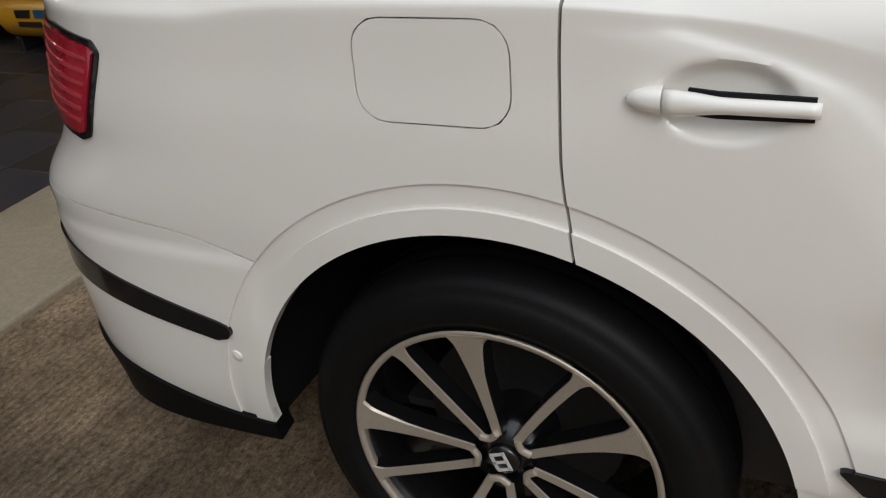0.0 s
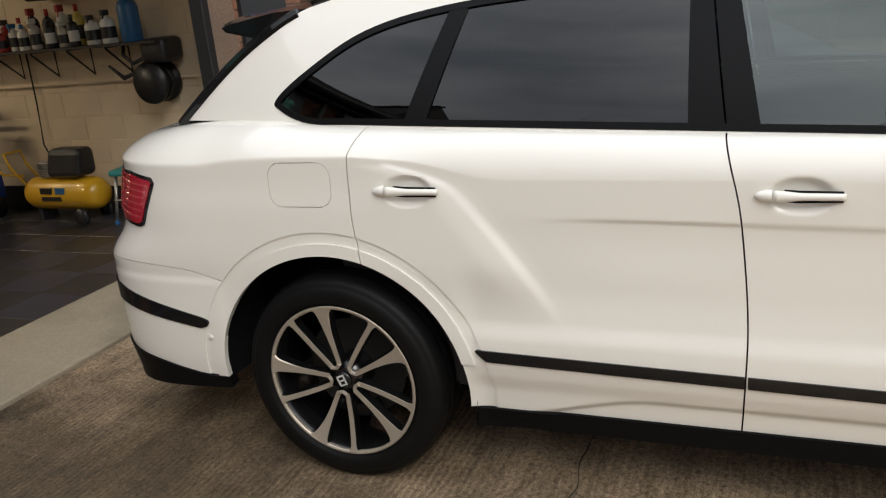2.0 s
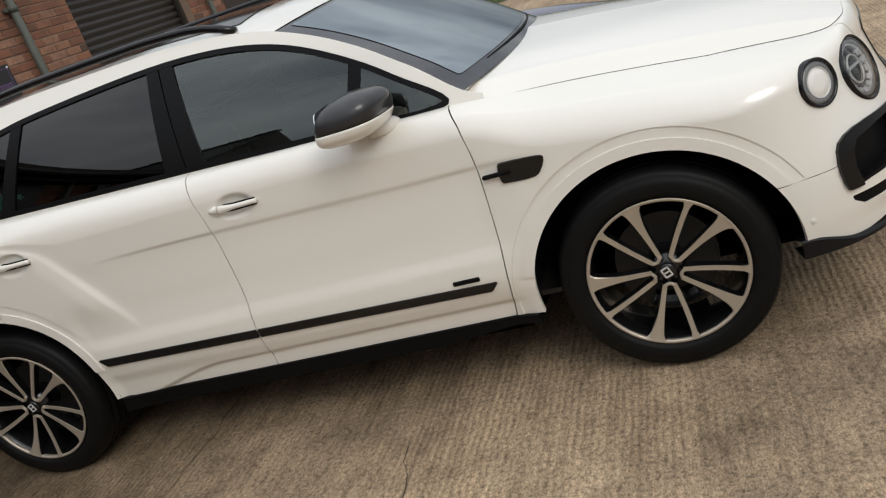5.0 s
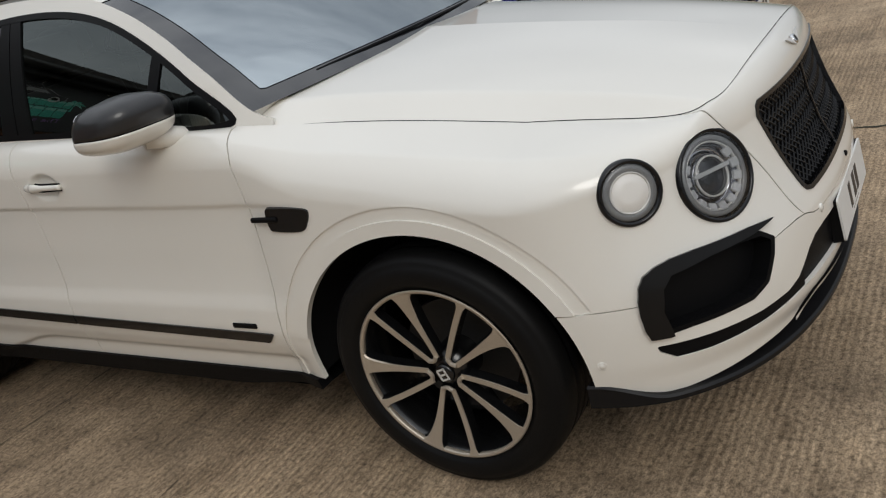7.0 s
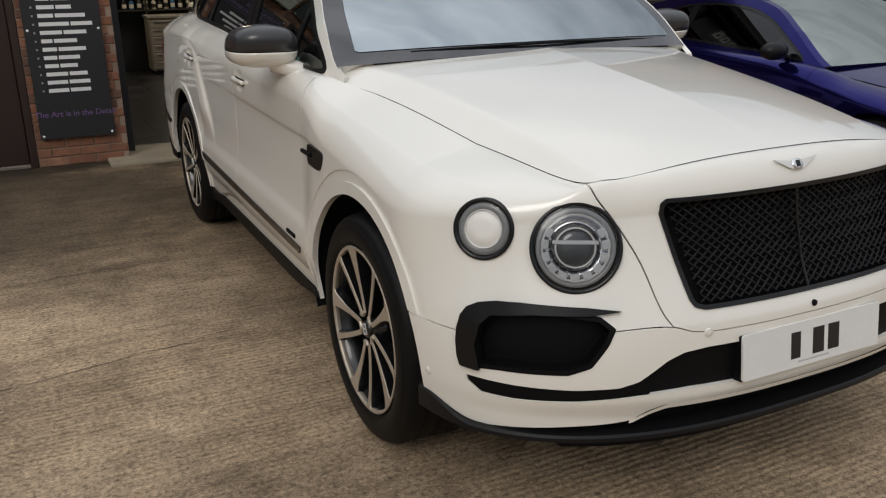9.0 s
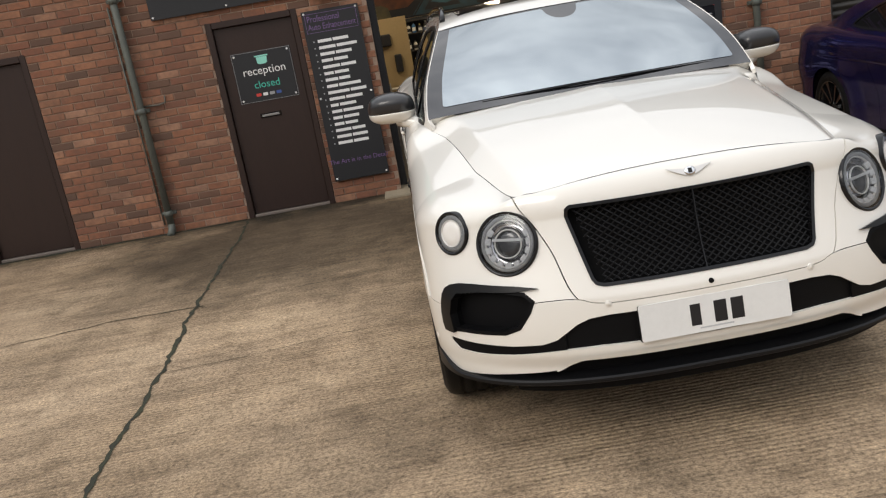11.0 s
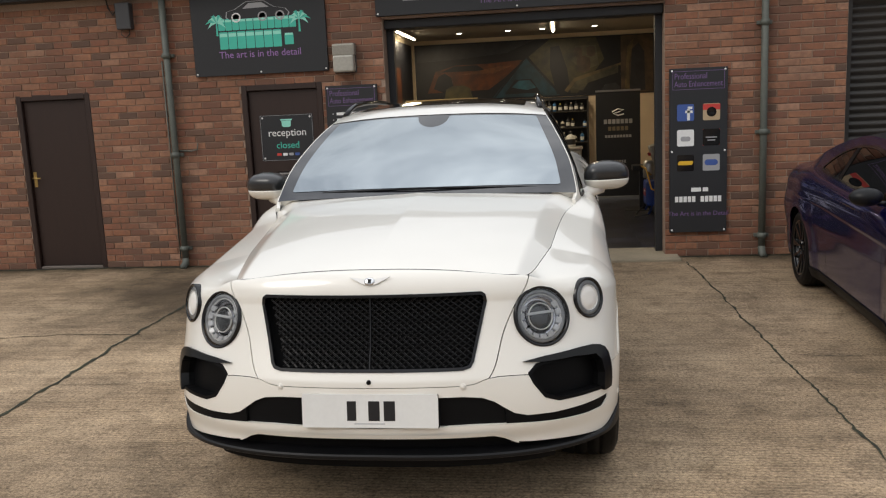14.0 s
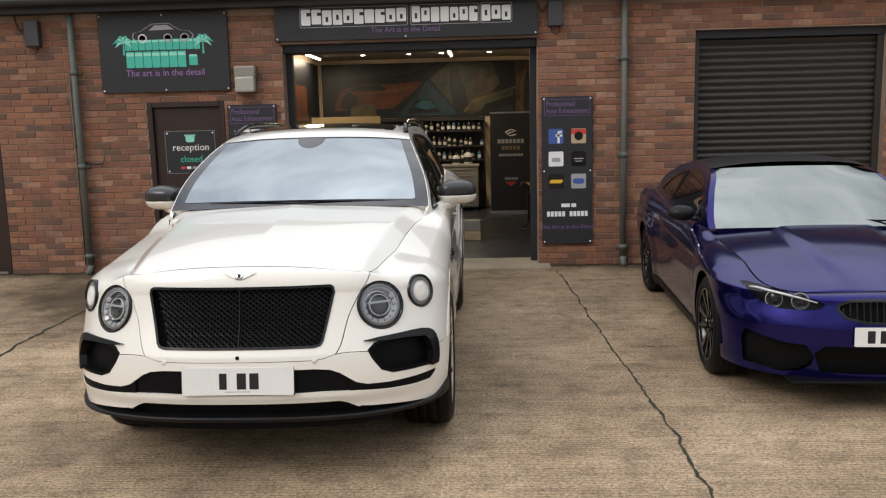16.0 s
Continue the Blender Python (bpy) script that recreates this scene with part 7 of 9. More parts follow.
# ---- lamps, grille, plate, handles, mirrors, cabin of the white car ----
LENS = clear_glass("lamp_lens", (0.96, 0.97, 0.98), ior=1.45)
LAMP_GREY = material("frosted_lamp_ring", (0.55, 0.56, 0.57), 0.25, grain=0.3, grain_scale=300, coat=0.5)
LAMP_MID = material("smoked_lamp_ring", (0.27, 0.275, 0.28), 0.3, grain=0.3, grain_scale=300, coat=0.5)
LAMP_CHROME = material("dark_chrome", (0.52, 0.52, 0.54), 0.12, metal=1.0, grain=0.3, grain_scale=70)
LED_CLEAR = material("clear_led_block", (0.62, 0.63, 0.65), 0.15, grain=0.3, grain_scale=90, coat=0.6, dark=(0.2, 0.2, 0.21))
PALE_CAP = material("white_lamp_disc", (0.82, 0.80, 0.76), 0.4, grain=0.05, grain_scale=200)
LAMP_DARK = material("dark_projector", (0.022, 0.023, 0.026), 0.12, coat=0.5, grain=0.2, grain_scale=70)
PLATE_WHITE = material("white_number_plate", (0.78, 0.78, 0.76), 0.35, grain=0.08, grain_scale=60, stain=0.08, stain_scale=6)
PLATE_INK = material("plate_ink", (0.012, 0.012, 0.014), 0.4, grain=0.2, grain_scale=50)


def skin_at(y, z):
    vs = np.linspace(0, 1, 700)
    c = skin(np.full(700, side_u(y)), vs)
    i = int(np.argmin(np.abs(c[:, 2] - z)))
    return Vector(c[i])


def ring_on(c, n):
    return Matrix.Translation(c) @ n.to_track_quat("Z", "Y").to_matrix().to_4x4()


for sx in (-1, 1):
    for k, (c, n) in enumerate(LAMPS):
        M = ring_on(Vector((sx * c.x, c.y, c.z)), Vector((sx * n.x, n.y, n.z)))
        r = LAMP_R[k]
        lamp = part("headlight" if k == 0 else "side_lamp", lathe(bmesh.new(), [(r + 0.003, -0.02), (r + 0.003, 0.007), (r - 0.002, 0.010), (r - 0.008, 0.006), (r - 0.012, -0.01), (r - 0.02, -0.045), (0, -0.06)], 56, M), GLOSS_BLACK, suv,
                    "round headlight in a gloss black ring" if k == 0 else "small round lamp in a gloss black ring", smooth=True)
        if k == 0:
            part("light_ring", lathe(bmesh.new(), [(r - 0.013, -0.006), (r - 0.015, 0.001), (r - 0.026, 0.000), (r - 0.029, -0.012)], 56, M), LAMP_MID, lamp, "smoked ring inside the headlight", smooth=True)
            part("bright_line", lathe(bmesh.new(), [(r - 0.028, -0.010), (r - 0.029, -0.004), (r - 0.032, -0.004), (r - 0.033, -0.012)], 56, M), PALE_METAL, lamp, smooth=True)
            part("reflector", lathe(bmesh.new(), [(r - 0.030, -0.012), (r - 0.036, -0.036), (0.060, -0.042), (0.059, -0.020), (0.055, -0.017)], 56, M), LAMP_CHROME, lamp, "dark chrome reflector", smooth=True)
            part("projector", lathe(bmesh.new(), [(0.055, -0.020), (0.054, -0.014), (0.03, -0.010), (0.0, -0.008)], 40, M), LAMP_DARK, lamp, "dark projector lens", smooth=True)
            part("projector_rim", lathe(bmesh.new(), [(0.054, -0.016), (0.054, -0.009), (0.050, -0.008), (0.049, -0.015)], 40, M), PALE_METAL, lamp, smooth=True)
            up = Vector((0, 0, 1))
            bm = boxed((-0.060, -0.0055, -0.016), (0.060, 0.0055, -0.003), 0.002)
            q = M.to_3x3().inverted() @ up
            ang = math.degrees(math.atan2(-q.x, q.y))
            bmesh.ops.transform(bm, matrix=M @ pose(0, 0, 0, 0, 0, ang) @ pose(0, 0.014, 0), verts=bm.verts)
            part("cross_bar", bm, LAMP_GREY, lamp, "pale bar across the lamp")
            for i in range(11):
                a = ang + 180 + (i - 5) * 24
                bm = boxed((-0.0125, -0.013, -0.02), (0.0125, 0.011, -0.006), 0.003)
                bmesh.ops.transform(bm, matrix=M @ pose(0, 0, 0, 0, 0, a) @ pose(0, 0.077, 0, 25, 0, 0), verts=bm.verts)
                part("led_block", bm, LED_CLEAR, lamp)
        else:
            part("light_ring", lathe(bmesh.new(), [(r - 0.009, -0.004), (r - 0.011, 0.002), (r - 0.026, 0.003), (r - 0.032, -0.004)], 48, M), LAMP_MID, lamp, "smoked light ring", smooth=True)
            part("bright_line", lathe(bmesh.new(), [(r - 0.0275, 0.000), (r - 0.028, 0.006), (r - 0.031, 0.006), (r - 0.0315, 0.0)], 48, M), PALE_METAL, lamp, smooth=True)
            part("centre_cap", lathe(bmesh.new(), [(r - 0.031, -0.01), (r - 0.031, 0.0), (r - 0.033, 0.004), (0.02, 0.0046), (0, 0.0047)], 44, M), PALE_CAP, lamp, "white cap in the lamp's middle", smooth=True)
        g = part("lens", lathe(bmesh.new(), [(r - 0.008, 0.006), (r - 0.03, 0.012), (r * 0.4, 0.016), (0, 0.017)] if k == 0 else [(r - 0.008, 0.005), (r - 0.018, 0.008), (r - 0.027, 0.0065)], 48, M), LENS, lamp, "clear lens", smooth=True)
        g.visible_shadow = False


def nose_y(x, z):
    su = np.linspace(0, 0.6, 200)
    v = 0.74 * (z - Z_LOW) / (roll_z(np.array([Y0F]))[0] + 0.05 - Z_LOW)
    c = skin(su, np.full(200, min(v, 0.74)))
    i = int(np.argmin(np.abs(c[:, 0] - abs(x))))
    return float(c[i, 1])


# grille: frame, backing, woven mesh
GRILLE = material("black_grille_mesh", (0.006, 0.006, 0.0068), 0.32, spec=0.2, grain=0.2, grain_scale=80)
V, F = front_half(0.6, 90, 120)
V, F = clip(V, F, lambda P: gr_in(X(P), Z(P)) + 0.022)
mesh_of("grille_backing", V + np.array([0, 0.045, 0]), F, LINER, suv, both=True)
V, F = front_half(0.6, 140, 200)
V, F = clip(V, F, lambda P: gr_in(X(P), Z(P)) + 0.001)
V, F = clip(V, F, lambda P: 0.011 - gr_in(X(P), Z(P)))
V, F = sheet(V, F, 0.004, 0.02)
mesh_of("grille_frame", V, F, GLOSS_BLACK, suv, both=True, label="black grille surround")
tabz = np.linspace(0.68, 0.98, 16)
tabx = np.linspace(0, 0.46, 12)
TAB = np.array([[nose_y(x, z) for x in tabx] for z in tabz])


def ny_at(x, z):
    i = np.clip((z - 0.68) / 0.02, 0, 14.999)
    j = np.clip(abs(x) / (0.46 / 11), 0, 10.999)
    a, b = int(i), int(j)
    f, g = i - a, j - b
    return (TAB[a, b] * (1 - f) + TAB[a + 1, b] * f) * (1 - g) + (TAB[a, b + 1] * (1 - f) + TAB[a + 1, b + 1] * f) * g


bm = bmesh.new()
for dirn in (-1, 1):
    for k in range(-30, 31):
        pts = []
        for i in range(41):
            z = 0.69 + 0.295 * i / 40
            x = k * 0.0310 + dirn * (z - 0.83) * 1.35
            if gr_in(np.array([x]), np.array([z]))[0] > 0.006:
                pts.append((x, ny_at(x, z) + 0.018 + 0.002 * dirn * math.sin((z - 0.83) * math.pi / 0.0230), z))
        if len(pts) > 2:
            tube(bm, pts[::2] if len(pts) > 5 else pts, 0.0034, 5)
part("grille_mesh", bm, GRILLE, suv, "black woven grille mesh")
part("grille_bar", tube(bmesh.new(), [(0, ny_at(0, z) + 0.008, z) for z in (0.695, 0.78, 0.87, 0.975)], 0.004, 6), GLOSS_BLACK, suv)
# winged emblem as a plain shape
em = skin(np.zeros(400), np.linspace(0.5, 1.0, 400))
i = int(np.argmin(np.abs(em[:, 2] - 1.026)))
slope = math.degrees(math.atan2(em[i + 6, 2] - em[i - 6, 2], em[i + 6, 1] - em[i - 6, 1]))
M = pose(0, em[i, 1] - 0.002, em[i, 2] + 0.002, slope, 0, 0)
part("emblem", lathe(bmesh.new(), [(0.018, 0), (0.018, 0.006), (0.012, 0.008), (0, 0.008)], 24, M @ Matrix.Diagonal((1.15, 0.9, 1, 1))), CHROME, suv, "chrome winged emblem", smooth=True)
for sx in (-1, 1):
    part("emblem_wing", plate(bmesh.new(), [(sx * a, b) for a, b in ((0.016, -0.014), (0.034, -0.007), (0.060, 0.007), (0.081, 0.019), (0.046, 0.014), (0.016, 0.010))][::sx], 0.005, M), PALE_METAL, suv)
part("emblem_letter", box(box(bmesh.new(), (-0.007, -0.009, 0.008), (-0.003, 0.009, 0.0095)), (-0.003, -0.009, 0.008), (0.007, 0.009, 0.0092)), GLOSS_BLACK, suv).matrix_basis = M
# number plate
PM = pose(0, -0.992, 0.551, 83, 0, 0)
pl = part("number_plate", plate(bmesh.new(), rounded(0.532, 0.130, 0.008, 3), 0.006, PM), PLATE_WHITE, suv, "white number plate with dark characters as plain bars")
for a, b, w2, h2 in ((-0.070, 0.0, 0.036, 0.076), (0.018, 0.0, 0.044, 0.076), (0.078, 0.0, 0.044, 0.076)):
    part("character_bar", boxed((a - w2 / 2, b - h2 / 2, 0.006), (a + w2 / 2, b + h2 / 2, 0.0068)), PLATE_INK, pl).matrix_basis = PM
part("small_print_bar", boxed((-0.06, -0.052, 0.006), (0.06, -0.047, 0.0066)), LAMP_GREY, pl).matrix_basis = PM
part("plate_holder", boxed((-0.266, -0.066, -0.03), (0.266, 0.062, -0.001)), SATIN_BLACK, suv).matrix_basis = PM
# sensors and the front camera
for px, pz in ((0.36, 0.636), (-0.36, 0.636)):
    c = Vector((px, nose_y(px, pz) - 0.001, pz))
    part("parking_sensor", lathe(bmesh.new(), [(0.0125, -0.004), (0.0125, 0.0015), (0.0105, 0.003), (0.0098, 0.001), (0.009, 0.0025), (0, 0.003)], 24, ring_on(c, Vector((0.3 * px, -1, 0.05)).normalized())), PAINT, suv, smooth=True)
part("front_camera", lathe(bmesh.new(), [(0.009, -0.004), (0.009, 0.003), (0.005, 0.005), (0, 0.005)], 20, ring_on(Vector((0, nose_y(0, 0.66) - 0.001, 0.660)), Vector((0, -1, 0)))), SATIN_BLACK, suv, smooth=True)
for sx in (-1, 1):
    c = Vector(skin(np.array([0.86]), np.array([0.74 * (0.467 - Z_LOW) / (0.90 - Z_LOW)]))[0])
    part("parking_sensor", lathe(bmesh.new(), [(0.0125, -0.004), (0.0125, 0.0015), (0.0105, 0.003), (0.0098, 0.001), (0.009, 0.0025), (0, 0.003)], 24, ring_on(Vector((sx * c.x, c.y, c.z)), Vector((sx, -0.35, 0)).normalized())), PAINT, suv, smooth=True)
    c = skin_at(3.44, 0.523)
    part("parking_sensor", lathe(bmesh.new(), [(0.0125, -0.004), (0.0125, 0.0015), (0.0105, 0.003), (0.0098, 0.001), (0.009, 0.0025), (0, 0.003)], 24, ring_on(Vector((sx * (c.x - 0.002), 3.515, c.z)), Vector((sx, 0.1, 0)).normalized())), PAINT, suv, smooth=True)

# door handles
for hy, hz in HANDLES:
    x0 = skin_at(hy + 0.12, hz).x
    for sx in (-1, 1):
        bm = bmesh.new()
        rows = []
        for i in range(15):
            t = i / 14
            y = hy + 0.062 - t * 0.175
            h = 0.0108 + 0.0062 * (1 - sm(0.0, 0.45, t)) - 0.001 * t
            d = 0.015 - 0.003 * t
            xc = x0 + 0.012 - 0.003 * t
            rows.append([bm.verts.new((sx * (xc + d * math.cos(a) * 0.8), y, hz + 0.002 - 0.002 * t + h * math.sin(a))) for a in [2 * math.pi * k / 14 for k in range(14)]])
        for A, B in zip(rows, rows[1:]):
            for k in range(14):
                f = (A[k], A[(k + 1) % 14], B[(k + 1) % 14], B[k])
                bm.faces.new(f if sx < 0 else f[::-1])
        bm.faces.new(rows[0][::-1] if sx < 0 else rows[0])
        bm.faces.new(rows[-1] if sx < 0 else rows[-1][::-1])
        hd = part("door_handle", bm, PAINT, suv, "white door handle", smooth=True)
        bm = bmesh.new()
        bmesh.ops.create_uvsphere(bm, u_segments=18, v_segments=12, radius=1, matrix=pose(sx * (x0 + 0.004), hy + 0.0635, hz + 0.002) @ Matrix.Diagonal((0.018, 0.047, 0.0175, 1)))
        bmesh.ops.bisect_plane(bm, geom=bm.verts[:] + bm.edges[:] + bm.faces[:], plane_co=(0, hy + 0.0645, 0), plane_no=(0, -1, 0), clear_outer=True)
        part("handle_end", bm, PAINT, hd, smooth=True)
        # two black bars, added as the shade behind the grip
        bm = bmesh.new()
        for dz in (0.0125, -0.0125):
            tube(bm, [(sx * (x0 + 0.003), hy + 0.035, hz + 0.002 + dz), (sx * (x0 + 0.006), hy, hz + dz), (sx * (x0 + 0.004), hy - 0.107, hz - 0.001 + dz * 0.85)], 0.0048, 6)
        part("handle_shadow_bar", bm, SATIN_BLACK, hd, "dark bars standing in for the shade behind the handle")

# wing vent
for sx in (-1, 1):
    bm = bmesh.new()
    x0 = skin_at(0.42, 0.91).x
    pts = round_poly([(0.474, 0.942), (0.440, 0.951), (0.325, 0.946), (0.300, 0.932), (0.318, 0.892), (0.350, 0.868), (0.450, 0.870), (0.476, 0.882)], 3)
    lo = [bm.verts.new((sx * (x0 - 0.006), y, z)) for y, z in pts]
    hi = [bm.verts.new((sx * (x0 + 0.008), y + (0.388 - y) * 0.05, z + (0.91 - z) * 0.08)) for y, z in pts]
    k = len(pts)
    fs = [hi] + [[lo[i], lo[(i + 1) % k], hi[(i + 1) % k], hi[i]] for i in range(k)]
    for f in fs:
        bm.faces.new(f)
    bmesh.ops.recalc_face_normals(bm, faces=bm.faces)
    vent = part("wing_vent", bm, GLOSS_BLACK, suv, "gloss black wing vent")
    part("vent_fin", boxed((min(sx * (x0 + 0.002), sx * (x0 + 0.016)), 0.43, 0.905), (max(sx * (x0 + 0.002), sx * (x0 + 0.016)), 0.535, 0.921), 0.004), SATIN_BLACK, vent)
    xb = skin_at(0.72, 0.545).x
    part("door_badge", boxed((min(sx * (xb - 0.002), sx * (xb + 0.007)), 0.668, 0.531), (max(sx * (xb - 0.002), sx * (xb + 0.007)), 0.776, 0.549), 0.003), SATIN_BLACK, suv, "small dark badge on the door")

# door mirrors
for sx in (-1, 1):
    C = Vector((sx * 1.005, 0.915, 1.252))

    def shell(z0, z1, mat, nm, parent, label, puff=1.0):
        bm = bmesh.new()
        rows = []
        n, mrow = 40, 9
        for j in range(mrow):
            zz = z0 + (z1 - z0) * j / (mrow - 1)
            q = zz / (0.098 if zz > 0 else 0.072)
            k = max(1 - abs(q) ** 3.0, 0.0) ** 0.45
            ring = []
            for i in range(n):
                a = 2 * math.pi * i / n
                c, s = math.cos(a), math.sin(a)
                ex = 0.128 * k * math.copysign(abs(c) ** 0.62, c) * puff
                ey = (0.135 if s < 0 else 0.10) * k * math.copysign(abs(s) ** (0.72 if s < 0 else 0.42), s) * puff
                ring.append(bm.verts.new((C.x + sx * ex, C.y + ey - 0.10 * (ex / 0.128) * 0.0 - 0.03 * zz / 0.1 - 0.028 * (-ex / 0.128), C.z + zz)))
            rows.append(ring)
        for A, B in zip(rows, rows[1:]):
            for i in range(n):
                f = (A[i], A[(i + 1) % n], B[(i + 1) % n], B[i])
                bm.faces.new(f if sx > 0 else f[::-1])
        bm.faces.new(rows[0] if sx < 0 else rows[0][::-1])
        bm.faces.new(rows[-1] if sx > 0 else rows[-1][::-1])
        return part(nm, bm, mat, parent, label, smooth=True)

    mir = shell(-0.068, -0.004, PAINT, "door_mirror", suv, "door mirror with white foot and black cap")
    shell(0.0, 0.097, MIRROR_CAP, "mirror_cap", mir, "gloss black mirror cap")
    shell(-0.006, 0.002, SATIN_BLACK, "mirror_joint", mir, "", 0.985)
    part("mirror_arm", tube(bmesh.new(), [(sx * 0.855, 0.80, 1.155), (sx * 0.885, 0.815, 1.172), (sx * 0.925, 0.845, 1.188), (sx * 0.97, 0.88, 1.20)], [0.030, 0.034, 0.036, 0.038], 14), PAINT, mir, smooth=True)
    part("mirror_glass", plate(bmesh.new(), rounded(0.20, 0.12, 0.04), 0.004, pose(C.x, C.y + 0.092, C.z + 0.012, 90, 0, 180)), CHROME, mir, "mirror glass")

# wipers on the dark scuttle
foot = np.array(SCREEN[0]).reshape(70, 60, 3)[0]
xb = np.minimum(foot[:, 0] * 0.985, edge_x(np.full(60, 0.47)))
near = np.stack([xb, cowl(xb) - 0.004, hood_z(xb, cowl(xb)) - 0.003], 1)
mid_row = 0.45 * near + 0.55 * foot + np.array([0, 0, 0.003])
V = np.vstack([near, mid_row, foot + np.array([0, 0.006, 0.0005])])
strip = lambda a, b: [(k * 60 + i, (k + 1) * 60 + i, (k + 1) * 60 + i + 1, k * 60 + i + 1) for k in range(2) for i in range(a, b)]
mesh_of("scuttle", V, strip(0, 50), PILLAR, suv, both=True, label="black scuttle panel", flip=True)
for mir in (True, False):
    mesh_of("scuttle_corner", V, strip(50, 59), PAINT, suv, mirror=mir, flip=True)
for x0, x1 in ((-0.55, 0.1), (0.05, 0.62)):
    xs = np.linspace(x0, x1, 7)
    part("wiper", tube(bmesh.new(), [(x, 0.40 + 0.17 * (x / 0.8) ** 2, 1.266 - 0.03 * (x / 0.8) ** 2) for x in xs], 0.005, 6), SATIN_BLACK, suv)

# seats, dashboard, wheel
TRIM = material("dark_leather", (0.030, 0.027, 0.025), 0.5, grain=0.4, grain_scale=160, bump=0.2, bump_scale=400)
HEADLINE = material("grey_headlining", (0.16, 0.155, 0.15), 0.9, grain=0.2, grain_scale=200)


def car_seat(x, y, wide=0.5, nm="seat"):
    st = part(nm, boxed((x - wide / 2, y - 0.26, 0.62), (x + wide / 2, y + 0.26, 0.80), 0.05, 3), TRIM, suv, "dark leather seat", smooth=True)
    bm = boxed((-wide / 2, -0.07, 0.0), (wide / 2, 0.07, 0.62), 0.06, 3)
    bmesh.ops.transform(bm, matrix=pose(x, y + 0.25, 0.74, -14, 0, 0), verts=bm.verts)
    part("backrest", bm, TRIM, st, smooth=True)
    bm = boxed((-0.14, -0.05, 0.0), (0.14, 0.05, 0.17), 0.04, 3)
    bmesh.ops.transform(bm, matrix=pose(x, y + 0.41, 1.37, -10, 0, 0), verts=bm.verts)
    part("headrest", bm, TRIM, st, smooth=True)


for sx in (-0.38, 0.38):
    car_seat(sx, 1.62)
    car_seat(sx, 2.55)
part("dashboard", boxed((-0.74, 0.62, 0.78), (0.74, 0.98, 1.135), 0.07, 3), TRIM, suv, "dark dashboard", smooth=True)
wm = pose(-0.38, 1.13, 1.08, 62, 0, 0)
ringp = [wm @ Vector((0.185 * math.cos(2 * math.pi * k / 32), 0.185 * math.sin(2 * math.pi * k / 32), 0)) for k in range(32)]
sw = part("steering_wheel", tube(bmesh.new(), ringp, 0.016, 8, True), TRIM, suv, "dark steering wheel", smooth=True)
part("wheel_boss", lathe(bmesh.new(), [(0.0, 0.02), (0.06, 0.015), (0.075, -0.02), (0, -0.03)], 24, wm), TRIM, sw, smooth=True)
for a in (0, 180, 270):
    part("wheel_spoke", tube(bmesh.new(), [wm @ Vector((0, 0, 0)), wm @ Vector((0.18 * math.cos(radians(a)), 0.18 * math.sin(radians(a)), 0))], 0.014, 6), TRIM, sw)
part("cabin_floor", boxed((-0.82, 0.4, 0.34), (0.82, 3.3, 0.36)), TRIM, suv)
part("boot_partition", boxed((-0.80, 2.98, 0.36), (0.80, 3.02, 1.25)), TRIM, suv)
bm = bmesh.new()
V = []
for sx in (-1, 1):
    part("door_lining", boxed((min(sx * 0.84, sx * 0.80), 0.62, 0.36), (max(sx * 0.84, sx * 0.80), 3.0, 1.16)), TRIM, suv)
part("headlining", boxed((-0.52, 1.30, 1.655), (0.52, 3.0, 1.662)), HEADLINE, suv, "grey roof lining")
part("rear_view_mirror", boxed((-0.12, 1.10, 1.555), (0.12, 1.13, 1.62), 0.015, 2), GLOSS_BLACK, suv)
part("sensor_housing", lathe(bmesh.new(), [(0.0, 0.012), (0.05, 0.010), (0.075, 0.0), (0.07, -0.02)], 20, pose(0, 1.03, 1.545, 62, 0, 0) @ Matrix.Diagonal((1, 1.4, 1, 1))), SATIN_BLACK, suv, "dark sensor housing behind the windscreen")


# ---- the blue coupe (local: front axle at y = 0) ----
coupe = tagged(empty("blue_coupe", (3.575, 0.83, 0.0), -3.0), "deep blue two-door coupe with a black roof and black wheels", "car")
BWB = 2.81
c_hood = lambda x, y: ip(y, (-0.75, -0.55, 0.0, 0.55), (0.69, 0.745, 0.865, 0.945)) - 0.055 * (np.abs(x) / 0.72) ** 2.2 + 0.018 * sm(0.36, 0.24, np.abs(x) - 0.1 * y) * sm(-0.7, -0.2, y)
c_ex = lambda y: ip(y, (-0.7, -0.15, 0.5, 1.0, 2.0, 2.7, 3.2, 3.6), (0.66, 0.705, 0.775, 0.825, 0.828, 0.81, 0.74, 0.65))


def c_ez(y):
    low = c_hood(c_ex(y), y)
    high = ip(y, (0.4, 0.8, 1.6, 2.4, 3.0, 3.6), (0.90, 0.925, 0.945, 0.985, 1.03, 1.02))
    return low + (high - low) * sm(0.3, 0.7, y)


c_zc = lambda y: ip(y, (-0.15, 0.5, 1.0, 2.2, 3.0, 3.6), (0.70, 0.76, 0.80, 0.82, 0.86, 0.88))
c_arch = lambda y, z: np.sqrt((y - np.where(y > 1.4, BWB, 0.0)) ** 2 + (z - 0.335) ** 2)


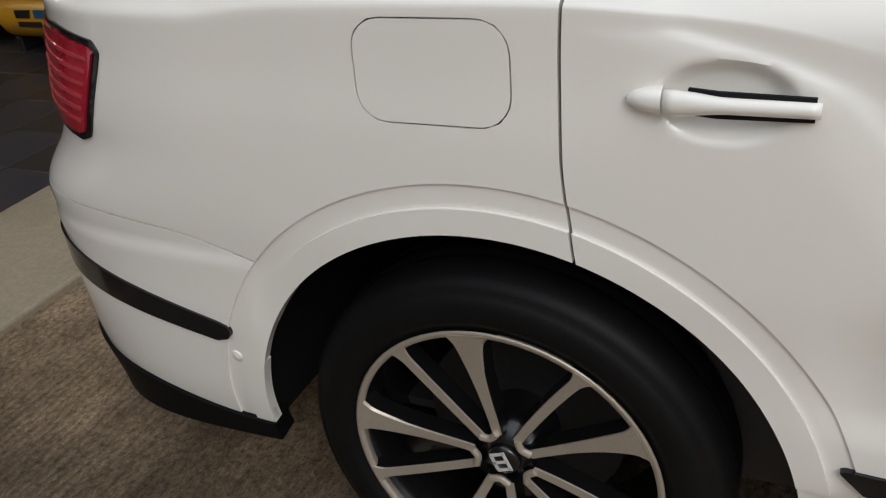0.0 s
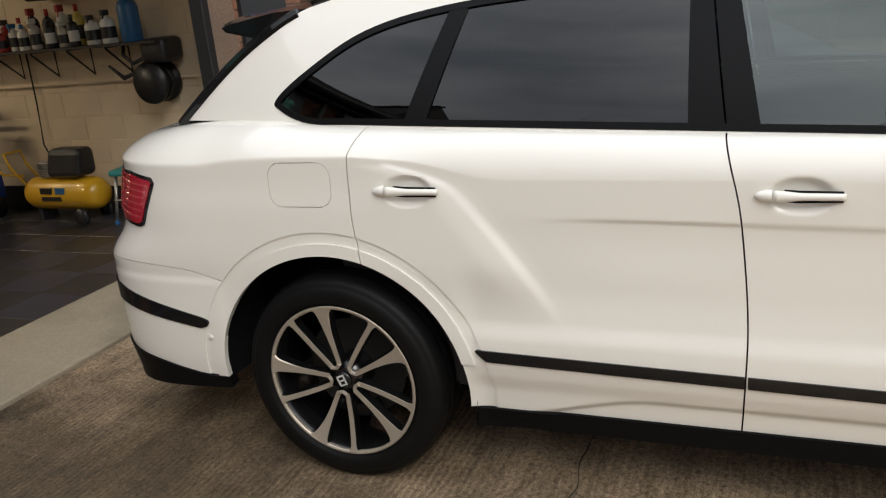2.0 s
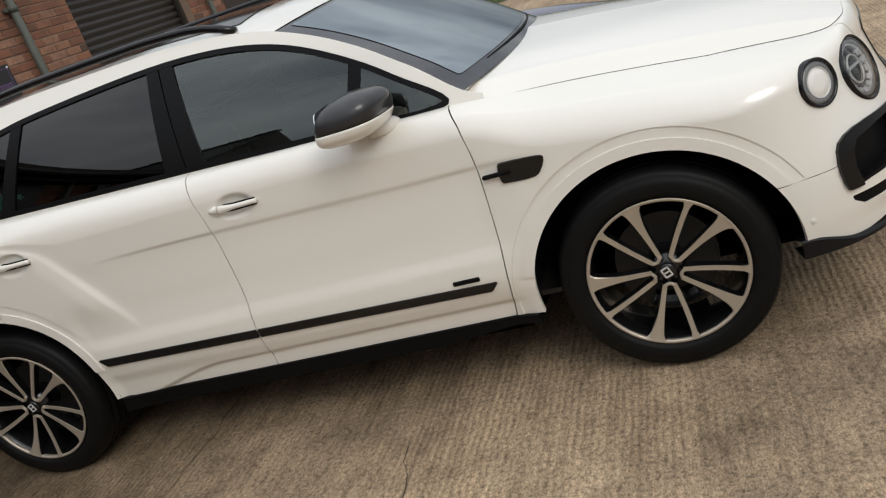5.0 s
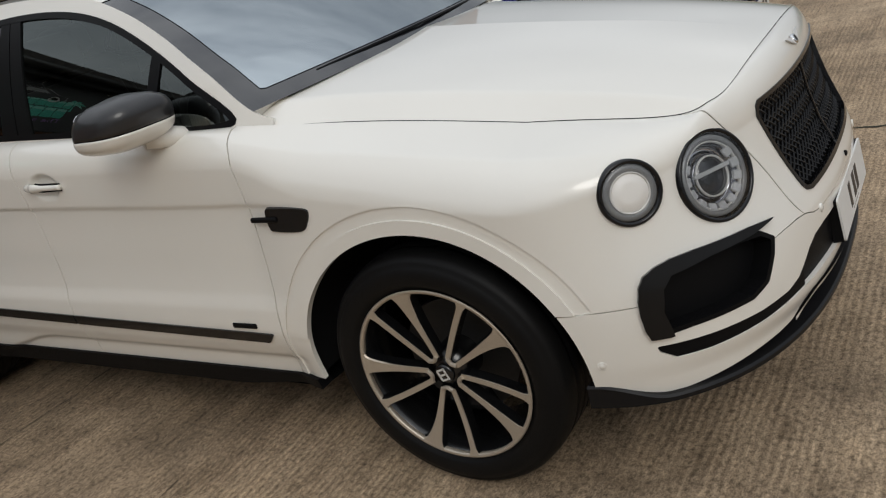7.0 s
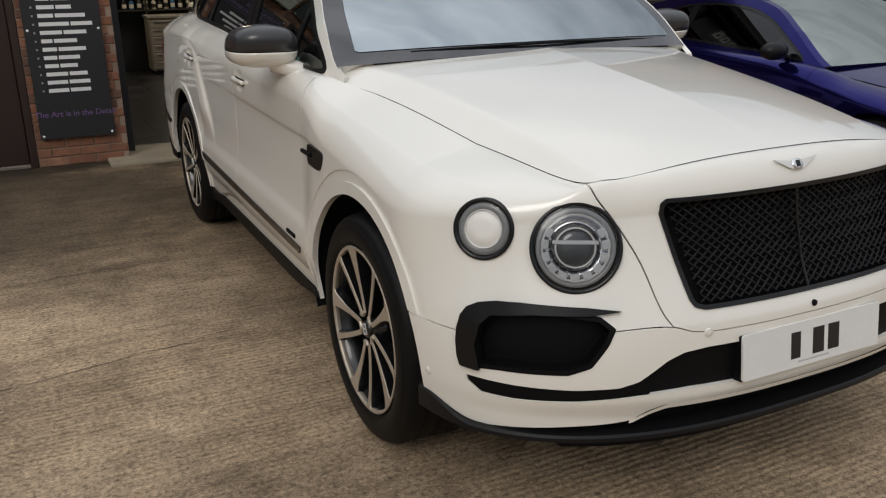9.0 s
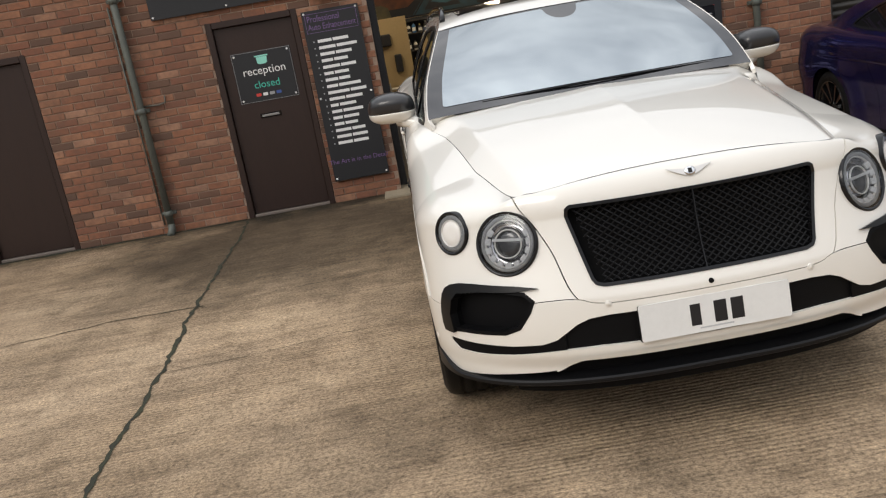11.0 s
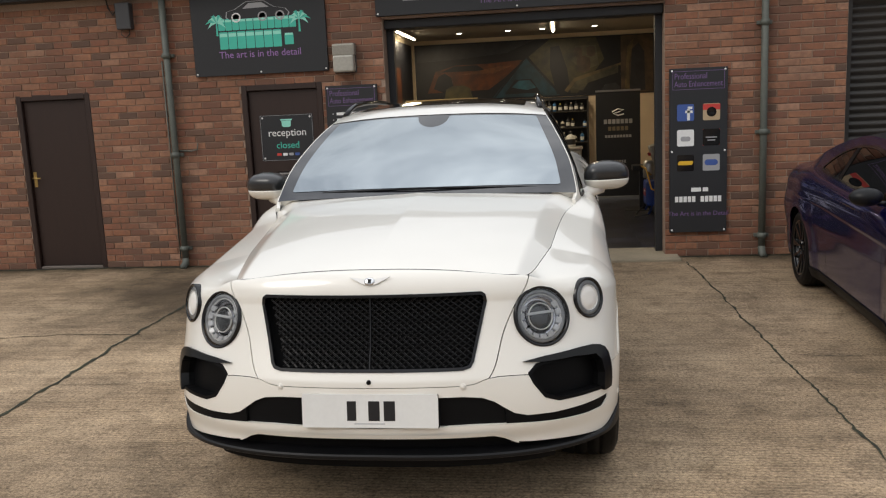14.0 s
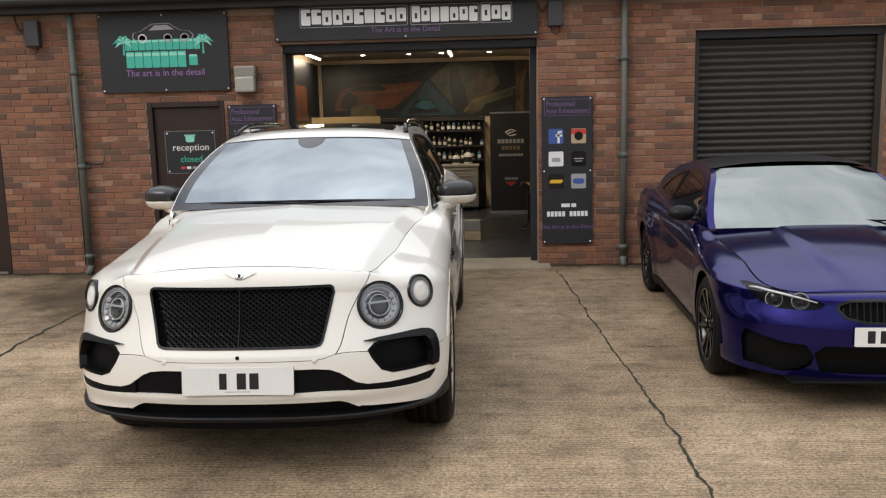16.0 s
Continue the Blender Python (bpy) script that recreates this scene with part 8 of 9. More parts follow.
def c_w(y, z):
    w = ip(z, (0.15, 0.22, 0.35, 0.52, 0.62, 0.72, 0.80, 1.0), (0.84, 0.87, 0.885, 0.892, 0.90, 0.905, 0.90, 0.88))
    r = c_arch(y, z)
    w = w + 0.022 * sm(0.62, 0.40, r) + 0.02 * sm(2.0, 2.6, y) * sm(0.4, 0.7, z)
    line = 0.735 + 0.03 * (y - 0.5)
    return w - 0.010 * sm(line, line - 0.02, z) * sm(line - 0.18, line - 0.04, z) * sm(0.3, 0.6, y) * sm(3.2, 2.8, y)


CF, CR = -0.15, 3.12


def c_skin(u, v):
    u, v = np.broadcast_arrays(np.asarray(u, float), np.asarray(v, float))
    ys = CF + (CR - CF) * np.clip(u - 1, 0, 1)
    zc, zt, tx = c_zc(ys), c_ez(ys), c_ex(ys)
    f, b = np.clip(1 - u, 0, 1), np.clip(u - 2, 0, 1)
    cf, cb, sf, sb = np.sin(f * np.pi / 2), np.sin(b * np.pi / 2), np.cos(f * np.pi / 2), np.cos(b * np.pi / 2)
    zc = zc - 0.05 * cf ** 2
    V = 0.72
    z = 0.15 + (zc - 0.15) * np.clip(v / V, 0, 1)
    ph = np.clip((v - V) / (1 - V), 0, 1) * np.pi / 2
    w = c_w(ys, z)
    bF = 0.70 - 0.02 * sm(0.4, 0.2, z) - 0.10 * np.clip(z - 0.5, 0, 1) * 2
    nF = 2.7 - 0.3 * sm(0.5, 0.65, z)
    x = np.where(f > 0, w * np.clip(sf, 0, 1) ** (2 / nF), w)
    y = np.where(f > 0, CF - bF * np.clip(cf, 0, 1) ** (2 / nF), ys)
    x = np.where(b > 0, w * np.clip(sb, 0, 1) ** (2 / 3.2), x)
    y = np.where(b > 0, CR + 0.67 * np.clip(cb, 0, 1) ** (2 / 3.2), y)
    ex = np.where(f > 0, tx * np.clip(sf, 0, 1) ** (2 / 4.0), np.where(b > 0, tx * np.clip(sb, 0, 1) ** (2 / 3.4), tx))
    ey = np.where(f > 0, CF - 0.56 * np.clip(cf, 0, 1) ** (2 / 4.0), np.where(b > 0, CR + 0.62 * np.clip(cb, 0, 1) ** (2 / 3.4), ys))
    ez = np.where(f > 0, c_hood(ex, ey), zt)
    c, s = np.cos(ph), np.sin(ph)
    return np.stack([ex + (x - ex) * c, ey + (y - ey) * c, np.where(v > V, zc + (ez - zc) * s, z)], -1)


def c_grid(u0, u1, nu, v0=0.0, v1=1.0, nv=80):
    u, v = np.meshgrid(np.linspace(u0, u1, nu), np.linspace(v0, v1, nv), indexing="ij")
    return c_skin(u, v).reshape(-1, 3), grid_faces(nu, nv)


def c_panel(name, mat, grid, cuts, label="", lift=0.0, flange=0.012, both=False):
    V, F = grid
    for c in cuts:
        V, F = clip(V, F, c)
    V, F = sheet(V, F, lift, 0.0 if both else flange)
    if both:
        return [mesh_of(name, V, F, mat, coupe, both=True, label=label)]
    return [mesh_of(name, V, F, mat, coupe, mirror=m, label=label) for m in (True, False)]


cu = lambda y: 1 + (y - CF) / (CR - CF)
c_door_f = lambda z: 0.62 - 0.10 * (z - 0.5) + 0.0 * z
c_door_r = lambda z: 1.98 + 0.16 * sm(0.5, 0.8, z)
c_cut = lambda P: c_arch(Y(P), Z(P)) - 0.362
c_lamp = poly_sd([(0.40, 0.640), (0.46, 0.665), (0.60, 0.690), (0.745, 0.715), (0.80, 0.715), (0.775, 0.675), (0.72, 0.628), (0.64, 0.600), (0.50, 0.598), (0.42, 0.612)])
c_panel("front_wing", BLUE_PAINT, c_grid(0.55, cu(0.7), 120, nv=90), [c_cut, lambda P: np.where(Y(P) > 0.3, c_door_f(Z(P)) - 0.002 - Y(P), 1.0), lambda P: np.where(Y(P) < 0, Z(P) - 0.50 - 0.25 * np.clip(X(P) - 0.7, 0, 1), Z(P) - 0.2), lambda P: np.where(Y(P) < -0.1, -c_lamp(X(P), Z(P)), 1.0)])
c_panel("door", BLUE_PAINT, c_grid(cu(0.5), cu(2.25), 130, nv=90), [lambda P: Y(P) - c_door_f(Z(P)) - 0.002, lambda P: c_door_r(Z(P)) - 0.002 - Y(P), lambda P: Z(P) - 0.24])
c_panel("rear_wing", BLUE_PAINT, c_grid(cu(1.9), 3.0, 150, nv=90), [c_cut, lambda P: np.where(Y(P) < 2.3, Y(P) - c_door_r(Z(P)) - 0.002, 1.0), lambda P: Z(P) - 0.2])
c_panel("side_skirt", SATIN_BLACK, c_grid(cu(0.3), cu(2.5), 60, 0, 0.25, 16), [lambda P: 0.24 - Z(P), c_cut], "black side skirt", lift=0.008)
# front: bumper with its black mouths, lamps, double grille
c_kid = poly_sd([(0.03, 0.66), (0.10, 0.672), (0.27, 0.668), (0.335, 0.645), (0.345, 0.61), (0.30, 0.56), (0.20, 0.535), (0.06, 0.53), (0.03, 0.55)])
c_mouth = poly_sd([(-0.1, 0.40), (0.40, 0.40), (0.46, 0.35), (0.42, 0.24), (-0.1, 0.235)])
c_side = poly_sd([(0.50, 0.40), (0.60, 0.405), (0.72, 0.43), (0.80, 0.455), (0.815, 0.40), (0.80, 0.25), (0.62, 0.225), (0.53, 0.24), (0.47, 0.28), (0.455, 0.33)])
c_panel("front_bumper", BLUE_PAINT, c_grid(0.0, 0.95, 170, nv=120),
        [c_cut, lambda P: -c_lamp(X(P), Z(P)), lambda P: -c_kid(X(P), Z(P)), lambda P: -c_mouth(X(P), Z(P)), lambda P: -c_side(X(P), Z(P)), lambda P: Z(P) - 0.20,
         lambda P: -0.121 - Y(P)], both=True)
for nm, fn, d, lab, mir_only in (("lower_mouth", c_mouth, 0.06, "black lower air mouth", True),):
    V, F = c_grid(0, 0.9, 90, nv=80)
    V, F = clip(V, F, lambda P: fn(X(P), Z(P)) + 0.012)
    mesh_of(nm, V + np.array([0, d, 0]), F, SATIN_BLACK, coupe, both=True, label=lab)
for nm, fn, d, mt, lab in (("side_mouth", c_side, 0.06, SATIN_BLACK, "black side air mouth"), ("grille", c_kid, 0.035, SATIN_BLACK, "black double grille half"), ("headlight_bowl", c_lamp, 0.03, SATIN_BLACK, "dark headlight interior")):
    V, F = c_grid(0, 0.98, 110, nv=110)
    V, F = clip(V, F, lambda P, fn=fn: fn(X(P), Z(P)) + 0.010)
    for mir in (True, False):
        mesh_of(nm, V + np.array([0, d, 0]), F, mt, coupe, mirror=mir, label=lab)
COUPE_LENS = clear_glass("smoked_headlight_cover", (0.75, 0.76, 0.78), ior=1.18)
# grille bars, rims, lamp units
V, F = c_grid(0, 0.6, 100, nv=160)
V, F = clip(V, F, lambda P: c_kid(X(P), Z(P)) + 0.001)
V, F = clip(V, F, lambda P: 0.014 - c_kid(X(P), Z(P)))
V, F = sheet(V, F, 0.006, 0.02)
for mir in (True, False):
    mesh_of("grille_rim", V, F, GLOSS_BLACK, coupe, mirror=mir, label="gloss black grille rim")


def c_front_y(x, z):
    su = np.linspace(0, 1.0, 300)
    zc0 = float(c_zc(np.array([CF]))[0])
    c = c_skin(su, np.full(300, min(0.72 * (z - 0.15) / (zc0 - 0.03 - 0.15), 0.74)))
    return float(c[int(np.argmin(np.abs(c[:, 0] - abs(x)))), 1])


for sx in (-1, 1):
    for k in range(8):
        bx = 0.055 + 0.036 * k
        pts = [(sx * bx, c_front_y(bx, z) + 0.012, z) for z in (0.545, 0.58, 0.62, 0.655) if c_kid(np.array([bx]), np.array([z]))[0] > 0]
        if len(pts) > 1:
            part("grille_bar", tube(bmesh.new(), pts, 0.005, 5), GLOSS_BLACK, coupe)
    for lx in (0.525, 0.655):
        c = Vector((sx * lx, c_front_y(lx, 0.645) + 0.012, 0.648))
        n = Vector((sx * 0.35, -1, 0.05)).normalized()
        lamp = part("headlight", lathe(bmesh.new(), [(0.047, -0.01), (0.047, 0.004), (0.042, 0.006), (0.038, 0.002), (0.036, -0.01), (0.03, -0.004), (0, 0.004)], 28, ring_on(c, n)), LAMP_DARK, coupe, "dark headlight unit", smooth=True)
        part("light_ring", lathe(bmesh.new(), [(0.050, 0.0), (0.050, 0.006), (0.045, 0.007), (0.044, 0.001)], 28, ring_on(c, n)), LAMP_MID, lamp, "grey light ring", smooth=True)
    brow = [(sx * x, c_front_y(x, z) + 0.004, z) for x, z in ((0.44, 0.645), (0.55, 0.672), (0.66, 0.693), (0.745, 0.708), (0.775, 0.708))]
    part("lamp_brow", tube(bmesh.new(), brow, [0.004, 0.007, 0.008, 0.007, 0.004], 6), LAMP_GREY, coupe, "pale strip along the headlight", smooth=True)
    V, F = c_grid(0.2, 0.98, 110, nv=110)
    V, F = clip(V, F, lambda P: c_lamp(X(P), Z(P)))
    o = mesh_of("headlight_lens", V, F, COUPE_LENS, coupe, mirror=sx < 0, label="clear headlight cover")
    o.visible_shadow = False
part("splitter", boxed((-0.60, -0.875, 0.185), (0.60, -0.70, 0.205), 0.006), SATIN_BLACK, coupe, "black front lip")
PMc = pose(0, c_front_y(0, 0.47) - 0.012, 0.465, 88, 0, 0)
cpl = part("number_plate", plate(bmesh.new(), rounded(0.52, 0.111, 0.008, 3), 0.006, PMc), PLATE_WHITE, coupe, "white number plate with dark characters as plain bars")
for k in range(6):
    part("character_bar", boxed((-0.19 + 0.07 * k, -0.036, 0.006), (-0.148 + 0.07 * k, 0.036, 0.0068)), PLATE_INK, cpl).matrix_basis = PMc
part("badge", lathe(bmesh.new(), [(0.038, 0), (0.036, 0.005), (0, 0.007)], 24, pose(0, c_front_y(0, 0.70) - 0.0, 0.705, 50, 0, 0)), LAMP_GREY, coupe, "round pale bonnet badge", smooth=True)
# bonnet
ny, nv = 70, 50
yy, ss = np.meshgrid(np.linspace(-0.71, 0.60, ny), np.linspace(0, 1, nv), indexing="ij")
lim = np.where(yy < CF, 0.70 * np.clip(1 - np.clip((CF - yy) / 0.56, 0, 1) ** 4, 0, 1) ** 0.25, c_ex(yy))
hx = lim * ss * 0.995
V = np.stack([hx, yy, c_hood(hx, yy) + 0.002], -1).reshape(-1, 3)
V, F = clip(V, grid_faces(ny, nv), lambda P: 0.42 + 0.22 * (X(P) / 0.72) ** 2 - Y(P))
mesh_of("bonnet", V, F, BLUE_PAINT, coupe, both=True, flip=True)
# cabin
c_cant = lambda y: ip(y, (0.45, 0.60, 0.9, 1.2, 1.5, 1.9, 2.3, 2.7, 3.05, 3.35), (0.86, 0.93, 1.12, 1.265, 1.32, 1.335, 1.29, 1.19, 1.06, 0.98))
c_cx = lambda y, z: c_ex(y) - 0.52 * np.clip(z - c_ez(y), 0, 1) - 0.18 * np.clip(z - c_ez(y), 0, 1) ** 2
ny, nt = 130, 36
yy, tt = np.meshgrid(np.linspace(0.50, 3.20, ny), np.linspace(0, 1, nt), indexing="ij")
zz = c_ez(yy) + np.maximum(c_cant(yy) - c_ez(yy), 0.0005) * tt
CAB2 = (np.stack([c_cx(yy, zz), yy, zz], -1).reshape(-1, 3), grid_faces(ny, nt))
c_dlo = poly_sd(round_poly([(0.72, 0.935), (0.95, 1.085), (1.20, 1.20), (1.50, 1.262), (1.90, 1.27), (2.25, 1.215), (2.52, 1.10), (2.56, 1.045), (2.40, 1.015), (1.6, 0.975), (1.0, 0.955)], 5))
c_panel("cabin_side", BLUE_PAINT, CAB2, [lambda P: -c_dlo(Y(P), Z(P)), lambda P: c_cant(Y(P)) - c_ez(Y(P)) - 0.004])
c_panel("window_trim", GLOSS_BLACK, CAB2, [lambda P: c_dlo(Y(P), Z(P)) - 0.001, lambda P: 0.02 - c_dlo(Y(P), Z(P))], "black window surround", lift=0.002)
for o in c_panel("side_window", GLASS_DARK, CAB2, [lambda P: c_dlo(Y(P), Z(P)) - 0.016], "dark glossy side window", lift=-0.004, flange=0):
    o.visible_shadow = False
c_panel("b_pillar", PILLAR, CAB2, [lambda P: c_dlo(Y(P), Z(P)) - 0.01, lambda P: 0.035 - np.abs(Y(P) - 1.98)], "black door pillar", lift=0.001)
nt, ns = 40, 36
tt, s = np.meshgrid(np.linspace(0, 1, nt), np.linspace(0, 1, ns), indexing="ij")
ey = 0.56 + (1.34 - 0.56) * tt
ez, ex = c_cant(ey), c_cx(ey, c_cant(ey))
cy = 0.40 + (1.20 - 0.40) * tt
cz = 0.935 + (1.335 - 0.935) * tt + 0.012 * np.sin(np.pi * tt)
V0 = np.stack([ex * s, cy + (ey - cy) * s ** 2.2, cz + (ez - cz) * s ** 2.4], -1).reshape(-1, 3)
fld = np.minimum((1 - s) * 0.6 - 0.035, 1.0).ravel()
Vg, Fg = clip(V0, grid_faces(nt, ns), lambda P: fld)
o = mesh_of("windscreen", Vg, Fg, clear_glass("pale_windscreen_glass", (0.12, 0.13, 0.13), ior=3.7, sheen=(0.93, 1.0, 0.96)), coupe, both=True, label="windscreen reflecting the pale sky", flip=True)
o.visible_shadow = False
Vg, Fg = clip(V0, grid_faces(nt, ns), lambda P: -fld)
for mir in (True, False):
    mesh_of("a_pillar", Vg, Fg, BLUE_PAINT, coupe, mirror=mir, flip=True)
ny, ns = 60, 30
yy, s = np.meshgrid(np.linspace(1.34, 2.42, ny), np.linspace(0, 1, ns), indexing="ij")
xe = c_cx(yy, c_cant(yy))
mid = ip(yy, (1.2, 1.5, 1.9, 2.42), (1.335, 1.375, 1.385, 1.315))
V = np.stack([xe * s, yy - 0.14 * (1 - s ** 2.2) * sm(1.8, 1.34, yy), c_cant(yy) + (mid - c_cant(yy)) * (1 - s ** 2.6)], -1).reshape(-1, 3)
mesh_of("roof", V, grid_faces(ny, ns), CARBON, coupe, both=True, label="black carbon roof", flip=True)
tt, s = np.meshgrid(np.linspace(0, 1, 30), np.linspace(0, 1, 24), indexing="ij")
ey = 2.42 + (3.18 - 2.42) * tt
V = np.stack([c_cx(ey, c_cant(ey)) * s, ey + 0.06 * (1 - s ** 2), c_cant(ey) + 0.035 * (1 - s ** 2)], -1).reshape(-1, 3)
mesh_of("rear_screen", V, grid_faces(30, 24), GLOSS_BLACK, coupe, both=True, label="dark rear screen", flip=True)
tl = c_skin(np.linspace(cu(2.9), 3.0, 40)[:, None], np.array([[1.0]])).reshape(-1, 3)
V = np.vstack([tl, tl * np.array([0, 1, 1])])
mesh_of("boot_lid", V, [(i, i + 1, 41 + i, 40 + i) for i in range(39)], BLUE_PAINT, coupe, both=True)
# mirrors, wheels, wells, floor, seats
for sx in (-1, 1):
    mr = bmesh.new()
    bmesh.ops.create_uvsphere(mr, u_segments=24, v_segments=14, radius=1, matrix=pose(sx * 0.925, 0.86, 0.995) @ Matrix.Diagonal((0.105, 0.075, 0.062, 1)))
    mo = part("door_mirror", mr, CARBON, coupe, "dark door mirror with a thin fin", smooth=True)
    part("mirror_arm", tube(bmesh.new(), [(sx * 0.77, 0.84, 0.945), (sx * 0.84, 0.85, 0.955), (sx * 0.90, 0.855, 0.97)], 0.016, 8), GLOSS_BLACK, mo, smooth=True)
    for wy in (0.0, BWB):
        alloy_wheel(coupe, pose(sx * (0.915 - 0.125), wy, 0.335, 0, 90 * sx, 0), RIM_BLACK, RIM_BLACK, spin=radians(20 + 30 * wy), tyre_r=0.335, rim_r=0.245, width=0.255, bright=0.0, badge=False)
        bm = bmesh.new()
        rows = []
        for i in range(25):
            a = radians(-6 + 192 * i / 24)
            rows.append([bm.verts.new((sx * xx, wy + rr * math.cos(a), 0.335 + rr * math.sin(a))) for xx, rr in ((0.52, 0.02), (0.52, 0.385), (0.86, 0.385), (0.905, 0.375))])
        for A, B in zip(rows, rows[1:]):
            for j in range(3):
                bm.faces.new((A[j], A[j + 1], B[j + 1], B[j]))
        part("wheel_well", bm, LINER, coupe, smooth=True)
    st = part("seat", boxed((sx * 0.36 - 0.23, 1.25, 0.35), (sx * 0.36 + 0.23, 1.72, 0.55), 0.05, 3), HEADLINE, coupe, "pale grey seat", smooth=True)
    bm = boxed((-0.23, -0.07, 0), (0.23, 0.07, 0.62), 0.06, 3)
    bmesh.ops.transform(bm, matrix=pose(sx * 0.36, 1.74, 0.50, -18, 0, 0), verts=bm.verts)
    part("backrest", bm, HEADLINE, st, smooth=True)
part("dashboard", boxed((-0.66, 0.62, 0.55), (0.66, 0.92, 0.905), 0.05, 3), TRIM, coupe, "dark dashboard", smooth=True)
part("underbody", boxed((-0.60, -0.65, 0.17), (0.60, 3.5, 0.20)), LINER, coupe)
part("cabin_floor", boxed((-0.72, 0.5, 0.22), (0.72, 2.7, 0.25)), TRIM, coupe)
for wx0, wx1 in ((-0.5, 0.05), (0.0, 0.52)):
    part("wiper", tube(bmesh.new(), [(wx0, 0.58, 0.958), ((wx0 + wx1) / 2, 0.50, 0.967), (wx1, 0.47, 0.962)], 0.007, 6), SATIN_BLACK, coupe)


# ---- round the yard: verge, shrub, trees and the low shed across it ----
GRASS = material("grass_soil", (0.055, 0.085, 0.022), 0.95, grain=0.6, grain_scale=30, stain=0.5, stain_scale=1.0, dark=(0.05, 0.045, 0.02))
BLADE = material("grass_blade", (0.06, 0.13, 0.025), 0.7, grain=0.3, grain_scale=5, stain=0.5, stain_scale=0.8, dark=(0.09, 0.09, 0.03), random_mix=0.6, island=True)
BARK = material("bare_bark", (0.055, 0.045, 0.035), 0.9, grain=0.5, grain_scale=30, stain=0.3, stain_scale=4)
LEAF = material("shrub_leaf", (0.030, 0.055, 0.018), 0.6, grain=0.3, grain_scale=10, random_mix=0.7, island=True, dark=(0.06, 0.05, 0.02))
rnd = random.Random(77)
bm = bmesh.new()
n = 26
rows = []
for i in range(n + 1):
    row = []
    for j in range(9):
        x, y = 15.2 + 14 * j / 8 - 0.35 * (i - 8) * 0.0, -6.0 + 26 * i / n
        x += 0.25 * math.sin(i * 0.9) * (j == 0) + (0.0 if y > 0.6 else (0.6 - y) * -0.05)
        row.append(bm.verts.new((x, y, 0.006 + (0.0 if j == 0 else 0.10 + 0.085 * j + 0.05 * math.sin(i * 1.3 + j)))))
    rows.append(row)
for A, B in zip(rows, rows[1:]):
    for j in range(8):
        bm.faces.new((A[j], A[j + 1], B[j + 1], B[j]))
tagged(obj("verge", bm, GRASS, smooth=True), "rising grass verge at the yard's edge", "verge", kind="structure")
bv, bf = [], []
for k in range(9000):
    x, y = 15.3 + 9 * rnd.random() ** 1.4, rnd.uniform(-2.5, 7.5)
    z = 0.02 + 0.0605 * (x - 15.2) + 0.07 * min(1, (x - 15.2) * 2)
    a, h, w = rnd.uniform(0, 6.28), rnd.uniform(0.05, 0.15), rnd.uniform(0.008, 0.016)
    c, s = math.cos(a), math.sin(a)
    q = len(bv)
    bv += [(x - w * c, y - w * s, z), (x + w * c, y + w * s, z), (x + rnd.uniform(-0.05, 0.05), y + rnd.uniform(-0.05, 0.05), z + h)]
    bf.append((q, q + 1, q + 2))
me = bpy.data.meshes.new("grass")
me.from_pydata(bv, [], bf)
me.materials.append(BLADE)
tagged(new("grass", me), "rough green winter grass on the verge", "grass", kind="stuff")


def shrub(at, r, h, seed, count=5200):
    rd = random.Random(seed)
    sb = tagged(empty("shrub", at), "dark evergreen shrub at the edge of the verge", "shrub")
    for k in range(7):
        a = k * 0.9
        part("stem", tube(bmesh.new(), [(0, 0, -0.05), (0.25 * r * math.cos(a), 0.25 * r * math.sin(a), 0.4 * h), (0.6 * r * math.cos(a + 0.3), 0.6 * r * math.sin(a + 0.3), 0.8 * h)], [0.03, 0.02, 0.008], 6), BARK, sb)
    v, f = [], []
    clumps = [(Vector((rd.gauss(0, 0.45) * r, rd.gauss(0, 0.45) * r, h * rd.uniform(0.15, 0.95))), rd.uniform(0.15, 0.38) * r) for _ in range(26)]
    for _ in range(count):
        c, cr = rd.choice(clumps)
        p = c + Vector((rd.gauss(0, 0.5), rd.gauss(0, 0.5), rd.gauss(0, 0.5))) * cr
        if p.z < 0.02:
            p.z = 0.02 + rd.random() * 0.1
        e = Euler((rd.uniform(0, 6), rd.uniform(0, 6), rd.uniform(0, 6))).to_matrix()
        w = rd.uniform(0.02, 0.045)
        q = len(v)
        v += [tuple(p + e @ Vector(t)) for t in ((-w, 0, 0), (0, w * 0.5, 0.01), (w, 0, 0), (0, -w * 0.5, 0.01))]
        f.append((q, q + 1, q + 2, q + 3))
    m2 = bpy.data.meshes.new("foliage")
    m2.from_pydata(v, [], f)
    m2.materials.append(LEAF)
    o = new("foliage", m2)
    o.parent = sb


shrub((15.9, -0.55, 0.05), 1.0, 1.5, 1)
shrub((16.6, -2.4, 0.05), 1.2, 1.8, 2)


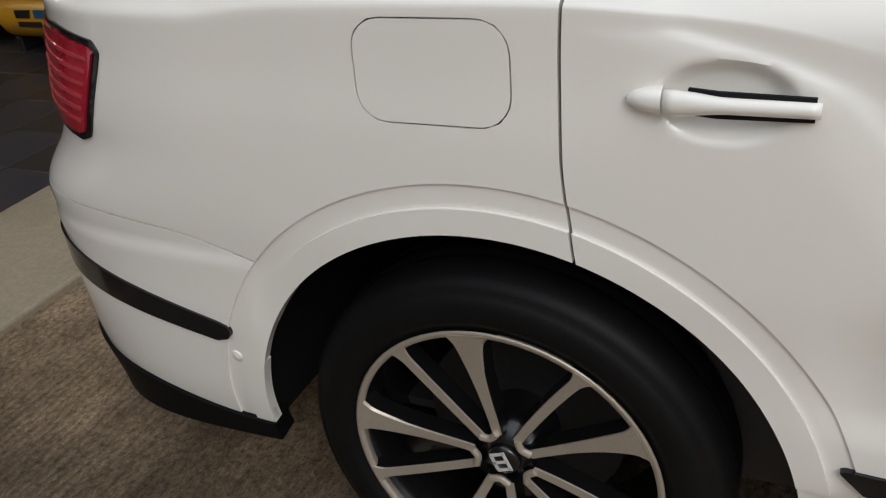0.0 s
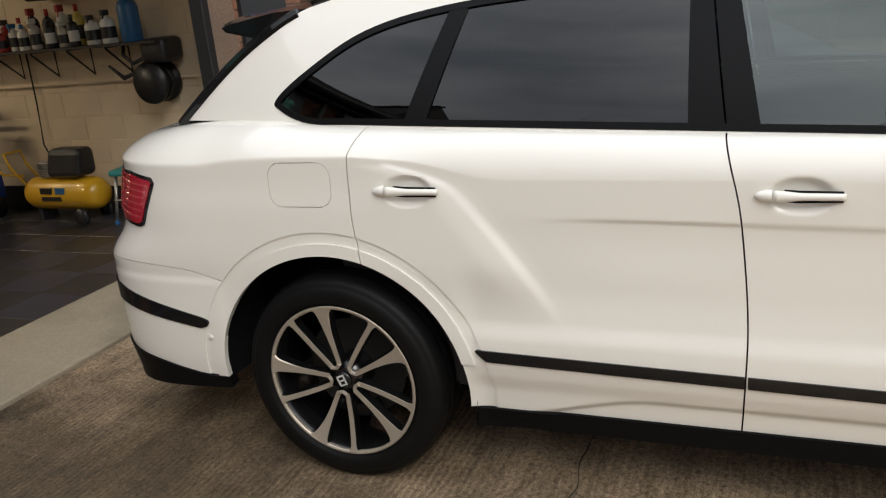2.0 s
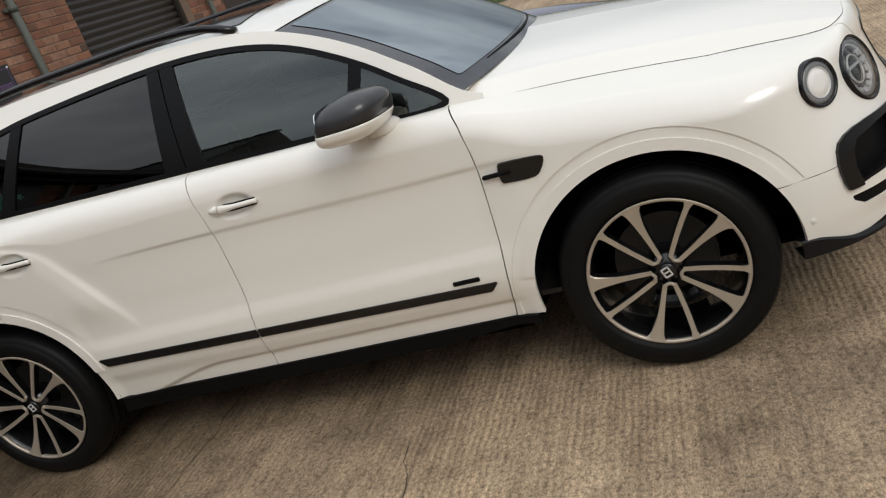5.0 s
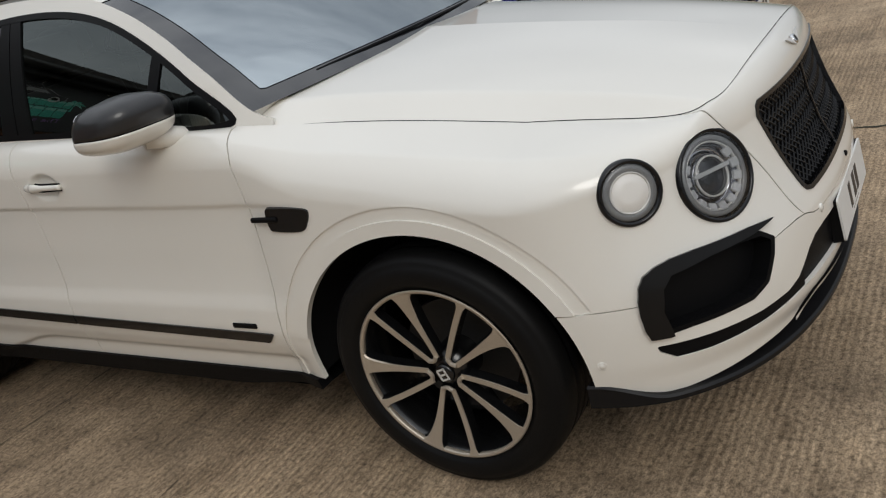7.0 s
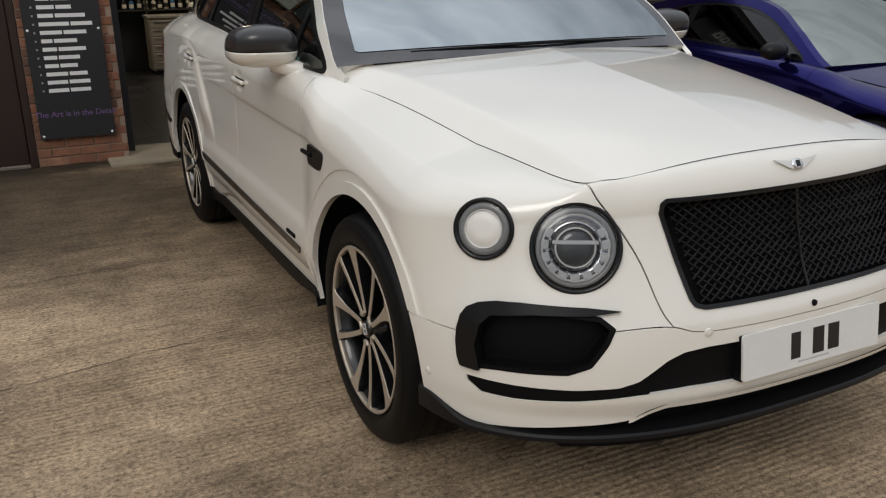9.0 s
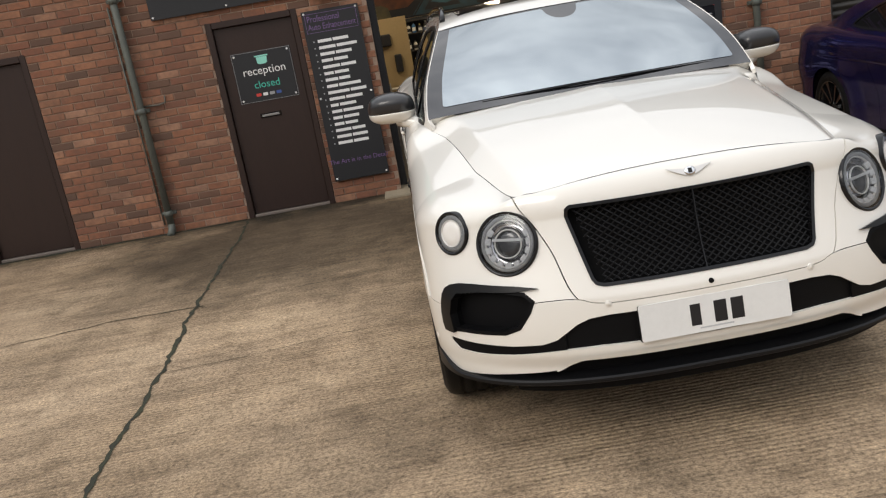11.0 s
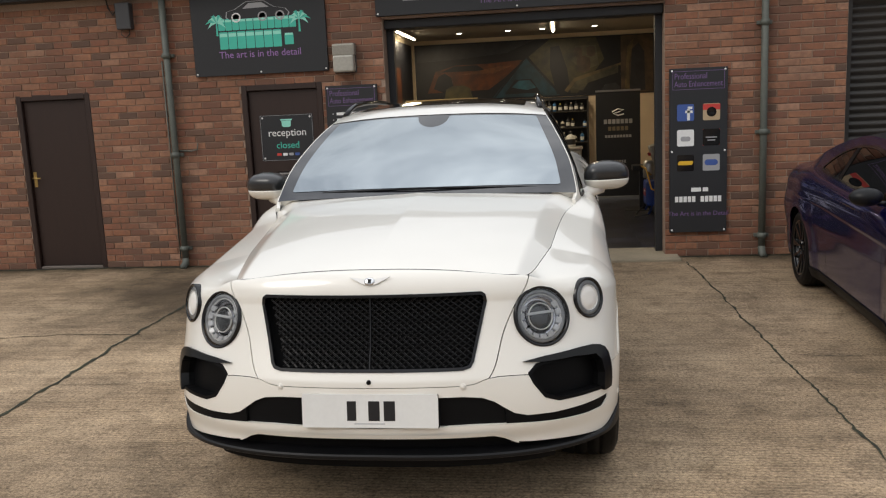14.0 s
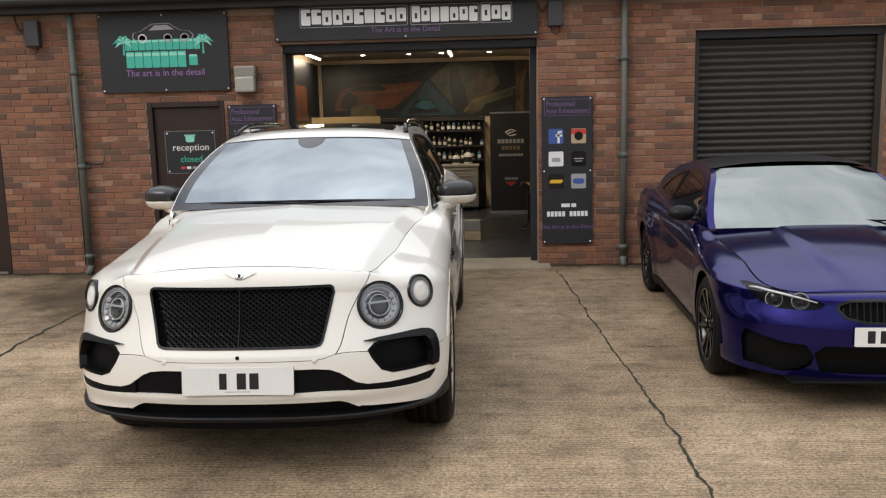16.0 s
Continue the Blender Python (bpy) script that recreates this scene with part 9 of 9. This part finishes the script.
def bare_tree(at, h, seed, spread=1.0):
    rd = random.Random(seed)
    t = tagged(empty("bare_tree", at), "leafless winter tree with fine twigs", "tree", "bare trees across the yard")
    bt, bc2 = bmesh.new(), bmesh.new()

    def grow(p, d, L, r, level, bm):
        pts, q = [p], p
        dd = d
        for i in range(3):
            dd = (dd + Vector((rd.gauss(0, 0.16), rd.gauss(0, 0.16), rd.gauss(0.05, 0.08)))).normalized()
            q = q + dd * L / 3
            pts.append(q)
        tube(bm, pts, [r, r * 0.85, r * 0.7, r * 0.5], 6 if level < 2 else 3)
        if level < 5:
            for k in range(3 if level < 3 else 2 + (rd.random() < 0.6)):
                src = pts[rd.choice((1, 2, 3, 3))]
                nd = (dd + Vector((rd.gauss(0, 0.62), rd.gauss(0, 0.62), rd.gauss(0.12, 0.35))) * spread).normalized()
                grow(src, nd, L * rd.uniform(0.58, 0.78), max(r * 0.52, 0.008), level + 1, bc2)

    grow(Vector((0, 0, -0.1)), Vector((0, 0, 1)), h * 0.34, h * 0.020, 0, bt)
    part("trunk", bt, BARK, t, smooth=True)
    part("crown", bc2, BARK, t)
    return t


protos = [bare_tree((-31, -4, 0), 14.5, 3), bare_tree((-30, 8, 0), 13.0, 4, 1.2), bare_tree((-33, 2, 0), 16.0, 5)]
for i in range(34):
    src = protos[i % 3]
    y = -42 + 2.1 * i + rnd.uniform(-0.7, 0.7)
    s = rnd.uniform(0.75, 1.0)
    o = copy_thing(src, pose(-21 + rnd.uniform(-2, 2), y, 0, 0, 0, rnd.uniform(0, 360)))
    o.scale = (s, s, s)
for i in range(16):
    o = copy_thing(protos[i % 3], pose(-26 + 3.6 * i + rnd.uniform(-1, 1), -38 + rnd.uniform(-4, 4), 0, 0, 0, rnd.uniform(0, 360)))
# hedge band under the trees
HEDGE = material("dark_hedge", (0.022, 0.026, 0.014), 0.9, grain=0.5, grain_scale=8, random_mix=0.6, island=True)
hv, hf = [], []
for k in range(16000):
    if k % 4:
        x, y = -24.5 + rnd.gauss(0, 0.9), rnd.uniform(-44, 34)
    else:
        x, y = rnd.uniform(-30, 34), -35.5 + rnd.gauss(0, 0.9)
    z = 2.2 * rnd.random() ** 0.8 * (0.75 + 0.35 * math.sin(x * 0.8 + y * 1.1))
    e = Euler((rnd.uniform(0, 6), rnd.uniform(0, 6), rnd.uniform(0, 6))).to_matrix()
    w = rnd.uniform(0.10, 0.24)
    q = len(hv)
    hv += [tuple(Vector((x, y, z)) + e @ Vector(t)) for t in ((-w, 0, 0), (0, w * 0.6, 0), (w, 0, 0), (0, -w * 0.6, 0))]
    hf.append((q, q + 1, q + 2, q + 3))
me = bpy.data.meshes.new("hedge")
me.from_pydata(hv, [], hf)
me.materials.append(HEDGE)
tagged(new("hedge", me), "dark overgrown hedge along the far boundary", "hedge", kind="stuff")
# tall brick barn with a tiled roof across the yard, mirrored in the rear windows
sd = tagged(empty("brick_barn", (-12.5, 14.0, 0.0)), "tall brick barn with a dark tiled roof", "barn")
part("wall", boxed((-3.0, -5.0, 0.0), (3.0, 8.0, 4.9)), material("barn_brick", (0.16, 0.085, 0.06), 0.9, grain=0.6, grain_scale=14, stain=0.5, stain_scale=2), sd)
part("roof", plate(bmesh.new(), [(-3.5, 4.85), (3.5, 4.85), (0.0, 8.3)], 13.9, pose(0, 8.4, 0, 90, 0, 0)), ROOF_TILE, sd)
for k in range(30):
    part("verge_tile", boxed((3.45 - 0.117 * k - 0.07, -5.62, 4.86 + 0.115 * k), (3.45 - 0.117 * k + 0.07, -5.50, 4.98 + 0.115 * k), 0.02), ROOF_TILE, sd)
for k in range(42):
    part("ridge_tile", boxed((-0.14, -5.5 + 0.33 * k, 8.22), (0.14, -5.19 + 0.33 * k, 8.40 + 0.03 * (k % 2)), 0.03), ROOF_TILE, sd)


# ---- the bricks of the front: single ones beside the reception door, the rest of the courses joined ----
def brick_verts(w, h, d, b=0.004):
    x, z = w / 2, h / 2
    ring = lambda e, y: [(-x + e, y, -z + e), (x - e, y, -z + e), (x - e, y, z - e), (-x + e, y, z - e)]
    v = ring(b, 0.0) + ring(0.0, b) + ring(0.0, d)
    f = [(0, 1, 2, 3)] + [(4 + i, 4 + (i + 1) % 4, (i + 1) % 4, i) for i in range(4)] + [(8 + i, 8 + (i + 1) % 4, 4 + (i + 1) % 4, 4 + i) for i in range(4)]
    return v, f


rnd = random.Random(21)
BW, BH = 0.225, 0.075
stock = {}
rest_v, rest_f = [], []
made = 0
for row in range(int(TOPZ / BH)):
    z = 0.0375 + row * BH
    spans = [(XW, XE)]
    for a, b, lo, hi in HOLES:
        if z - 0.036 < hi - 0.03:
            spans = [q for s0, s1 in spans for q in ((s0, min(s1, a)), (max(s0, b), s1)) if q[1] - q[0] > 0.03]
    for s0, s1 in spans:
        x = s0 - (BW / 2 if row % 2 else 0)
        while x < s1:
            x0, x1 = max(x, s0) + 0.005, min(x + BW, s1) - 0.005
            if x1 - x0 > 0.03:
                w = round(x1 - x0, 3)
                if abs(w - (BW - 0.01)) > 0.004:
                    w = x1 - x0
                cx, jut = (x0 + x1) / 2, rnd.uniform(-0.0025, 0.002)
                if -4.56 < cx < -2.79 and z < 2.85 and made < 300 and w == 0.215:
                    if w not in stock:
                        v, f = brick_verts(w, BH - 0.010, 0.02)
                        me = bpy.data.meshes.new("brick")
                        me.from_pydata(v, [], f)
                        me.materials.append(BRICK)
                        stock[w] = me
                    o = new("brick", stock[w])
                    o.parent = wall_front
                    o.matrix_basis = pose(cx, BF + jut, z, 0, rnd.uniform(-0.35, 0.35), rnd.uniform(-0.3, 0.3))
                    made += 1
                else:
                    v, f = brick_verts(w, BH - 0.010, 0.02)
                    k = len(rest_v)
                    rest_v += [(cx + a, BF + jut + b, z + c) for a, b, c in v]
                    rest_f += [tuple(i + k for i in q) for q in f]
            x += BW
me = bpy.data.meshes.new("brick_courses")
me.from_pydata(rest_v, [], rest_f)
me.materials.append(BRICK_JOINED)
bc = new("brick_courses", me)
bc.parent = wall_front
bc["kind"] = "stuff"
bc["label"] = "red and purple-brown brick courses"
